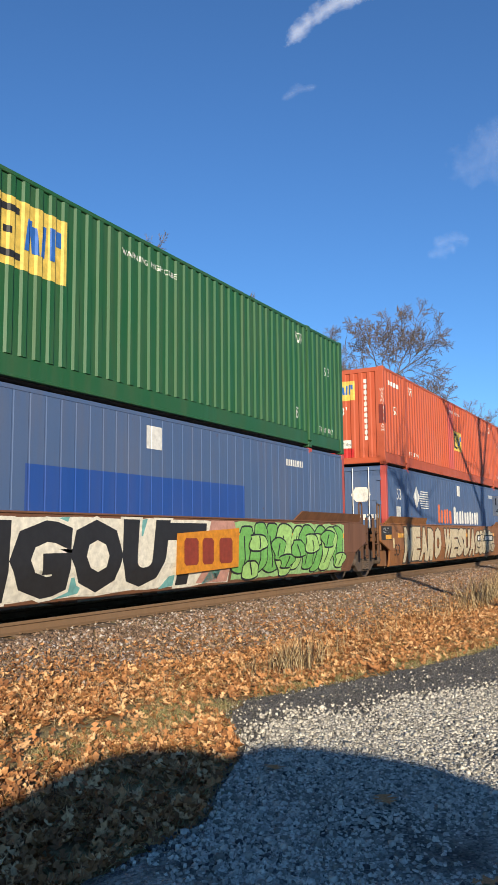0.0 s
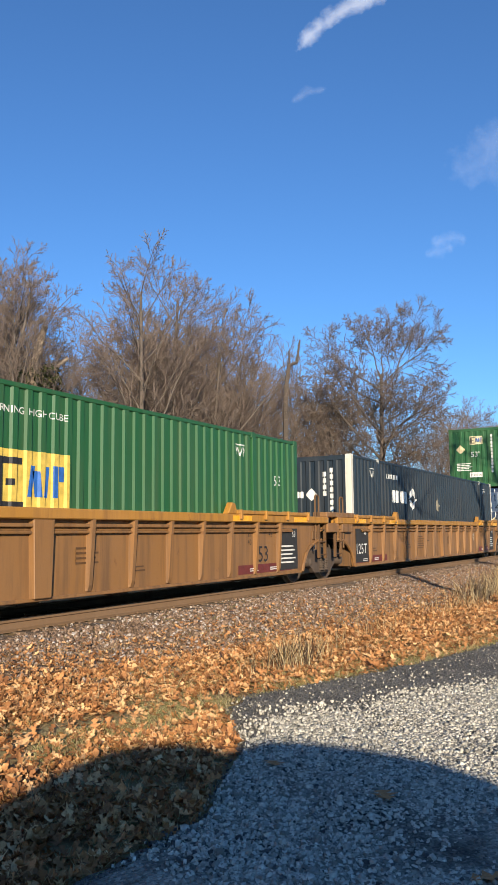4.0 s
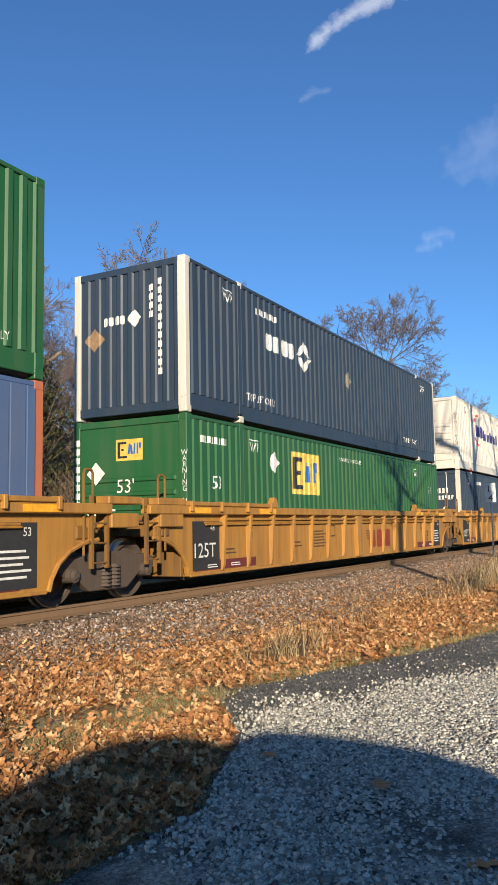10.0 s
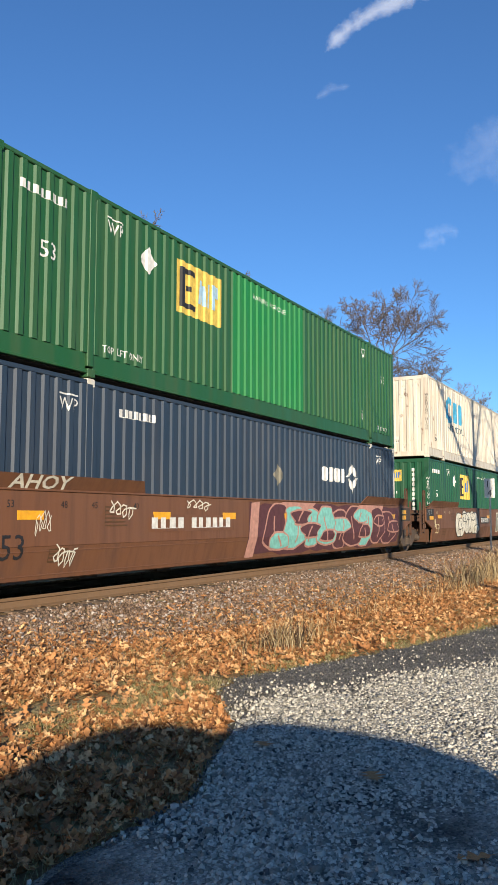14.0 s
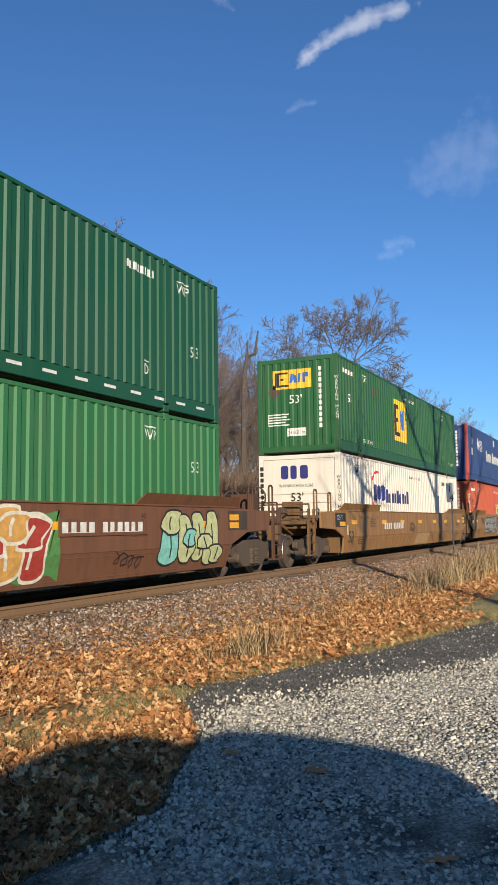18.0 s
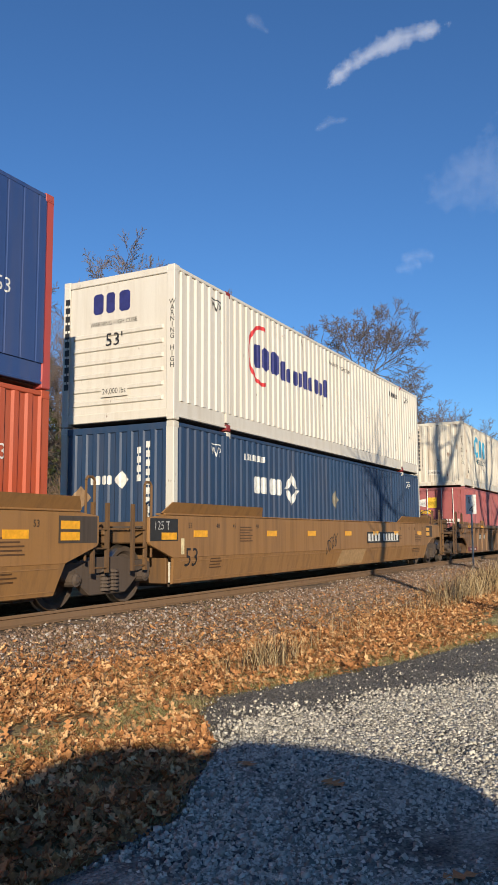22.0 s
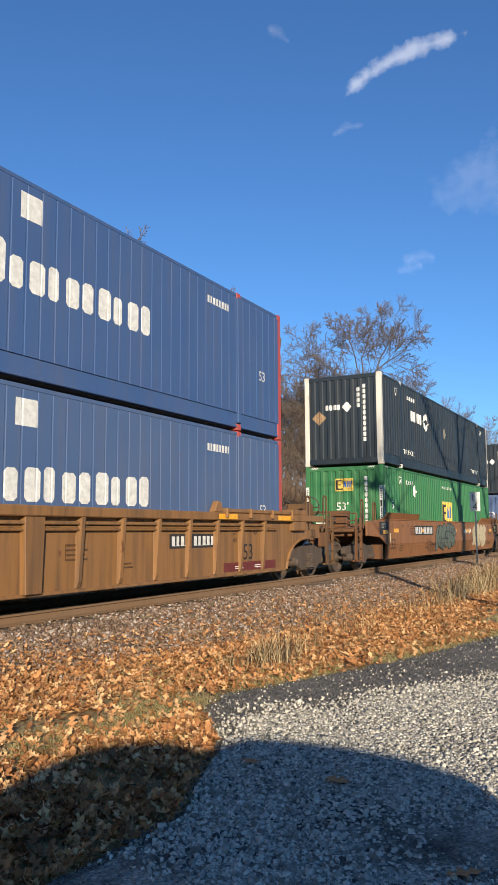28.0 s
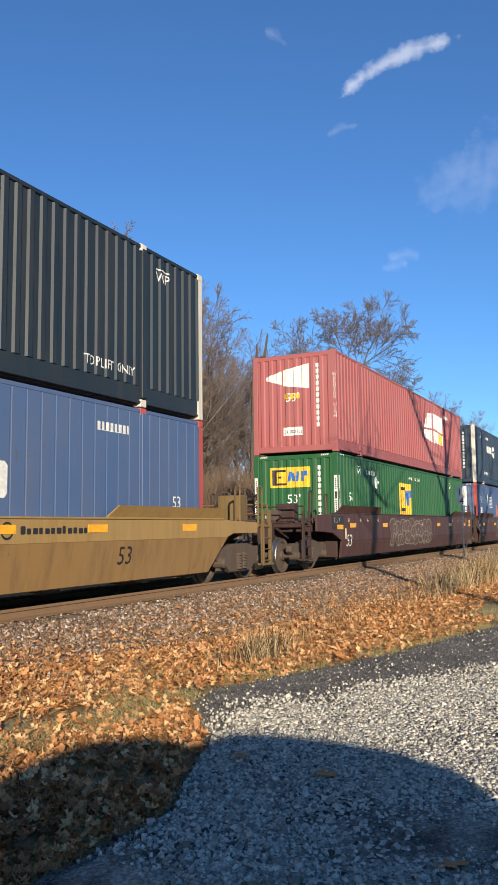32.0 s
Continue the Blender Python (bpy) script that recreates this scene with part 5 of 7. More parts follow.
        text("size_lettering", "c40r", "40", 0.11, 13.78, 0.91)
        text("size_lettering", "c45r", "45", 0.12, 14.66, 1.06)
        if rear:
            text("size_lettering", "c53", "53", 0.33, 14.22, 0.56)
        else:
            pan(LONG - 1.06)
            text("size_lettering", "c53b", "53", 0.12, LONG - 0.40, 1.05, INK_WHITE, None, zy - 0.004)
            text("size_lettering", "c53c", "53", 0.33, 14.22, 0.56)
            car_decal(car, "stencil_block", "sbars", lambda: shapes(*text_lines(LONG - 0.95, 0.5, (0.62, 0.7, 0.55, 0.66, 0.6), 0.085, 0.032)), INK_WHITE, zy - 0.004)
        for x in (0.15, LONG - 2.75):
            car_decal(car, "red_label", ("redl", x), lambda: shapes(rect(x, x + 2.3, 0.345, 0.52)), plain("dull_red_label", (0.14, 0.026, 0.022)), zy + 0.001, "dull red stencil strip")
            for a in (0.45, 1.3):
                car_decal(car, "stencil_block", ("redb", x, a), lambda: shapes(*text_lines(x + a, 0.39, (0.35, 0.32), 0.04, 0.018)), INK_WHITE, zy - 0.003)
        x = 2.30 if front else 11.50
        if front or rear:
            car_decal(car, "number_panel", ("npan", x), lambda: shapes(rect(x, x + 1.62, 0.84, 1.09)), BLACK_PANEL, zy)
            for a, b, n in ((0.07, 0.66, 4), (0.80, 1.56, 5)):
                car_decal(car, "number_block", ("nbar", x, a), lambda: shapes(*bars(x + a, x + b, 0.88, 1.05, n)), INK_WHITE, zy - 0.004)
        dark = plain("dark_stencil", (0.10, 0.05, 0.02))
        for i, (x, z, widths, pitch, h) in enumerate(((5.3, 0.62, (0.62, 0.7, 0.66, 0.6, 0.72, 0.55), 0.07, 0.026), (8.8, 0.72, (0.5, 0.44, 0.5, 0.4), 0.07, 0.028), (4.15, 0.66, (0.5, 0.42), 0.08, 0.03), (0.35 + 0.9 * (not front), 0.62, (0.4, 0.34), 0.07, 0.026), (10.1, 0.56, (0.34, 0.3), 0.06, 0.024))):
            car_decal(car, "stencil_block", ("stb", i, x), lambda: shapes(*text_lines(x, z, widths, pitch, h)), dark, zy)
        car_decal(car, "stencil_frame", "stf", lambda: shapes([(6.2, 0.84), (6.6, 0.84), (6.57, 0.87), (6.23, 0.87)], [(6.6, 0.84), (6.6, 1.12), (6.57, 1.09), (6.57, 0.87)], [(6.6, 1.12), (6.2, 1.12), (6.23, 1.09), (6.57, 1.09)], [(6.2, 1.12), (6.2, 0.84), (6.23, 0.87), (6.23, 1.09)]), dark, zy)
    return car


def arch_lip(k):
    """The turned-out edge of the side over the truck."""
    return tubes((tuple((k * x, -0.02, z) for x, z in ((-0.34, 0.29), (-0.28, 0.46), (-0.14, 0.66), (0.08, 0.82), (0.38, 0.93), (0.7, 0.97))), 0.035), sides=6)


def rib_post():
    """A tapered outside post: broad web, narrow face."""
    bm = bmesh.new()
    rows = [((-0.05, 0.0, z), (0.05, 0.0, z), (0.035, -d, z), (-0.035, -d, z)) for z, d in ((0.33, 0.035), (0.42, 0.065), (1.20, 0.115), (1.36, 0.125))]
    v = [[bm.verts.new(p) for p in r] for r in rows]
    for a, b in zip(v, v[1:]):
        for k in range(4):
            bm.faces.new((a[k - 1], a[k], b[k], b[k - 1]))
    bm.faces.new(v[0])
    bm.faces.new(v[-1][::-1])
    bmesh.ops.recalc_face_normals(bm, faces=bm.faces[:])
    return bm


def smooth_car(label, mat, front, rear, marks=True, ink=INK_BLACK, capacity=INK_WHITE, fold=0.10, amber=True, crease=0.72, top=1.46, under=None):
    """A well car with plain sides: an upper plate, a fold and a lower plate that leans in."""
    car = thing("well_car", label, "railcar", "double-stack well cars")
    out, under = 1.46, under or mat
    for s in (-1, 1):
        turn = 0 if s < 0 else 180
        f, r = (front, rear) if s < 0 else (rear, front)
        link_mesh("side_plate", cached(("splate", mat.name, f, r, crease, top), lambda: to_mesh("side_plate", prism([(-8.3 - (crease - 0.72) * 2.2, crease), (8.3 + (crease - 0.72) * 2.2, crease), (9.0, 1.0 if crease > 0.9 else 0.95), (10.1 if r else 9.05, 1.0), (10.1 if r else 9.05, top - 0.05), (8.6, top), (-8.6, top), (-10.1 if f else -9.05, top - 0.05), (-10.1 if f else -9.05, 1.0), (-9.0, 1.0 if crease > 0.9 else 0.95)], -0.03, 0.03, 0.008), mat)), car, "", pose(0, s * (out - 0.03), 0, rz=turn))
        link_mesh("lower_plate", cached(("lplate", under.name, fold, crease), lambda: to_mesh("lower_plate", lower_plate(fold, crease), under)), car, "", pose(0, s * (out - 0.03), 0, rz=turn))
        link_mesh("top_flange", cached(("tflange", mat.name, top), lambda: to_mesh("top_flange", box((-8.6, 8.6, -0.05, 0.16, top, top + 0.03), bevel=0.008), mat)), car, "", pose(0, s * (out - 0.03), 0, rz=turn))
        for e in (-1, 1):
            link_mesh("end_guide", cached(("eguide", mat.name, top), lambda: to_mesh("end_guide", flare(top + 0.03), mat)), car, "", pose(e * 6.75, s * (out - 0.03), 0, rz=turn))
        for z in (0.66, 0.34):
            if crease < 0.9:
                link_mesh("weld_seam", cached(("seam", mat.name, z), lambda: to_mesh("weld_seam", box((-8.15, 8.15, -0.006, 0.012, z - 0.008, z + 0.008)), mat)), car, "", pose(0, s * (out - 0.03 + 0.028 - (crease - z) * fold / (crease - 0.28)), 0, rz=turn))
        if amber:
            for x in (-7.4, -4.4, -2.2, 0.3, 2.6, 4.6, 7.3):
                link_mesh("reflector", cached("refls", lambda: to_mesh("reflector", box((-0.24, 0.24, -0.004, 0.004, -0.06, 0.06)), REFLECTOR)), car, "amber reflective strip", pose(x, s * (out + 0.004), min(1.14, top - 0.14), rz=turn))
    for k in range(9):
        link_mesh("cross_member", cached("cross", lambda: to_mesh("cross_member", box((-0.2, 0.2, -1.16, 1.16, 0.21, 0.275)), STEEL_DARK)), car, "", pose(-7.8 + k * 1.95, 0, 0))
    for e, c in ((-1, front), (1, rear)):
        end_works(car, mat, e, c, False)
    y = -out - 0.0015
    if marks:
        def text(name, key, t, size, x, z, k=ink, w=None):
            car_decal(car, name, (key, x, z), lambda: moved(words(t, size, w), x, z), k, y)
        for i, (x, t) in enumerate(((0.25, "53"), (1.25, "48"), (1.9, "45"), (2.9, "40"))):
            text("size_lettering", "sm%d" % i, t, 0.10, x, 1.24, INK_CREAM if ink is not INK_BLACK else ink)
            text("size_lettering", "smr%d" % i, t, 0.10, LONG - 0.2 - x, 1.24, INK_CREAM if ink is not INK_BLACK else ink)
        car_decal(car, "size_lettering", "s53", lambda: on_fold(moved(words("53", 0.34), 0.16, 0.56), fold, crease), ink, y, flat=False)
        car_decal(car, "capacity_panel", "cpan", lambda: shapes(rect(-0.95, -0.1, 1.02, 1.40)), BLACK_PANEL, y, "black stencil panel")
        text("capacity_lettering", "s125", "125 T", 0.15, -0.80, 1.21, capacity)
        dark = plain("dark_stencil", (0.10, 0.05, 0.02))
        for i, (x, z, widths) in enumerate(((2.2, 0.98, (0.55, 0.5, 0.55, 0.42, 0.55, 0.5)), (1.05, 0.50, (0.45, 0.4, 0.45, 0.38)), (LONG - 3.4, 0.95, (0.5, 0.44, 0.5)), (LONG - 1.35, 0.86, (0.75, 0.7, 0.74, 0.66, 0.72)), (LONG - 1.6, 0.50, (0.85, 0.9, 0.8)))):
            car_decal(car, "stencil_block", ("sst", i), lambda: on_fold(shapes(*text_lines(x, z, widths, 0.055, 0.022)), fold, crease), dark, y, flat=False)
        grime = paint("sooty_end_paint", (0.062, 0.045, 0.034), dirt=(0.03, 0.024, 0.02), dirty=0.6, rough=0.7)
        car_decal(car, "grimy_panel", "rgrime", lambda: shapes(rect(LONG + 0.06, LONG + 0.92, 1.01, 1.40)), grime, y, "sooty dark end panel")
        for z in (1.05, 1.21):
            car_decal(car, "reflector", ("rend", z), lambda: shapes(rect(LONG + 0.10, LONG + 0.52, z, z + 0.12)), REFLECTOR, y - 0.003, "amber reflective strip")
        car_decal(car, "reflector", "fend", lambda: shapes(rect(-0.62, -0.14, 1.04, 1.16)), REFLECTOR, y - 0.004, "amber reflective strip")
        car_decal(car, "label_patch", "flab", lambda: on_fold(shapes(rect(0.0, 0.11, 0.78, 1.06)), fold, crease), INK_CREAM, y, flat=False)
    return car


def flare(z):
    """A guide plate that leans out above the side, its ends cut aslant."""
    bm = bmesh.new()
    low = [bm.verts.new((x, y, z)) for x, y in ((-1.9, -0.02), (1.9, -0.02), (1.9, 0.02), (-1.9, 0.02))]
    high = [bm.verts.new((x, y, z + 0.19)) for x, y in ((-1.72, -0.13), (1.72, -0.13), (1.72, -0.10), (-1.72, -0.10))]
    bm.faces.new(low[::-1])
    bm.faces.new(high)
    for k in range(4):
        bm.faces.new((low[k - 1], low[k], high[k], high[k - 1]))
    bmesh.ops.recalc_face_normals(bm, faces=bm.faces[:])
    return bm


def lower_plate(fold, crease=0.72):
    bm = bmesh.new()
    row = lambda y, z, x: [bm.verts.new((-x, y, z)), bm.verts.new((x, y, z))]
    a, b, c, d = row(-0.028, crease, 8.3 + (crease - 0.72) * 2.2), row(fold - 0.028, 0.28, 8.17), row(fold + 0.03, 0.26, 8.17), row(0.03, crease, 8.3 + (crease - 0.72) * 2.2)
    for p, q in ((a, b), (b, c), (c, d), (d, a)):
        bm.faces.new((p[0], p[1], q[1], q[0]))
    bm.faces.new((a[0], b[0], c[0], d[0]))
    bm.faces.new((a[1], d[1], c[1], b[1]))
    bmesh.ops.recalc_face_normals(bm, faces=bm.faces[:])
    return bm


def number_plate(car, x, z=0.98, w=2.1, h=0.26, y=-1.4635, back=BLACK_PANEL, ink=INK_WHITE):
    car_decal(car, "number_panel", ("np", x, z, w), lambda: shapes(rect(x, x + w, z, z + h)), back, y)
    car_decal(car, "number_block", ("nb", x, z, w), lambda: shapes(*bars(x + 0.08, x + 0.4 * w, z + 0.05, z + h - 0.05, 4), *bars(x + 0.46 * w, x + w - 0.08, z + 0.05, z + h - 0.05, 6)), ink, y - 0.003)


def ribbon(points, width):
    """A fat sprayed stroke along the points: left and right edge, cut aslant at its ends."""
    p = [Vector((x, z)) for x, z in points]
    left, right = [], []
    for k, q in enumerate(p):
        a = (q - p[k - 1]).normalized() if k else (p[1] - q).normalized()
        b = (p[k + 1] - q).normalized() if k + 1 < len(p) else a
        n = (Vector((-a.y, a.x)) + Vector((-b.y, b.x)))
        n = n.normalized() if n.length > 0.2 else Vector((-a.y, a.x))
        w = width / 2 / max(0.62, n.dot(Vector((-a.y, a.x))))
        left.append(q + n * w)
        right.append(q - n * w)
    return left, right


def spray(car, name, bm, mat, lift, y=-1.4635, crease=0.72, lean=0.10 / 0.44):
    """Lay flat shapes on a smooth car's side, over the fold where the lower plate leans in."""
    bmesh.ops.triangulate(bm, faces=bm.faces[:])
    bmesh.ops.bisect_plane(bm, geom=bm.verts[:] + bm.edges[:] + bm.faces[:], plane_co=(0, 0, crease), plane_no=(0, 0, 1))
    for v in bm.verts:
        v.co.y += -lift + max(0.0, crease - v.co.z) * lean
    link_mesh(name, to_mesh(name, bm, mat), car, "sprayed paint", pose(-LONG / 2, y, 0))


def spray_field(car, seed, x0, x1, z0, z1, mat, lift=0.002, ragged=0.05):
    g = random.Random(seed)
    edge = [(x0 + (x1 - x0) * k / 24, z0 + g.uniform(0, ragged)) for k in range(25)]
    edge += [(x1 - (x1 - x0) * k / 24 + g.uniform(-ragged, ragged), z1 - g.uniform(0, ragged)) for k in range(25)]
    spray(car, "graffiti_field", shapes(edge), mat, lift)


def bubbles(car, seed, x0, x1, z0, z1, fill, line, n, field=None, inner=None, edge=0.035):
    """A throw-up: a row of fat overlapping lobes with dark outlines and slits; it spells nothing."""
    g = random.Random(seed)
    p, mid, half = (x1 - x0) / n, (z0 + z1) / 2, (z1 - z0) / 2
    if field:
        spray_field(car, seed, x0 - 0.1, x1 + 0.1, z0, z1, field)
    base, full = mid, half
    for k in range(2 * n):
        arm = k >= n
        cx, w, lean, ph = x0 + (k % n + 0.5) * p, p * g.uniform(0.50, 0.70), g.uniform(-0.22, 0.34), g.uniform(0, 6.3)
        up, down = full * g.uniform(0.72, 1.0), full * g.uniform(0.72, 1.0)
        mid, half = base, full
        if arm:
            cx, w, up, down = cx + p * g.uniform(-0.2, 0.6), p * g.uniform(0.36, 0.6), full * g.uniform(0.2, 0.42), full * g.uniform(0.2, 0.42)
            mid, half = base + full * g.uniform(-0.6, 0.6), full * 0.4

        def lobe(grow):
            out = []
            for i in range(26):
                a = i * math.tau / 26
                q, v = math.cos(a), math.sin(a)
                wob = 1 + 0.20 * math.sin(3 * a + ph) + 0.12 * math.sin(5 * a + 2 * ph)
                h = (up if v > 0 else down) + grow
                z = mid + h * math.copysign(abs(v) ** 0.7, v)
                out.append((cx + (w * wob + grow) * math.copysign(abs(q) ** 0.7, q) + lean * (z - mid), min(max(z, z0 - 0.02), z1 + 0.02)))
            return out

        lift = 0.004 + 0.006 * (k % n % 2) + (0.012 if arm else 0.0)
        spray(car, "graffiti_outline", shapes(lobe(edge)), line, lift)
        spray(car, "graffiti_lobe", shapes(lobe(0.0)), inner if inner and g.random() < 0.45 else fill, lift + 0.0025)
        pts = [(cx + w * 0.3 * math.sin(1.7 * v + ph) + lean * v * half, mid + v * half) for v in (-0.62, -0.3, 0.0, 0.28, 0.5)]
        left, right = ribbon(pts, edge * 1.2)
        spray(car, "graffiti_line", shapes([(v.x, v.y) for v in left] + [(v.x, v.y) for v in reversed(right)]), line, lift + 0.0045)


def block_letters(car, text, seed, x0, x1, z0, z1, fill, line, halo=None, fat=0.05, edge=0.05):
    """Big sprayed block letters, each stretched, tipped and outlined."""
    g = random.Random(seed)
    p, h = (x1 - x0) / len(text), z1 - z0
    for k, ch in enumerate(text):
        bm = words(ch, h * 0.8)
        wide, high = max(v.co.x for v in bm.verts), max(v.co.z for v in bm.verts)
        bm.free()
        kx, kz, tip = p * 1.0 / (wide + 2 * fat), h * 0.93 / (high + 2 * fat), g.uniform(-0.10, 0.14)
        cx, cz = x0 + (k + 0.5) * p, (z0 + z1) / 2 + g.uniform(-0.03, 0.03)
        layers = [(fill, fat, 0.009), (line, fat + edge, 0.005)] + ([(halo, fat + edge * 2, 0.003)] if halo else [])
        for mat, grow, lift in layers:
            bm = words(ch, h * 0.8, fat=grow)
            xs, zs = [v.co.x for v in bm.verts], [v.co.z for v in bm.verts]
            mx, mz = wide / 2, high / 2
            shift = Vector((min(xs) + grow, min(zs) + grow))
            for v in bm.verts:
                v.co.x = min(max(v.co.x - shift.x, -grow * 1.25), wide + grow * 1.25)
                v.co.z = min(max(v.co.z - shift.y, -grow * 1.25), high + grow * 1.25)
            for v in bm.verts:
                z = (v.co.z - mz) * kz
                v.co.x, v.co.z = cx + (v.co.x - mx) * kx * (1 + 0.18 * z / h) + tip * z, min(max(cz + z, z0 - 0.03), z1 + 0.02)
            spray(car, "graffiti_letter" if lift > 0.008 else "graffiti_outline", bm, mat, lift + 0.0015 * (k % 2))


def sprayed_word(car, key, text, size, width, x, mat):
    """Thin sprayed lettering on the guide plate that leans out over the side's front end."""
    link_mesh("graffiti_lettering", cached((key, mat.name), lambda: to_mesh("graffiti_lettering", on_sheet(words(text, size, width, fat=0.006), None), mat)), car, "white sprayed lettering", pose(-LONG / 2 + x, -1.456, 1.49, rx=30))


def scrawl(car, seed, x, z, w, h, mat, loops=5, wide=0.022):
    """A thin looping tag that cannot be read."""
    g = random.Random(seed)
    pts = []
    for k in range(loops * 6 + 1):
        a = k * math.tau / 6
        pts.append((x + w * k / (loops * 6) + 0.16 * w * math.sin(a + 0.4) + g.gauss(0, 0.02 * w), z + h / 2 + h / 2 * math.cos(a) * (0.6 + 0.4 * math.sin(k * 0.9 + seed))))
    bm = bmesh.new()
    left, right = ribbon(pts, wide)
    rows = [(bm.verts.new((l.x, -0.0003 * k, l.y)), bm.verts.new((r.x, -0.0003 * k, r.y))) for k, (l, r) in enumerate(zip(left, right))]
    for (a, b), (c, d) in zip(rows, rows[1:]):
        bm.faces.new((a, b, d, c))
    spray(car, "graffiti_scrawl", bm, mat, 0.003)


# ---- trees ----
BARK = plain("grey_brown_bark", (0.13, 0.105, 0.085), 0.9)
# Crown twigs: lighter and warmer than the trunks, sunlight put into the colour.
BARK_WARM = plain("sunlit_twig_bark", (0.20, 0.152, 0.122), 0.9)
BARK_OAK = plain("brown_oak_twig_bark", (0.15, 0.115, 0.09), 0.9)
BRUSH = plain("brown_thicket_stem", (0.22, 0.15, 0.10), 0.9)
BARK_DARK = plain("dark_bark", (0.09, 0.07, 0.055), 0.9)
IVY = leaf_material("ivy_leaf", (0.02, 0.03, 0.010), (0.045, 0.05, 0.016), (0.09, 0.08, 0.03))


OAK = dict(trunk=0.56, first=0.34, kids=(22, 11, 9, 5), angle=(52, 48, 48, 44), share=(0.62, 0.46, 0.48, 0.54), taper=(0.42, 0.4, 0.4, 0.2), wander=(0.05, 0.15, 0.15, 0.13), lift=(0.0, 0.035, 0.03, 0.05))
UPWARD = dict(trunk=0.93, first=0.20, kids=(17, 9, 7, 4), angle=(38, 42, 40, 36), share=(0.50, 0.46, 0.46, 0.50), taper=(0.55, 0.5, 0.4, 0.2), wander=(0.035, 0.08, 0.09, 0.1), lift=(0.0, 0.06, 0.05, 0.05))
BROAD = dict(trunk=0.74, first=0.22, kids=(14, 9, 7, 4), angle=(46, 44, 42, 38), share=(0.66, 0.48, 0.47, 0.50), taper=(0.42, 0.5, 0.4, 0.2), wander=(0.05, 0.12, 0.12, 0.12), lift=(0.0, 0.05, 0.04, 0.05))


def limbs(g, tall, habit, thick):
    """Two bundles of tapered rods, (from, to, r0, r1): trunk with main limbs, and the finer crown.
    Side shoots leave each stem at a habit's angle, all along it, down to the fifth order."""
    rods = ([], [])

    def grow(p, d, length, r, level):
        steps = (8, 6, 4, 2, 1)[level]
        w = habit["wander"][min(level, 3)]
        tip = thick if level > 2 else max(thick, r * 0.3)
        pts = [(p, d, r)]
        for k in range(steps):
            d = (d + Vector((g.gauss(0, w), g.gauss(0, w), g.gauss(habit["lift"][min(level, 3)], w)))).normalized()
            q, r1 = p + d * (length / steps), r + (tip - r) * (k + 1) / steps
            rods[0 if level < 2 else 1].append((p, q, pts[-1][2], r1))
            p = q
            pts.append((p, d, r1))
        if level == 4:
            return
        n, start, turn = habit["kids"][level], habit["first"] if level == 0 else 0.22, g.uniform(0, 6.3)
        for i in range(n):
            t = start + (1 - start) * (i + g.uniform(0.1, 0.9)) / n
            k = min(steps - 1, int(t * steps))
            at = pts[k][0].lerp(pts[k + 1][0], t * steps - k)
            axis, rr = pts[k + 1][1], pts[k][2] + (pts[k + 1][2] - pts[k][2]) * (t * steps - k)
            u = axis.orthogonal().normalized()
            turn += 2.4 + g.gauss(0, 0.4)
            out = u * math.cos(turn) + axis.cross(u) * math.sin(turn)
            lean = radians(habit["angle"][level] * g.uniform(0.7, 1.25))
            reach = length * habit["share"][level] * (1 - habit["taper"][level] * (t - start) / (1 - start)) * g.uniform(0.7, 1.2)
            grow(at, axis * math.cos(lean) + out * math.sin(lean), reach, max(thick, rr * (0.46, 0.5, 0.5, 0.6)[level]), level + 1)

    grow(Vector((0, 0, -0.3)), Vector((0, 0, 1)), tall * habit["trunk"], tall * 0.0145, 0)
    return rods


def rod_mesh(name, rods, mat, sides):
    n = len(rods)
    a = np.array([r[0] for r in rods], float)
    b = np.array([r[1] for r in rods], float)
    r0, r1 = np.array([r[2] for r in rods]), np.array([r[3] for r in rods])
    d = b - a
    d /= np.linalg.norm(d, axis=1, keepdims=True)
    ref = np.where(np.abs(d[:, 2:3]) < 0.9, [[0.0, 0.0, 1.0]], [[1.0, 0.0, 0.0]])
    u = np.cross(d, ref)
    u /= np.linalg.norm(u, axis=1, keepdims=True)
    w = np.cross(d, u)
    v = np.zeros((n, 2 * sides, 3))
    for k in range(sides):
        c = u * math.cos(k * math.tau / sides) + w * math.sin(k * math.tau / sides)
        v[:, k], v[:, sides + k] = a + c * r0[:, None], b + c * r1[:, None]
    f = np.array([(k, (k + 1) % sides, sides + (k + 1) % sides, sides + k) for k in range(sides)])
    faces = (f[None] + (np.arange(n) * 2 * sides)[:, None, None]).reshape(-1, 4)
    me = bpy.data.meshes.new(name)
    me.vertices.add(n * 2 * sides)
    me.vertices.foreach_set("co", v.astype(np.float32).ravel())
    me.loops.add(faces.size)
    me.loops.foreach_set("vertex_index", faces.astype(np.int32).ravel())
    me.polygons.add(len(faces))
    me.polygons.foreach_set("loop_start", np.arange(0, faces.size, 4, dtype=np.int32))
    me.materials.append(mat)
    me.update(calc_edges=True)
    return me


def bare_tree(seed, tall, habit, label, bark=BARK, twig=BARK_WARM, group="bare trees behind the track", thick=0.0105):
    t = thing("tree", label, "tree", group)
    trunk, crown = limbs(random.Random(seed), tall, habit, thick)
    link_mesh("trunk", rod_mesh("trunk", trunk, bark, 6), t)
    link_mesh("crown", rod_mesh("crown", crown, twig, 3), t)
    return t


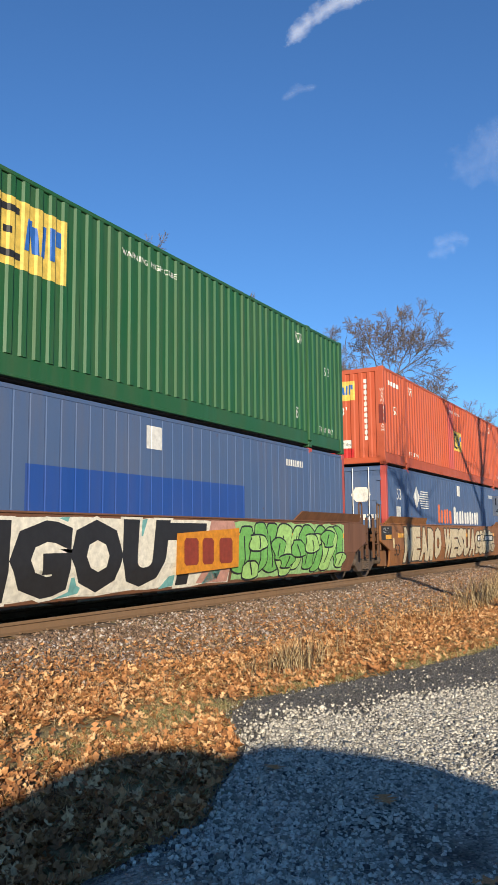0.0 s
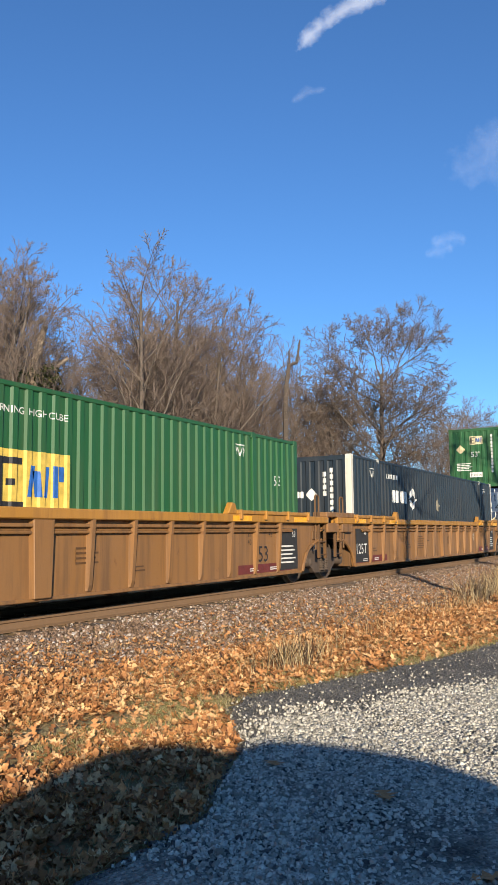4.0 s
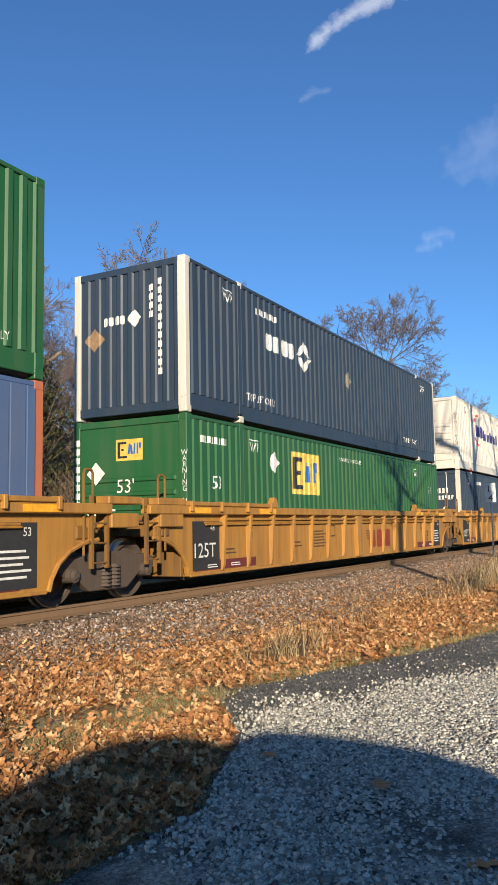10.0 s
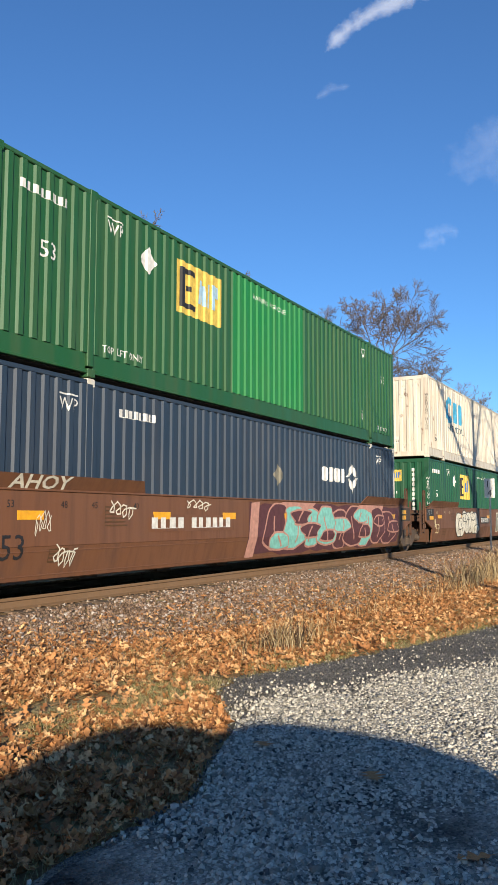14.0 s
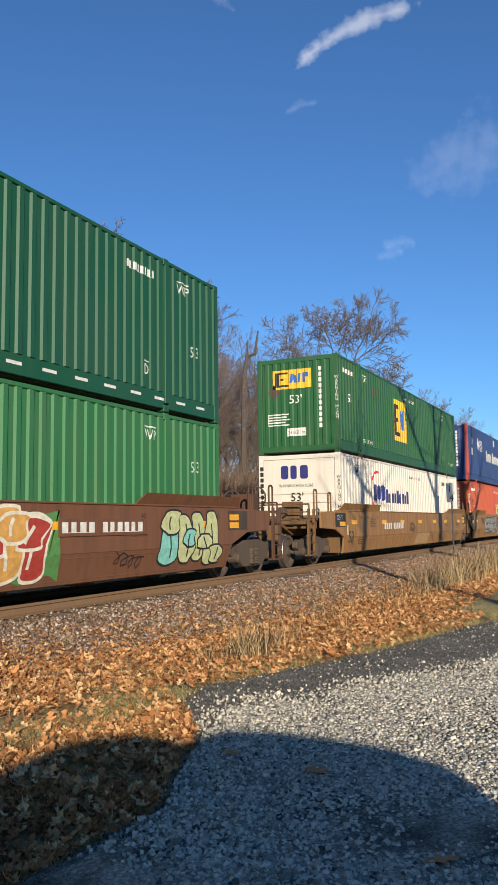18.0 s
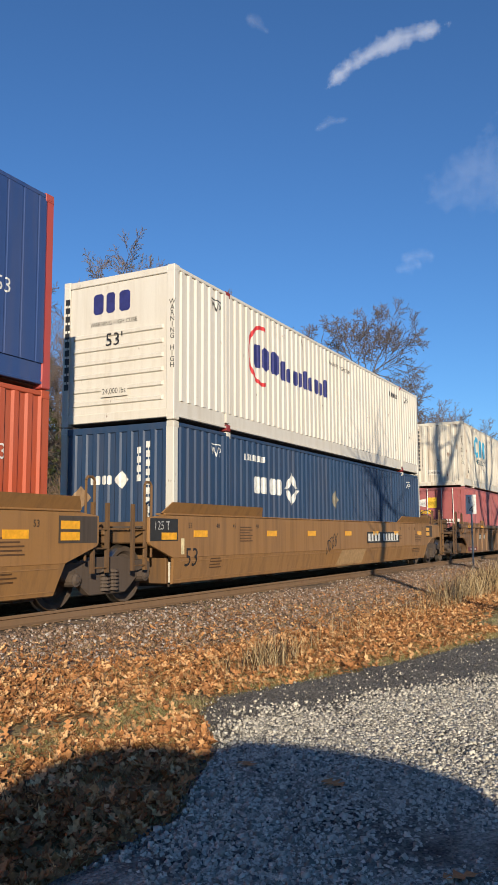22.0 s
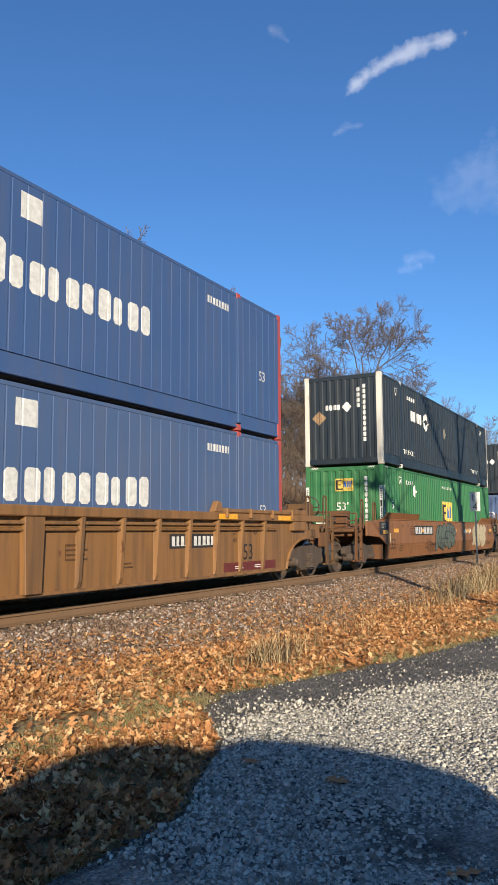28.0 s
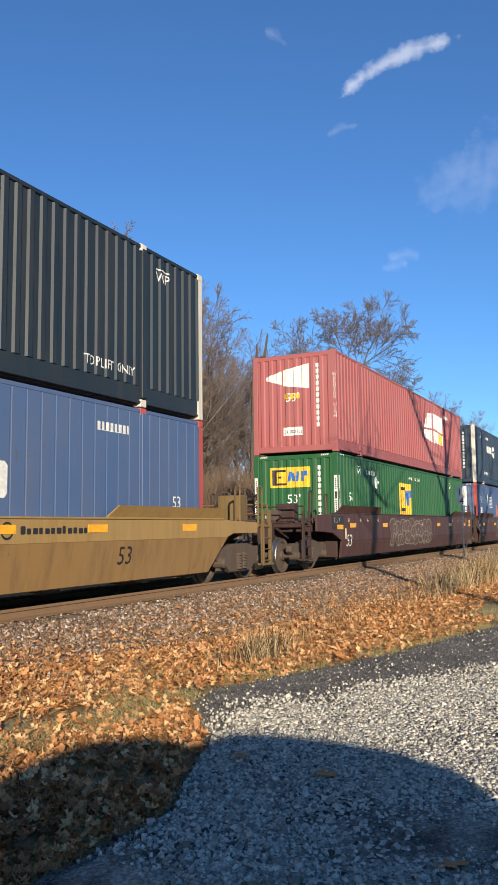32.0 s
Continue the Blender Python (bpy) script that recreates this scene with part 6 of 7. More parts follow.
def stand(tree, x, y, z, turn=0.0, size=1.0):
    tree.matrix_basis = Matrix.Translation((x, y, z)) @ Matrix.Rotation(radians(turn), 4, "Z") @ Matrix.Diagonal((size, size, size, 1))
    return tree


def again(tree, x, y, z, turn, size):
    tree = copy_thing(tree, Matrix.Identity(4))
    return stand(tree, x, y, z, turn, size)


UPRIGHT = "tall bare upright tree with dense fine twigs"
SKYLINE = [(0.2, 0.44), (0.94, 0.479), (1.19, 0.499), (1.3, 0.60), (1.44, 0.655), (1.55, 0.626), (1.81, 0.65), (1.98, 0.66), (2.12, 0.6), (2.25, 0.609), (2.44, 0.727), (2.97, 0.90), (3.34, 0.943), (3.6, 0.896), (3.77, 0.794), (3.97, 0.70), (4.46, 0.725), (4.88, 0.70), (8.0, 1.1)]


def rooted(tree, x, y, turn, share=1.0, first=False):
    """Stand a tree at x, y, as tall as the wood's skyline is there."""
    top = max(max(v.co.z for v in o.data.vertices) for o in tree.children)
    size = (along(SKYLINE, x / y) * y + 1.2) * share / top
    return stand(tree, x, y, 0.4, turn, size) if first else again(tree, x, y, 0.4, turn, size)


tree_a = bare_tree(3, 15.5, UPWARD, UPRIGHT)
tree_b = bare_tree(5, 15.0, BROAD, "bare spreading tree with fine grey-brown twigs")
tree_c = bare_tree(28, 13.0, OAK, "lone bare tree with a wide rounded crown", bark=BARK_OAK, twig=BARK_OAK, thick=0.009)
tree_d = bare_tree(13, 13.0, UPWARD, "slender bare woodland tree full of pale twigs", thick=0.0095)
rooted(tree_a, 34.5, 24.0, 0, 1.0, True)
rooted(tree_b, 42.5, 24.5, 0, 1.0, True)
rooted(tree_c, 50.2, 18.3, 180, 1.04, True)
rooted(tree_d, 25.5, 27.0, 0, 1.0, True)
for tree, x, y, turn, share in (
    (tree_a, 31.2, 23.8, 210, 0.98), (tree_a, 29.5, 33.0, 40, 0.9), (tree_b, 47.5, 24.0, 150, 0.86), (tree_b, 38.5, 29.0, 60, 0.85),
    (tree_d, 27.5, 29.0, 75, 1.0), (tree_d, 24.0, 26.0, 160, 0.98), (tree_d, 22.5, 24.0, 230, 1.0), (tree_a, 24.0, 31.0, 80, 1.0), (tree_d, 30.0, 25.5, 310, 0.8),
    (tree_d, 37.0, 25.0, 20, 0.72), (tree_d, 40.0, 23.5, 120, 0.66), (tree_d, 45.5, 23.0, 200, 0.68), (tree_d, 50.0, 23.0, 280, 0.75), (tree_d, 54.0, 22.5, 40, 0.7),
    (tree_d, 47.5, 19.5, 330, 0.70), (tree_b, 55.5, 18.5, 10, 0.56), (tree_b, 60.5, 17.5, 95, 0.64), (tree_a, 64.0, 17.0, 170, 0.66), (tree_a, 70.0, 17.0, 220, 0.9), (tree_b, 74.0, 17.0, 300, 1.0),
    (tree_d, 67.0, 17.5, 60, 0.85), (tree_d, 80.0, 17.0, 110, 0.95), (tree_b, 88.0, 18.0, 200, 0.9), (tree_a, 98.0, 19.0, 10, 0.85), (tree_b, 110.0, 21.0, 80, 0.85),
    (tree_b, 32.5, 27.0, 95, 0.86), (tree_b, 26.0, 28.0, 190, 0.97), (tree_a, 36.5, 23.4, 280, 0.84),
    (tree_b, 40.2, 25.0, 330, 0.86), (tree_a, 44.3, 24.2, 45, 0.88), (tree_b, 35.0, 28.0, 140, 0.8), (tree_d, 33.0, 24.2, 260, 0.78), (tree_a, 20.0, 29.0, 120, 0.95), (tree_b, 17.0, 30.0, 20, 0.95), (tree_a, 12.0, 31.0, 300, 0.95), (tree_b, 4.0, 33.0, 130, 1.0), (tree_a, -6.0, 33.0, 90, 1.0)):
    rooted(tree, x, y, turn, share)
wood = random.Random(5)
for k in range(24):
    rooted((tree_a, tree_d, tree_b, tree_d)[k % 4], 15 + k * 3.0 + wood.uniform(-1, 1), 36 + wood.uniform(-3, 7), wood.uniform(0, 360), wood.uniform(0.62, 0.8))

# scrub along the far side of the track
brush = thing("shrub", "bare brown thicket of fine stems behind the track", "shrub", "thickets behind the track")
stems_of = []
g = random.Random(77)
for _ in range(420):
    p = Vector((g.gauss(0, 1.1), g.gauss(0, 0.7), -0.1))
    d = Vector((g.gauss(0, 0.35), g.gauss(0, 0.35), 1)).normalized()
    h = g.uniform(1.2, 3.4)
    q = p + d * h * 0.5
    stems_of.append((p, q, 0.013, 0.009))
    for _ in range(3):
        e = (d + Vector((g.gauss(0, 0.5), g.gauss(0, 0.5), 0.1))).normalized()
        b = q + e * h * g.uniform(0.3, 0.55)
        stems_of.append((q, b, 0.008, 0.004))
        stems_of.append((q.lerp(b, 0.5), q.lerp(b, 0.5) + (e + Vector((g.gauss(0, 0.6), g.gauss(0, 0.6), 0.1))).normalized() * h * 0.22, 0.005, 0.003))
link_mesh("thicket", rod_mesh("thicket", stems_of, BRUSH, 3), brush)
stand(brush, 31.0, 21.5, 0.2, 0, 1.3)
for k in range(54):
    x = 12 + k * 1.65
    low = 0.42 if 18.5 < x < 24.5 else 1.0
    again(brush, x + g.uniform(-0.8, 0.8), 19.5 + g.uniform(-1.5, 3.5), 0.2, g.uniform(0, 360), low * g.uniform(1.1, 2.0))

# an ivy-grown broken trunk
snag = thing("tree", "broken leaning trunk overgrown with dark ivy", "tree")
rods = [(Vector((0, 0, -0.2)), Vector((-0.4, 0, 4.5)), 0.34, 0.30), (Vector((-0.4, 0, 4.5)), Vector((-0.6, 0, 8.5)), 0.30, 0.24), (Vector((-0.6, 0, 8.5)), Vector((-0.06, 0, 10.1)), 0.22, 0.13), (Vector((-0.4, 0, 7.7)), Vector((1.38, 0, 9.0)), 0.11, 0.07)]
link_mesh("trunk", rod_mesh("trunk", rods, plain("pale_split_wood", (0.30, 0.23, 0.16), 0.9), 8), snag)
rows = []
for _ in range(5200):
    h = 8.2 * g.uniform(0, 1) ** 1.6
    a, r = g.uniform(0, 6.3), min(1.6, abs(g.gauss(0, 1.0))) * (2.4 - h * 0.22)
    rows.append((r * math.cos(a) - 0.06 * h, r * math.sin(a), max(0.1, h), g.uniform(0.14, 0.32), g.uniform(0, 6), g.uniform(0, 6), g.uniform(0, 6), g.randrange(10), 0))
ivy = scatter("ivy", LEAVES, (IVY,), rows, "dark green ivy on the broken trunk", "ivy")
ivy.parent = snag
for key in ("category", "kind"):
    if key in ivy:
        del ivy[key]
stand(snag, 24.6, 23.5, 0.3)

# a dark dead stem among the twigs
dead = thing("tree", "dark dead stem with a broken forked top", "tree")
part("trunk", path_tube([(0, 0, -0.3), (0.1, 0, 5), (0.3, 0, 9.6), (0.9, 0.1, 11.0), (2.0, 0.1, 11.4), (2.25, 0, 12.8)], [0.2, 0.17, 0.14, 0.11, 0.09, 0.05], 7), BARK_DARK, dead)
part("limb", path_tube([(1.0, 0.1, 11.0), (0.95, 0.1, 11.9)], [0.07, 0.04], 6), BARK_DARK, dead)
stand(dead, 40.0, 20.0, 0.3)

# tall trees beside the drive that throw their shadows on the train
def roadside_tree(x, y, stems, seed):
    t = thing("tree", "tall bare roadside tree standing beside the drive", "tree", "bare trees beside the drive")
    t.location = (x, y, 0)
    g = random.Random(seed)
    trunk = path_tube([p for p, r in stems[0]], [r for p, r in stems[0]], 9)
    part("trunk", trunk, BARK_DARK, t)
    for s in stems[1:]:
        part("limb", path_tube([p for p, r in s], [r for p, r in s], 7), BARK_DARK, t)
    rods = []
    for s in stems:
        for (p, r), (q, w) in zip(s[1:], s[2:]):
            for _ in range(7):
                a = Vector(p).lerp(Vector(q), g.uniform(0.2, 1))
                d = Vector((g.gauss(0, 1), g.gauss(0, 1), g.uniform(0.2, 1.0))).normalized()
                b = a + d * g.uniform(0.8, 2.2)
                rods.append((a, b, 0.034, 0.02))
                rods.append((b, b + (d + Vector((g.gauss(0, 0.5), g.gauss(0, 0.5), 0.3))).normalized() * g.uniform(0.6, 1.4), 0.018, 0.008))
    link_mesh("crown", rod_mesh("crown", rods, BARK_DARK, 4), t)
    return t


roadside_tree(8.95, -2.6, (
    (((0, 0, -0.2), 0.17), ((0.05, 0, 3), 0.15), ((-0.04, 0.1, 5.6), 0.13), ((0.0, 0, 7.7), 0.11), ((-0.45, 0.1, 8.05), 0.09), ((-0.95, 0, 8.3), 0.05)),
    (((0.0, 0, 7.75), 0.09), ((0.75, 0.1, 7.45), 0.07), ((1.65, 0, 7.05), 0.03))), 4)
roadside_tree(19.1, -2.6, (
    (((0, 0, -0.2), 0.24), ((0.1, 0, 4), 0.21), ((-0.1, 0.1, 7.2), 0.18), ((0.0, 0, 9.4), 0.14), ((-0.2, 0, 11.3), 0.10), ((0.2, 0, 13.2), 0.05)),
    (((-0.05, 0, 7.2), 0.13), ((-1.8, 0.1, 8.75), 0.11), ((-4.0, 0, 10.2), 0.09), ((-5.4, 0, 11.3), 0.06), ((-6.4, 0, 12.4), 0.03)),
    (((0.0, 0, 8.6), 0.10), ((1.0, 0.2, 9.9), 0.08), ((1.7, 0.1, 11.6), 0.05), ((1.9, 0, 13.4), 0.03))), 9)
# Third tree added out of view, to dapple the train's far end with shade.
roadside_tree(25.2, -3.0, (
    (((0, 0, -0.2), 0.26), ((0.1, 0, 4), 0.23), ((0.1, 0.1, 6.6), 0.20), ((-0.1, 0, 9.0), 0.15), ((0.2, 0, 11.2), 0.10), ((0.1, 0, 13.0), 0.05)),
    (((0.05, 0, 6.0), 0.13), ((-1.4, 0.1, 7.6), 0.11), ((-2.6, 0, 9.6), 0.08), ((-3.2, 0, 11.6), 0.04)),
    (((0.1, 0, 5.4), 0.14), ((1.6, 0.2, 6.8), 0.11), ((3.2, 0.1, 8.2), 0.08), ((4.4, 0, 10.2), 0.04)),
    (((0.0, 0, 8.2), 0.10), ((1.1, -0.2, 9.8), 0.08), ((1.6, 0, 11.8), 0.04))), 17)


# ---- houses behind the trees ----
SIDING = paint("grey_green_clapboard", (0.16, 0.19, 0.20), dirty=0.15)
TRIM = paint("white_house_trim", (0.72, 0.71, 0.68), dirty=0.15)
SHINGLE = stone_material("dark_roof_shingle", (0.05, 0.05, 0.055), (0.10, 0.10, 0.11), 12.0)
PANE = plain("dark_window_glass", (0.03, 0.04, 0.05), 0.08)


def house(label, w, d, h, ridge, x, y, turn):
    o = thing("house", label, "house", "houses behind the trees")
    o.matrix_basis = pose(x, y, 0.6, rz=turn)
    walls = box((-w / 2, w / 2, -d / 2, d / 2, 0, h))
    add_prism(walls, [(-w / 2, h), (w / 2, h), (0, h + ridge)], -d / 2, d / 2)
    bmesh.ops.recalc_face_normals(walls, faces=walls.faces[:])
    part("wall", walls, SIDING, o)
    part("siding", box(*[(-w / 2 - 0.02, w / 2 + 0.02, -d / 2 - 0.02, -d / 2, 0.1 + k * 0.2, 0.27 + k * 0.2) for k in range(int(h / 0.2))]), SIDING, o)
    for s in (-1, 1):
        a, b = Vector((s * (w / 2 + 0.4), 0, h - 0.28)), Vector((0, 0, h + ridge + 0.12))
        bm = bmesh.new()
        add_prism(bm, [(a.x, a.z), (b.x, b.z), (b.x, b.z + 0.12), (a.x, a.z + 0.12)], -d / 2 - 0.35, d / 2 + 0.35)
        bmesh.ops.recalc_face_normals(bm, faces=bm.faces[:])
        part("roof", bm, SHINGLE, o)
        bm = bmesh.new()
        add_prism(bm, [(a.x, a.z - 0.12), (b.x, b.z - 0.14), (b.x, b.z + 0.06), (a.x, a.z + 0.06)], -d / 2 - 0.40, -d / 2 - 0.36)
        bmesh.ops.recalc_face_normals(bm, faces=bm.faces[:])
        part("fascia", bm, TRIM, o)
    for wx in (-w * 0.3, 0.0, w * 0.3):
        for wz in (1.0, 3.6):
            if wz + 1.4 > h + 0.2 and abs(wx) > 0.1:
                continue
            win = part("window", box((wx - 0.45, wx + 0.45, -d / 2 - 0.05, -d / 2 - 0.01, wz, wz + 1.3)), PANE, o)
            part("frame", box((wx - 0.55, wx - 0.45, -d / 2 - 0.08, -d / 2, wz - 0.1, wz + 1.4), (wx + 0.45, wx + 0.55, -d / 2 - 0.08, -d / 2, wz - 0.1, wz + 1.4), (wx - 0.45, wx + 0.45, -d / 2 - 0.08, -d / 2, wz + 1.3, wz + 1.4), (wx - 0.45, wx + 0.45, -d / 2 - 0.08, -d / 2, wz - 0.1, wz), (wx - 0.45, wx + 0.45, -d / 2 - 0.07, -d / 2, wz + 0.62, wz + 0.68)), TRIM, win)
    return o


house("grey clapboard house with a dark gable roof and white trim", 9.0, 8.0, 5.0, 3.2, 44.0, 41.0, -42)
house("low grey house with white window trim behind bare trees", 8.0, 10.0, 3.4, 2.2, 57.0, 44.0, -50)

# ---- unseen van behind the camera, hull traced back from its shadow on the gravel ----
REACH = 2.6 / (SUN_FROM.z / math.hypot(SUN_FROM.x, SUN_FROM.y))
EDGE = [(5.55, 2.90), (5.30, 2.98), (5.07, 3.05), (5.16, 3.30), (5.12, 3.50), (4.95, 3.72), (4.70, 3.85), (4.19, 3.83), (3.58, 3.70), (2.4, 3.55), (0.4, 3.45), (0.4, 0.7), (4.6, 0.75), (5.34, 1.22), (5.58, 1.66), (5.65, 2.15), (5.64, 2.55)]
HULL = [(x - SUN_FROM.x / math.hypot(SUN_FROM.x, SUN_FROM.y) * -REACH, y + SUN_FROM.y / math.hypot(SUN_FROM.x, SUN_FROM.y) * REACH) for x, y in EDGE]
van = thing("van", "unseen dark van shaped to cast the shadow on the gravel drive", "van")
VAN_PAINT = paint("dark_grey_van_paint", (0.06, 0.065, 0.07), dirty=0.1, rough=0.3)
mx, my = sum(p[0] for p in HULL) / len(HULL), sum(p[1] for p in HULL) / len(HULL)
bm = bmesh.new()
rings = [[bm.verts.new((x * k + (1 - k) * mx, y * k + (1 - k) * my, z)) for x, y in HULL] for z, k in ((0.55, 0.97), (0.7, 1.0), (2.6, 1.0), (2.65, 0.98), (2.67, 0.95))]
for p, q in zip(rings, rings[1:]):
    for k in range(len(p)):
        bm.faces.new((p[k - 1], p[k], q[k], q[k - 1]))
bm.faces.new(rings[0][::-1])
bm.faces.new(rings[-1])
bmesh.ops.recalc_face_normals(bm, faces=bm.faces[:])
part("body", bm, VAN_PAINT, van)
for x, y in ((mx + 1.2, my + 0.8), (mx - 1.6, my + 0.8), (mx + 1.2, my - 0.8), (mx - 1.6, my - 0.8)):
    w = bmesh.new()
    add_tube(w, (x, y - 0.13, 0.42), (x, y + 0.13, 0.42), 0.42, 0.42, 24)
    part("wheel", w, BLACK_PANEL, van)
part("chassis", box((mx - 2.2, mx + 1.8, my - 0.6, my + 0.6, 0.40, 0.58)), BLACK_PANEL, van)

# ---- plain wall added unseen behind the drive, to cut skylight on the gravel ----
tagged(part("wall_south", box((3.0, 18.0, -8.3, -8.0, 0.0, 3.3)), SIDING, None), "plain grey wall added unseen beside the drive to block skylight", "wall", kind="structure")

# ---- milepost ----
post = thing("milepost", "white milepost sign with black figures on a thin steel post", "sign")
post.location = (32.7, 6.9, 0.1)
part("post", box((-0.03, 0.03, -0.03, 0.03, 0.0, 3.0), bevel=0.006), GALV, post)
part("sign_plate", box((-0.004, 0.004, -0.2, 0.2, 2.28, 3.05), bevel=0.002), INK_WHITE, post, m=pose(-0.035, 0, 0, rz=12))
for t, z in (("1", 2.70), ("4", 2.33)):
    bm = words(t, 0.28)
    for v in bm.verts:
        v.co.x -= 0.09
    part("figure", moved(bm, 0, z), INK_BLACK, post, m=pose(-0.044, 0.0, 0, rz=-78))


# ---- a large leaf ----
v, tri = leaf(61)
me = bpy.data.meshes.new("fallen_leaf")
me.from_pydata((v * (0.17, 0.24, 0.12)).tolist(), [], tri.tolist())
me.materials.append(LEAF)
fallen = tagged(link_mesh("fallen_leaf", me), "single large brown leaf lying on the shaded gravel", "leaf")

for x, y, turn, tilt in ((3.85, 0.92, 120, 8), (5.0, 2.62, 40, 5)):
    copy_thing(fallen, pose(x, y, 0.045, tilt, 5, turn))["label"] = "dry brown leaf lying on the gravel"

# ---- clouds ----
def cloud_material(name, density, scale):
    """Torn white vapour: thick along its spine, ragged towards its edge."""
    n = Nodes(name)
    uv = n.t.nodes.new("ShaderNodeTexCoord").outputs["UV"]
    sep = n.t.nodes.new("ShaderNodeSeparateXYZ")
    n.link(uv, sep.inputs[0])
    across = n.math("SUBTRACT", 1.0, n.math("ABSOLUTE", n.math("SUBTRACT", n.math("MULTIPLY", sep.outputs[1], 2.0), 1.0)))
    length = n.math("SUBTRACT", 1.0, n.math("ABSOLUTE", n.math("SUBTRACT", n.math("MULTIPLY", sep.outputs[0], 2.0), 1.0)))
    nz = n.noise(scale, 6, 0.6, n.mapped((1, 1, 1), n.info))
    body = n.math("MULTIPLY", across, n.ramp(length, (0.0, (0, 0, 0)), (0.35, (1, 1, 1))))
    a = n.math("ADD", n.math("MULTIPLY", nz, 1.5), n.math("SUBTRACT", n.math("MULTIPLY", body, 0.8), 1.05))
    n.link(n.math("MULTIPLY", n.ramp(a, (0.0, (0, 0, 0)), (0.55, (1, 1, 1))), density), n.b.inputs["Alpha"])
    # A faint glow of its own stands in for sunlit vapour.
    n.b.inputs["Emission Color"].default_value = (0.80, 0.88, 1.0, 1)
    n.b.inputs["Emission Strength"].default_value = 0.35
    return n.done((0.9, 0.92, 0.95), 1.0, spec=0.0)


CLOUD = cloud_material("torn_cloud", 0.25, 0.024)
CLOUD_FAINT = cloud_material("faint_cloud", 0.055, 0.016)
CLOUDS = []


def cloud(x, y, z, spine, mat, drift):
    """A ribbon of vapour along its spine: rows of across, up and breadth in metres, facing the ground below."""
    bm = bmesh.new()
    layer = bm.loops.layers.uv.new("UVMap")
    pts = []
    for (a, b, w), (c, d, q) in zip(spine, spine[1:]):
        pts += [(a + (c - a) * k / 4, b + (d - b) * k / 4, w + (q - w) * k / 4) for k in range(4)]
    pts.append(spine[-1])
    n, rows = len(pts), []
    for k, (a, b, w) in enumerate(pts):
        t = Vector((pts[min(n - 1, k + 1)][0] - pts[max(0, k - 1)][0], pts[min(n - 1, k + 1)][1] - pts[max(0, k - 1)][1])).normalized()
        rows.append([bm.verts.new((a - t.y * w * s, b + t.x * w * s, 0)) for s in (-0.9, -0.45, 0, 0.45, 0.9)])
    for k in range(n - 1):
        for j in range(4):
            f = bm.faces.new((rows[k][j], rows[k + 1][j], rows[k + 1][j + 1], rows[k][j + 1]))
            for loop, uv in zip(f.loops, ((k, j), (k + 1, j), (k + 1, j + 1), (k, j + 1))):
                loop[layer].uv = (uv[0] / (n - 1), uv[1] / 4)
    ob = tagged(part("cloud", bm, mat, None, smooth=True), "thin white wisp of cloud in a clear blue sky", "cloud", "wisps of cloud", "structure")
    m = look(EYE, (x, y, z))
    m.translation = (x, y, z)
    CLOUDS.append((ob, m, drift))
    return ob

# ---- the train: which boxes on which cars, front to rear ----
YELLOW_LABEL = "yellow steel well car with outside posts carrying containers"
emp = lambda label, c=GREEN, **k: container(label, c, mark="emp", **k)
umax = lambda label, c, **k: container(label, c, post=POST_WHITE, mark="umax", **k)
pacer = lambda label, c, post=RED_POST, **k: container(label, c, style="groove", post=post, mark="pacer", stripes=True, **k)
stg = lambda label: container(label, WHITE, end="ridge", mark="stg", ink=INK_BLACK, fitting=plain("dull_maroon_fitting", (0.26, 0.03, 0.03)))
FADED = plain("faded_cream_field", (0.66, 0.58, 0.36), 0.7)
GREEN_BOX = "green corrugated 53-foot container with a yellow square mark"
NAVY_BOX = "navy corrugated container with white corner posts and white mark"
BLUE_BOX = "faded blue container with red corner posts and white wordmark"

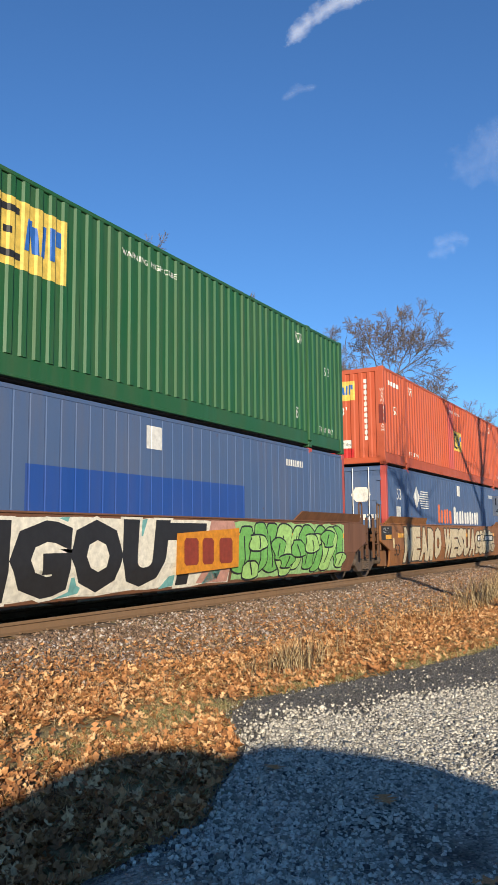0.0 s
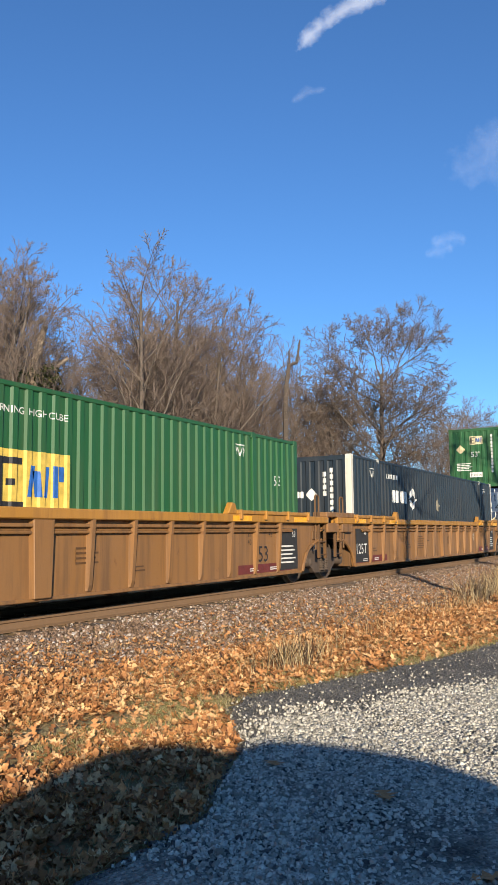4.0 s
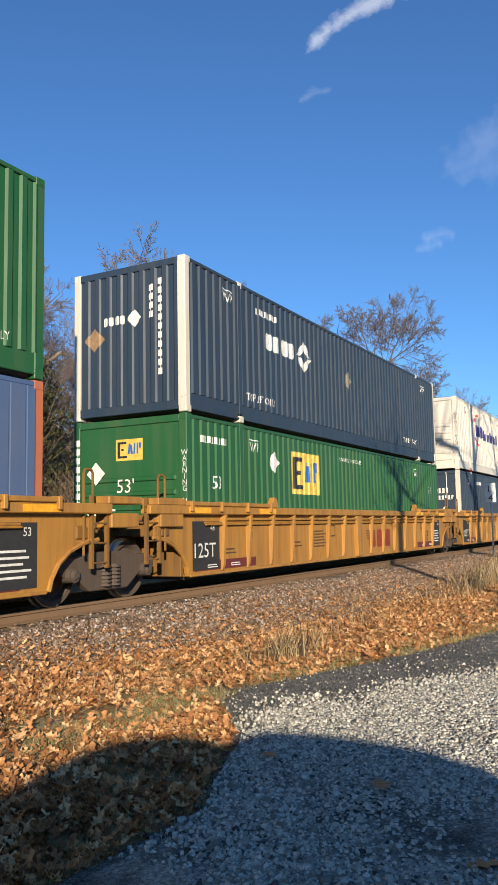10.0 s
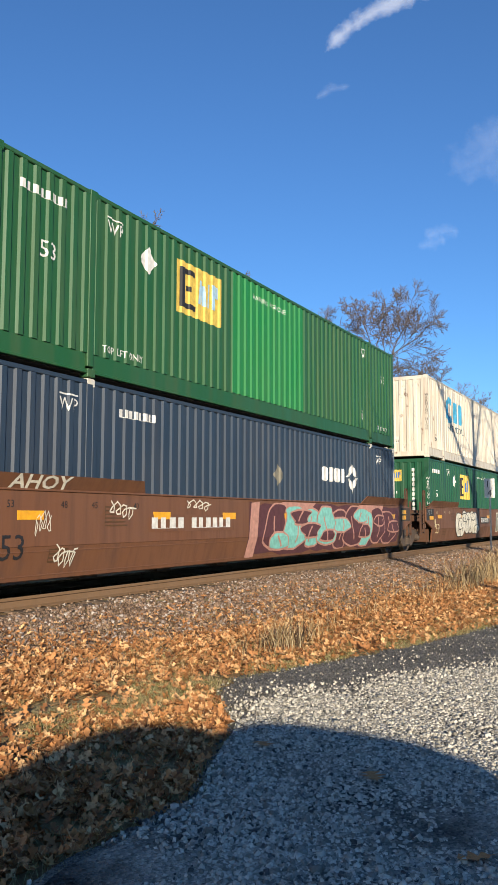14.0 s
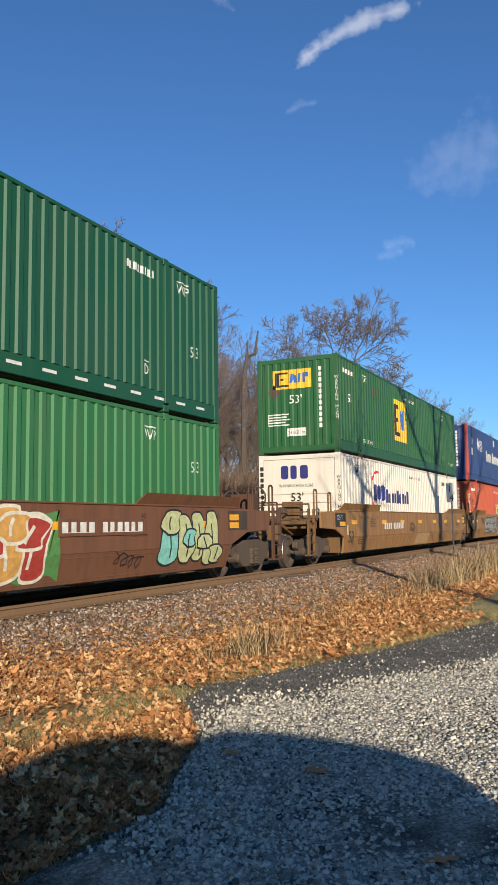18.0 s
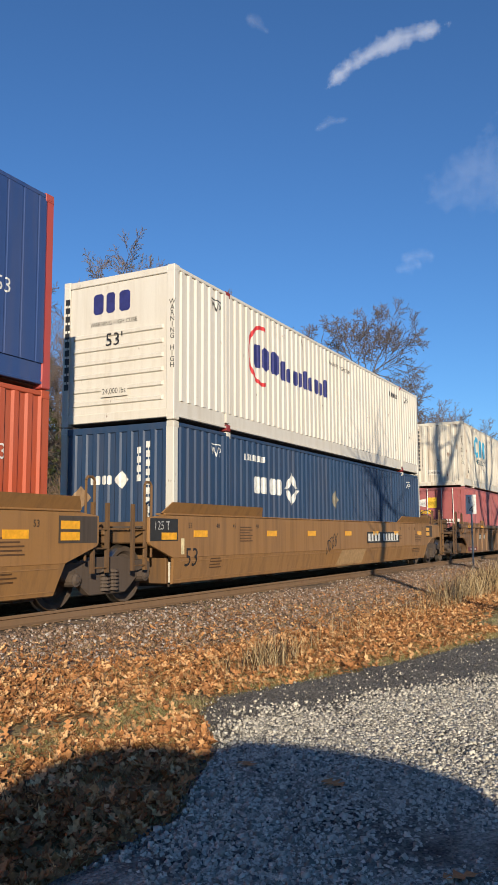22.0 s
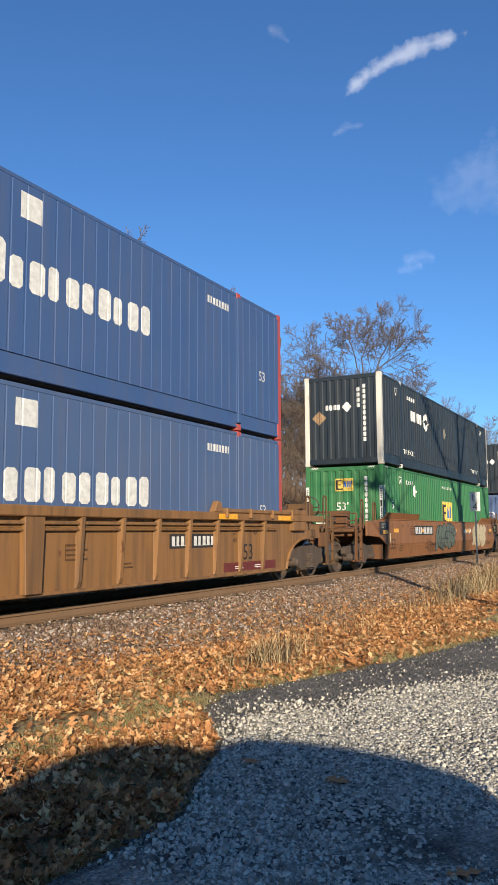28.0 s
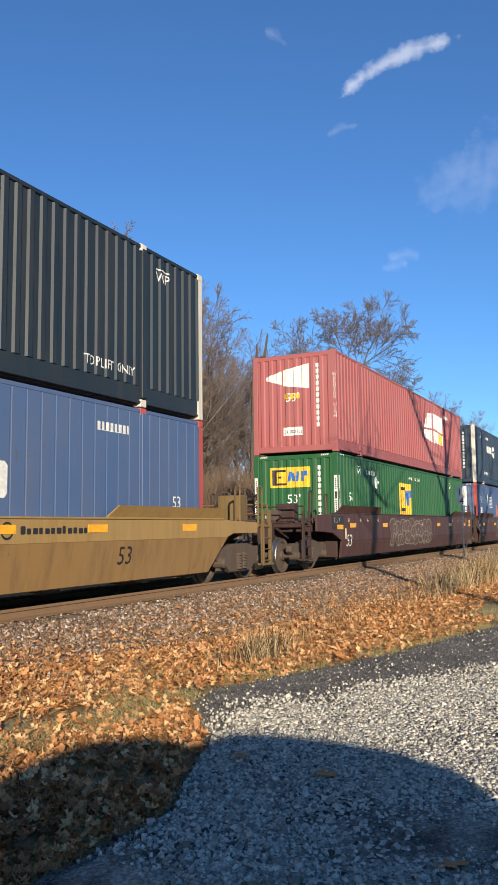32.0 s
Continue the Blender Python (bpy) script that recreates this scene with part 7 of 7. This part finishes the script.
UNITS = [
    # front x at the start, lower box, upper box, front coupled, rear coupled
    (2.65, pacer("faded blue container with a bright blue repainted patch", BLUE, erased=True), emp(GREEN_BOX), 0, 0),
    (21.90, pacer("dusky blue container with closed doors and white wordmark", BLUE, end="door"), emp("orange corrugated container with a small yellow mark", ORANGE, mark_at=(7.65, 1.1), mark_size=(1.13, 0.73), end_mark=(0.85, 1.95, 0.85, 0.58), patch=(6.9, 7.6, RED_POST), placards=(), scarred=True), 0, 1),
    (45.44, emp("green corrugated container riding low in a well car", stripes=True, mark_at=(7.2, 1.1), mark_size=(1.5, 0.88), placards=(3.72,)), None, 1, 0),
    (64.80, umax("charcoal navy container riding alone in a well car", CHARCOAL), None, 0, 0),
    (84.14, umax("navy container with closed doors and white corner posts", NAVY_BLUE, end="door", rev=True), emp("green corrugated container with a cream square mark", field=FADED, placard=INK_CREAM), 0, 1),
    (107.14, pacer("faded blue container with salmon corner posts and wordmark", BLUE, ORANGE_POST), emp("green container with a ribbed end and yellow mark", end="ridge", blue=INK_PALE), 1, 0),
    (126.89, emp("green container with a ribbed end under a navy one", end="ridge"), umax(NAVY_BOX, NAVY), 0, 0),
    (146.22, umax("dark navy container with closed doors under a white one", NAVY, end="door", rev=True), stg("white container with indigo wordmark and red arc"), 0, 1),
    (169.46, umax("grey-navy container with white corner posts", NAVY, rev=True), emp("green container with a fresh bright green panel", end="ridge", blue=INK_PALE, patch=(6.28, 9.65, GREEN_FRESH)), 1, 0),
    (189.31, emp("deep green corrugated container under a stained white one", GREEN_DEEP), container("rust-streaked white container with a blue mark", CREAM, mark="csx", ink=INK_BLACK), 0, 0),
    (208.37, emp("green corrugated container under a deep green one", GREEN_PALE, stripes=True, mark_at=(7.18, 1.1), mark_size=(1.5, 0.85), placards=(3.7,), field=FADED), container("deep green container with doors and a white hexagon mark", GREEN_DEEP, mark="hub", end="door"), 0, 1),
    (231.86, stg("white container with indigo wordmark under a green one"), emp("green corrugated container with a golden square mark", mark_at=(5.82, 0.84), mark_size=(1.75, 1.5), field=INK_GOLD, end_mark=(0.5, 1.95, 1.25, 0.58), placard=STEEL_DARK), 1, 0),
    (251.14, emp("orange corrugated container under a blue one", ORANGE, mark_at=(7.65, 1.12), mark_size=(1.22, 0.68), end_mark=(0.7, 1.8, 0.85, 0.62), patch=(6.9, 7.7, RED_POST), placards=()), pacer("deep blue container with red corner posts and wordmark", BLUE_DEEP, first=INK_WHITE), 0, 0),
    (270.56, umax("navy blue container with white posts under a white one", NAVY_BLUE), stg("cream-white container with indigo wordmark, ribbed end"), 0, 1),
    (293.98, container("faded red container with doors and a pale flag mark", RED, mark="red", end="door", rev=True), container("rust-streaked white container with a large blue mark", CREAM, mark="csx", ink=INK_BLACK), 1, 0),
    (313.46, umax("navy blue container with white posts under a green one", NAVY_BLUE), emp("green corrugated container with a yellow mark and placards", placards=(3.3, 3.55)), 0, 0),
    (332.55, pacer("faded blue container under another blue container", BLUE), pacer("clear blue container with large white wordmark", BLUE_MID), 0, 1),
    (355.97, emp("bright green corrugated container under a charcoal one", GREEN_PALE, mark_at=(7.19, 1.07), mark_size=(1.5, 0.9), stripes=True, end_placard=False), umax("charcoal navy container with white corner posts", CHARCOAL), 1, 1),
    (379.43, pacer("faded blue container under a charcoal navy one", BLUE), umax("charcoal navy container with stained white posts", CHARCOAL), 1, 1),
    (403.01, emp("green corrugated container with golden mark under a red one", mark_at=(6.0, 1.2), mark_size=(1.5, 1.1), field=INK_GOLD, end_mark=(0.5, 1.95, 1.25, 0.58), stripes=True, end_placard=False), container("faded red container with a white flag mark", RED, mark="red"), 1, 0),
    (422.40, pacer("faded blue container at the tail of the view", BLUE), umax("navy container with white posts above a blue one", NAVY), 0, 0),
]
GRAFFITI_WHITE = plain("white_spray_paint", (0.72, 0.68, 0.56), 0.7)
GRAFFITI_TAN = plain("tan_spray_paint", (0.52, 0.42, 0.26), 0.7)
GRAFFITI_GREEN = plain("leaf_green_spray_paint", (0.16, 0.42, 0.10), 0.7)
GRAFFITI_OLIVE = plain("olive_spray_paint", (0.30, 0.32, 0.10), 0.7)
GRAFFITI_AQUA = plain("aqua_spray_paint", (0.22, 0.55, 0.48), 0.7)
GRAFFITI_GREY = plain("grey_spray_paint", (0.22, 0.25, 0.20), 0.7)
GRAFFITI_PINK = plain("dusty_pink_spray_paint", (0.50, 0.26, 0.20), 0.7)


GRAFFITI_TEAL = plain("pale_teal_spray_paint", (0.16, 0.40, 0.38), 0.7)
GRAFFITI_LIME = plain("lime_spray_paint", (0.34, 0.58, 0.18), 0.7)
GRAFFITI_PLUM = plain("plum_spray_paint", (0.10, 0.035, 0.04), 0.7)
SMOKY = plain("smoky_spray_paint", (0.075, 0.058, 0.045), 0.7)
CREAM_SPRAY = plain("cream_spray_paint", (0.56, 0.47, 0.31), 0.7)
BROWN_RED = plain("brown_red_mark", (0.25, 0.04, 0.02))


def car_for(k, front, rear):
    if k == 0:
        c = smooth_car("brown smooth-sided well car covered in black, white and green graffiti", CAR_BROWN, front, rear, marks=False)
        spray_field(c, 3, 0.2, 10.2, 0.29, 1.45, GRAFFITI_WHITE)
        for x, w, z0, z1 in ((4.9, 0.9, 1.0, 1.43), (3.6, 0.8, 0.32, 0.8), (5.5, 0.7, 0.3, 0.62), (7.0, 0.6, 1.1, 1.43), (8.0, 0.7, 0.3, 0.55), (2.0, 0.9, 0.9, 1.43), (9.3, 0.6, 0.32, 0.6)):
            spray(c, "graffiti_fill", shapes([(x, z0), (x + w * 0.8, z0 + 0.06), (x + w, z1), (x + w * 0.35, z1 - 0.05)]), GRAFFITI_TEAL, 0.0035)
        for o in ([(9.1, 0.34), (10.15, 0.32), (10.2, 0.62), (9.3, 0.6)], [(9.4, 1.2), (10.4, 1.22), (10.3, 1.43), (9.5, 1.43)]):
            spray(c, "graffiti_fill", shapes(o), GRAFFITI_PINK, 0.0035)
        block_letters(c, "NGOUT", 4, 3.55, 9.25, 0.32, 1.43, INK_BLACK, GRAFFITI_WHITE, fat=0.085, edge=0.05)
        bubbles(c, 6, 10.4, 15.5, 0.30, 1.44, GRAFFITI_GREEN, INK_BLACK, 9, plain("pale_green_spray_paint", (0.30, 0.50, 0.20), 0.7), GRAFFITI_LIME)
        car_decal(c, "logo_field", "ttxf", lambda: shapes([(8.36, 0.52), (10.42, 0.58), (10.46, 1.30), (8.39, 1.20)]), plain("orange_logo_field", (0.62, 0.24, 0.015)), -1.480)
        car_decal(c, "logo_mark", "ttxm", lambda: shapes(*stems(8.6, 10.3, 0.66, 1.12, 3, 0.24)), BROWN_RED, -1.484)
    elif k == 1:
        c = smooth_car("orange-brown smooth-sided well car with tan block graffiti", CAR_ORANGE, front, rear)
        block_letters(c, "NEARO", 9, 1.0, 4.85, 0.32, 1.42, CREAM_SPRAY, SMOKY, fat=0.10, edge=0.045)
        block_letters(c, "WESUA", 10, 5.25, 9.6, 0.34, 1.40, CREAM_SPRAY, SMOKY, fat=0.09, edge=0.045)
        bubbles(c, 11, 9.7, 12.8, 0.36, 1.36, CREAM_SPRAY, SMOKY, 5)
        bubbles(c, 12, 14.3, 15.7, 0.40, 1.36, CREAM_SPRAY, SMOKY, 3)
        number_plate(c, 9.9, 0.88, 2.7, y=-1.478)
        scrawl(c, 41, 8.2, 0.40, 0.7, 0.3, INK_BLACK)
    elif k in (2, 3, 4):
        c = ribbed_car("dusty ochre well car with outside posts and a container", CAR_DUSTY, front, rear, sill=CAR_YELLOW)
        if k == 3:
            scrawl_panel(c, 12.1)
    elif k in (5, 6, 7):
        c = ribbed_car(YELLOW_LABEL, CAR_YELLOW, front, rear)
        if k == 6:
            car_decal(c, "logo_mark", "ttxr", lambda: shapes(*stems(9.0, 10.85, 0.49, 0.97, 3, 0.26)), BROWN_RED, -1.3345)
    elif k in (8, 9, 10):
        c = smooth_car("red-brown smooth-sided well car with colourful graffiti", CAR_BROWN, front, rear, ink=INK_BLACK if k != 9 else INK_CREAM)
        if k == 8:
            number_plate(c, 3.3, 0.88, 2.75, 0.28, back=CAR_BROWN)
            spray_field(c, 13, 6.6, 15.9, 0.30, 1.45, GRAFFITI_PLUM, ragged=0.12)
            for o in ([(6.6, 0.32), (6.75, 1.4), (7.1, 1.43), (6.95, 0.32)], [(8.3, 1.2), (9.6, 1.3), (9.9, 1.44), (8.1, 1.44)], [(12.6, 1.25), (14.4, 1.2), (14.6, 1.44), (12.7, 1.44)]):
                spray(c, "graffiti_fill", shapes(o), GRAFFITI_PINK, 0.0032)
            bubbles(c, 14, 7.4, 15.4, 0.36, 1.40, GRAFFITI_AQUA, GRAFFITI_PINK, 9, inner=GRAFFITI_PLUM, edge=0.045)
            sprayed_word(c, "ahoy8", "AHOY", 0.21, 1.15, 0.25, GRAFFITI_WHITE)
            scrawl(c, 51, 1.15, 0.42, 0.45, 0.35, GRAFFITI_WHITE, 4)
            scrawl(c, 52, 2.3, 1.08, 0.6, 0.28, GRAFFITI_WHITE, 4)
            scrawl(c, 53, 4.4, 1.20, 0.75, 0.22, GRAFFITI_WHITE, 4)
            scrawl(c, 54, 0.75, 0.80, 0.3, 0.4, GRAFFITI_WHITE, 4, 0.014)
        if k == 9:
            bubbles(c, 15, 3.0, 6.2, 0.40, 1.38, GRAFFITI_WHITE, INK_BLACK, 5)
            bubbles(c, 16, 10.0, 12.6, 0.40, 1.38, GRAFFITI_GREY, GRAFFITI_WHITE, 5)
            number_plate(c, 6.9, 0.86, 1.6, 0.28)
            scrawl(c, 55, 13.2, 0.6, 1.3, 0.5, GRAFFITI_WHITE, 6)
        if k == 10:
            bubbles(c, 17, 3.3, 5.3, 0.32, 1.44, GRAFFITI_OLIVE, INK_BLACK, 5)
            spray_field(c, 18, 6.3, 11.0, 0.30, 1.40, plain("emerald_spray_paint", (0.09, 0.25, 0.07), 0.7), ragged=0.16)
            bubbles(c, 18, 6.7, 10.7, 0.34, 1.42, plain("crimson_spray_paint", (0.38, 0.045, 0.03), 0.7), GRAFFITI_WHITE, 7, inner=plain("amber_spray_paint", (0.62, 0.34, 0.09), 0.7), edge=0.05)
            bubbles(c, 19, 13.75, 15.7, 0.34, 1.42, GRAFFITI_AQUA, INK_BLACK, 4, inner=plain("pale_lime_spray_paint", (0.50, 0.54, 0.28), 0.7))
            number_plate(c, 10.9, 0.98, 2.3, 0.26, y=-1.480, back=CAR_BROWN)
            sprayed_word(c, "ahoy10", "AHOY", 0.21, 1.1, 0.25, GRAFFITI_WHITE)
            scrawl(c, 56, 1.5, 0.72, 0.7, 0.3, plain("sky_blue_spray_paint", (0.05, 0.22, 0.42), 0.7), 3, 0.04)
            scrawl(c, 57, 5.7, 1.12, 0.9, 0.28, INK_GOLD, 5)
            scrawl(c, 58, 12.3, 0.42, 0.8, 0.3, INK_BLACK, 4)
    elif k in (11, 12, 13):
        c = smooth_car("tan-brown smooth-sided well car with amber reflectors", CAR_TAN, front, rear)
        pale = plain("pale_tan_primer", (0.40, 0.25, 0.115), 0.7)
        if k == 12:
            bubbles(c, 23, 3.1, 6.5, 0.44, 1.40, plain("silver_spray_paint", (0.34, 0.33, 0.30), 0.55), INK_BLACK, 6, edge=0.055)
            car_decal(c, "logo_field", "ttxb", lambda: shapes(rect(6.9, 9.35, 0.86, 1.32)), INK_BLACK, -1.4635)
            car_decal(c, "logo_mark", "ttxw", lambda: shapes(*stems(7.15, 9.15, 0.94, 1.24, 3, 0.26)), INK_WHITE, -1.467)
            scrawl(c, 59, 1.9, 0.95, 0.8, 0.35, INK_BLACK, 4, 0.014)
            scrawl(c, 60, 11.3, 0.85, 0.7, 0.5, INK_BLACK, 4, 0.014)
            spray(c, "paint_patch", shapes([(6.95, 0.36), (9.1, 0.36), (9.4, 0.74), (7.0, 0.74)]), pale, 0.002)
        else:
            if k == 11:
                number_plate(c, 3.6, 0.86, 2.5, 0.30, back=CAR_TAN)
            else:
                number_plate(c, 9.9, 0.86, 3.1, 0.32)
            scrawl(c, 61 + k, 6.8, 0.6, 0.7, 0.55, INK_BLACK, 4)
            spray(c, "paint_patch", shapes([(7.6, 0.32), (9.6, 0.32), (9.8, 0.70), (7.9, 0.70)]), pale, 0.002)
    elif k in (14, 15, 16):
        c = ribbed_car("rust-stained ochre well car with outside posts", CAR_RUST if k == 14 else CAR_DUSTY, front, rear)
    elif k == 17:
        c = smooth_car("orange-brown smooth-sided well car with grey graffiti", CAR_ORANGE, front, rear)
        number_plate(c, 2.7, 0.98, 2.35, 0.32)
        scrawl(c, 71, 4.1, 0.34, 1.2, 0.5, INK_BLACK, 5)
        bubbles(c, 25, 5.5, 8.3, 0.40, 1.42, plain("slate_green_spray_paint", (0.12, 0.15, 0.12), 0.7), INK_BLACK, 6)
        spray_field(c, 26, 9.9, 11.2, 0.98, 1.22, GRAFFITI_WHITE, ragged=0.1)
        bubbles(c, 27, 11.6, 14.1, 0.40, 1.40, CREAM_SPRAY, GRAFFITI_TAN, 6)
    elif k == 18:
        c = smooth_car("khaki yellow smooth-sided well car with a folded side", CAR_KHAKI, front, rear, marks=False, fold=0.12, crease=0.93, top=1.27, under=CAR_KHAKI_SHADED)
        for i, (x, t) in enumerate(((0.35, "53"), (1.35, "48"), (1.95, "45"), (2.8, "40"))):
            car_decal(c, "size_lettering", ("fec", i), lambda: moved(words(t, 0.11), x, 1.10), INK_BLACK, -1.4625)
        car_decal(c, "logo_mark", "fecl", lambda: shapes(*ring(10.75, 1.11, 0.12, 0.03)), INK_BLACK, -1.4625)
        car_decal(c, "logo_word", "fecw", lambda: shapes(*stems(11.0, 12.7, 1.06, 1.17, 14, 0.3, 7)), INK_BLACK, -1.4625)
        car_decal(c, "size_lettering", "fec53", lambda: on_fold(moved(words("53", 0.30), 13.25, 0.55), 0.12, 0.93), INK_BLACK, -1.4625, flat=False)
        number_plate(c, 4.4, 1.0, 1.9, 0.22, back=CAR_KHAKI, ink=INK_BLACK)
        car_decal(c, "end_reflector", "fecr", lambda: shapes(rect(-0.75, -0.25, 0.98, 1.18)), REFLECTOR, -1.463, "amber reflective plate")
    else:
        c = smooth_car("dark maroon smooth-sided well car with faint graffiti", CAR_MAROON, front, rear, ink=INK_WHITE)
        bubbles(c, 30 + k, 4.2, 9.4, 0.44, 1.36, plain("dull_brown_spray_paint", (0.12, 0.06, 0.05), 0.7), GRAFFITI_GREY, 9)
    return c


def scrawl_panel(car, x):
    """A pale tag on the sheet between two posts."""
    pts = [(x + 0.32 + 0.2 * math.sin(k * 1.9), 0.95 + 0.2 * math.cos(k * 2.6)) for k in range(16)]
    left, right = ribbon(pts, 0.018)
    bm = bmesh.new()
    rows = [(bm.verts.new((l.x, -0.0004 * k, l.y)), bm.verts.new((r.x, -0.0004 * k, r.y))) for k, (l, r) in enumerate(zip(left, right))]
    for (a, b), (c, d) in zip(rows, rows[1:]):
        bm.faces.new((a, b, d, c))
    link_mesh("graffiti_scrawl", to_mesh("graffiti_scrawl", bm, GRAFFITI_WHITE), car, "white sprayed scrawl", pose(-LONG / 2, -1.335, 0))


MOVING = []
for k, (front, low, up, fc, rc) in enumerate(UNITS):
    mid = front + LONG / 2
    car = car_for(k, fc, rc)
    if fc:
        truck(car, -9.9, 0.42)
    truck(car, 9.9 if rc else 9.70, 0.42 if rc else 0.47)
    MOVING.append((car, mid, RAIL_Z))
    MOVING.append((low, mid, LOW_Z))
    if up:
        MOVING.append((up, mid, UP_Z))

cloud(1333, 506, 1000, [(-160, -78, 18), (-107, -26, 26), (-53, 4, 34), (22, 34, 40), (82, 45, 36), (142, 62, 34)], CLOUD, (9.3, -2.2))
cloud(1531, 723, 1000, [(-42, -20, 12), (0, 0, 22), (54, 9, 12)], CLOUD_FAINT, (9.0, -2.3))
cloud(2645, 668, 1000, [(-75, -6, 30), (-10, 12, 50), (70, 8, 34)], CLOUD_FAINT, (6.6, 3.4))
cloud(2630, 700, 980, [(-70, -20, 30), (0, -10, 44), (50, 5, 30)], CLOUD_FAINT, (6.6, 3.4))
cloud(2047, 386, 1000, [(-150, -70, 60), (-50, -20, 130), (60, 20, 170), (180, 60, 190)], CLOUD_FAINT, (7.0, 2.0))
cloud(1113, 704, 1000, [(-28, 12, 16), (0, 0, 20), (28, -18, 14)], CLOUD_FAINT, (9.0, -2.2))


ROLLING = [o for car, x, z in MOVING for t in car.children if t.name.startswith("truck") for o in t.children if o.name.startswith("wheelset")]


def gone(t):
    """How far the train has come at t seconds: it slowly gains speed."""
    return 11.2868 * t + 0.02273 * t * t - 0.0000672 * t**3


def motions():
    times = [2.0 * k for k in range(17)]
    for ob, x, z in MOVING:
        walk(ob, [(t, pose(x - gone(t), TRACK_Y, z)) for t in times])
    for ob in ROLLING:
        r, x = ob.location.z, ob.location.x
        walk(ob, [(k / FPS, pose(x, 0, r, 0, -math.degrees(gone(k / FPS) / r) % 360.0, 0)) for k in range(32 * FPS + 1)])
    for ob, m, v in CLOUDS:
        walk(ob, [(t, Matrix.Translation((v[0] * t, v[1] * t, 0)) @ m) for t in (0.0, 16.0, 32.0)])

    before, after = pose(4.70, 1.72, 0.05, 0, 0, 35), pose(4.87, 1.94, 0.045, 0, 0, 70)
    walk(fallen, [(0.0, before), (14.6, before), (15.2, pose(4.78, 1.82, 0.10, 15, 10, 50)), (16.2, after), (32.0, after)])


motions()
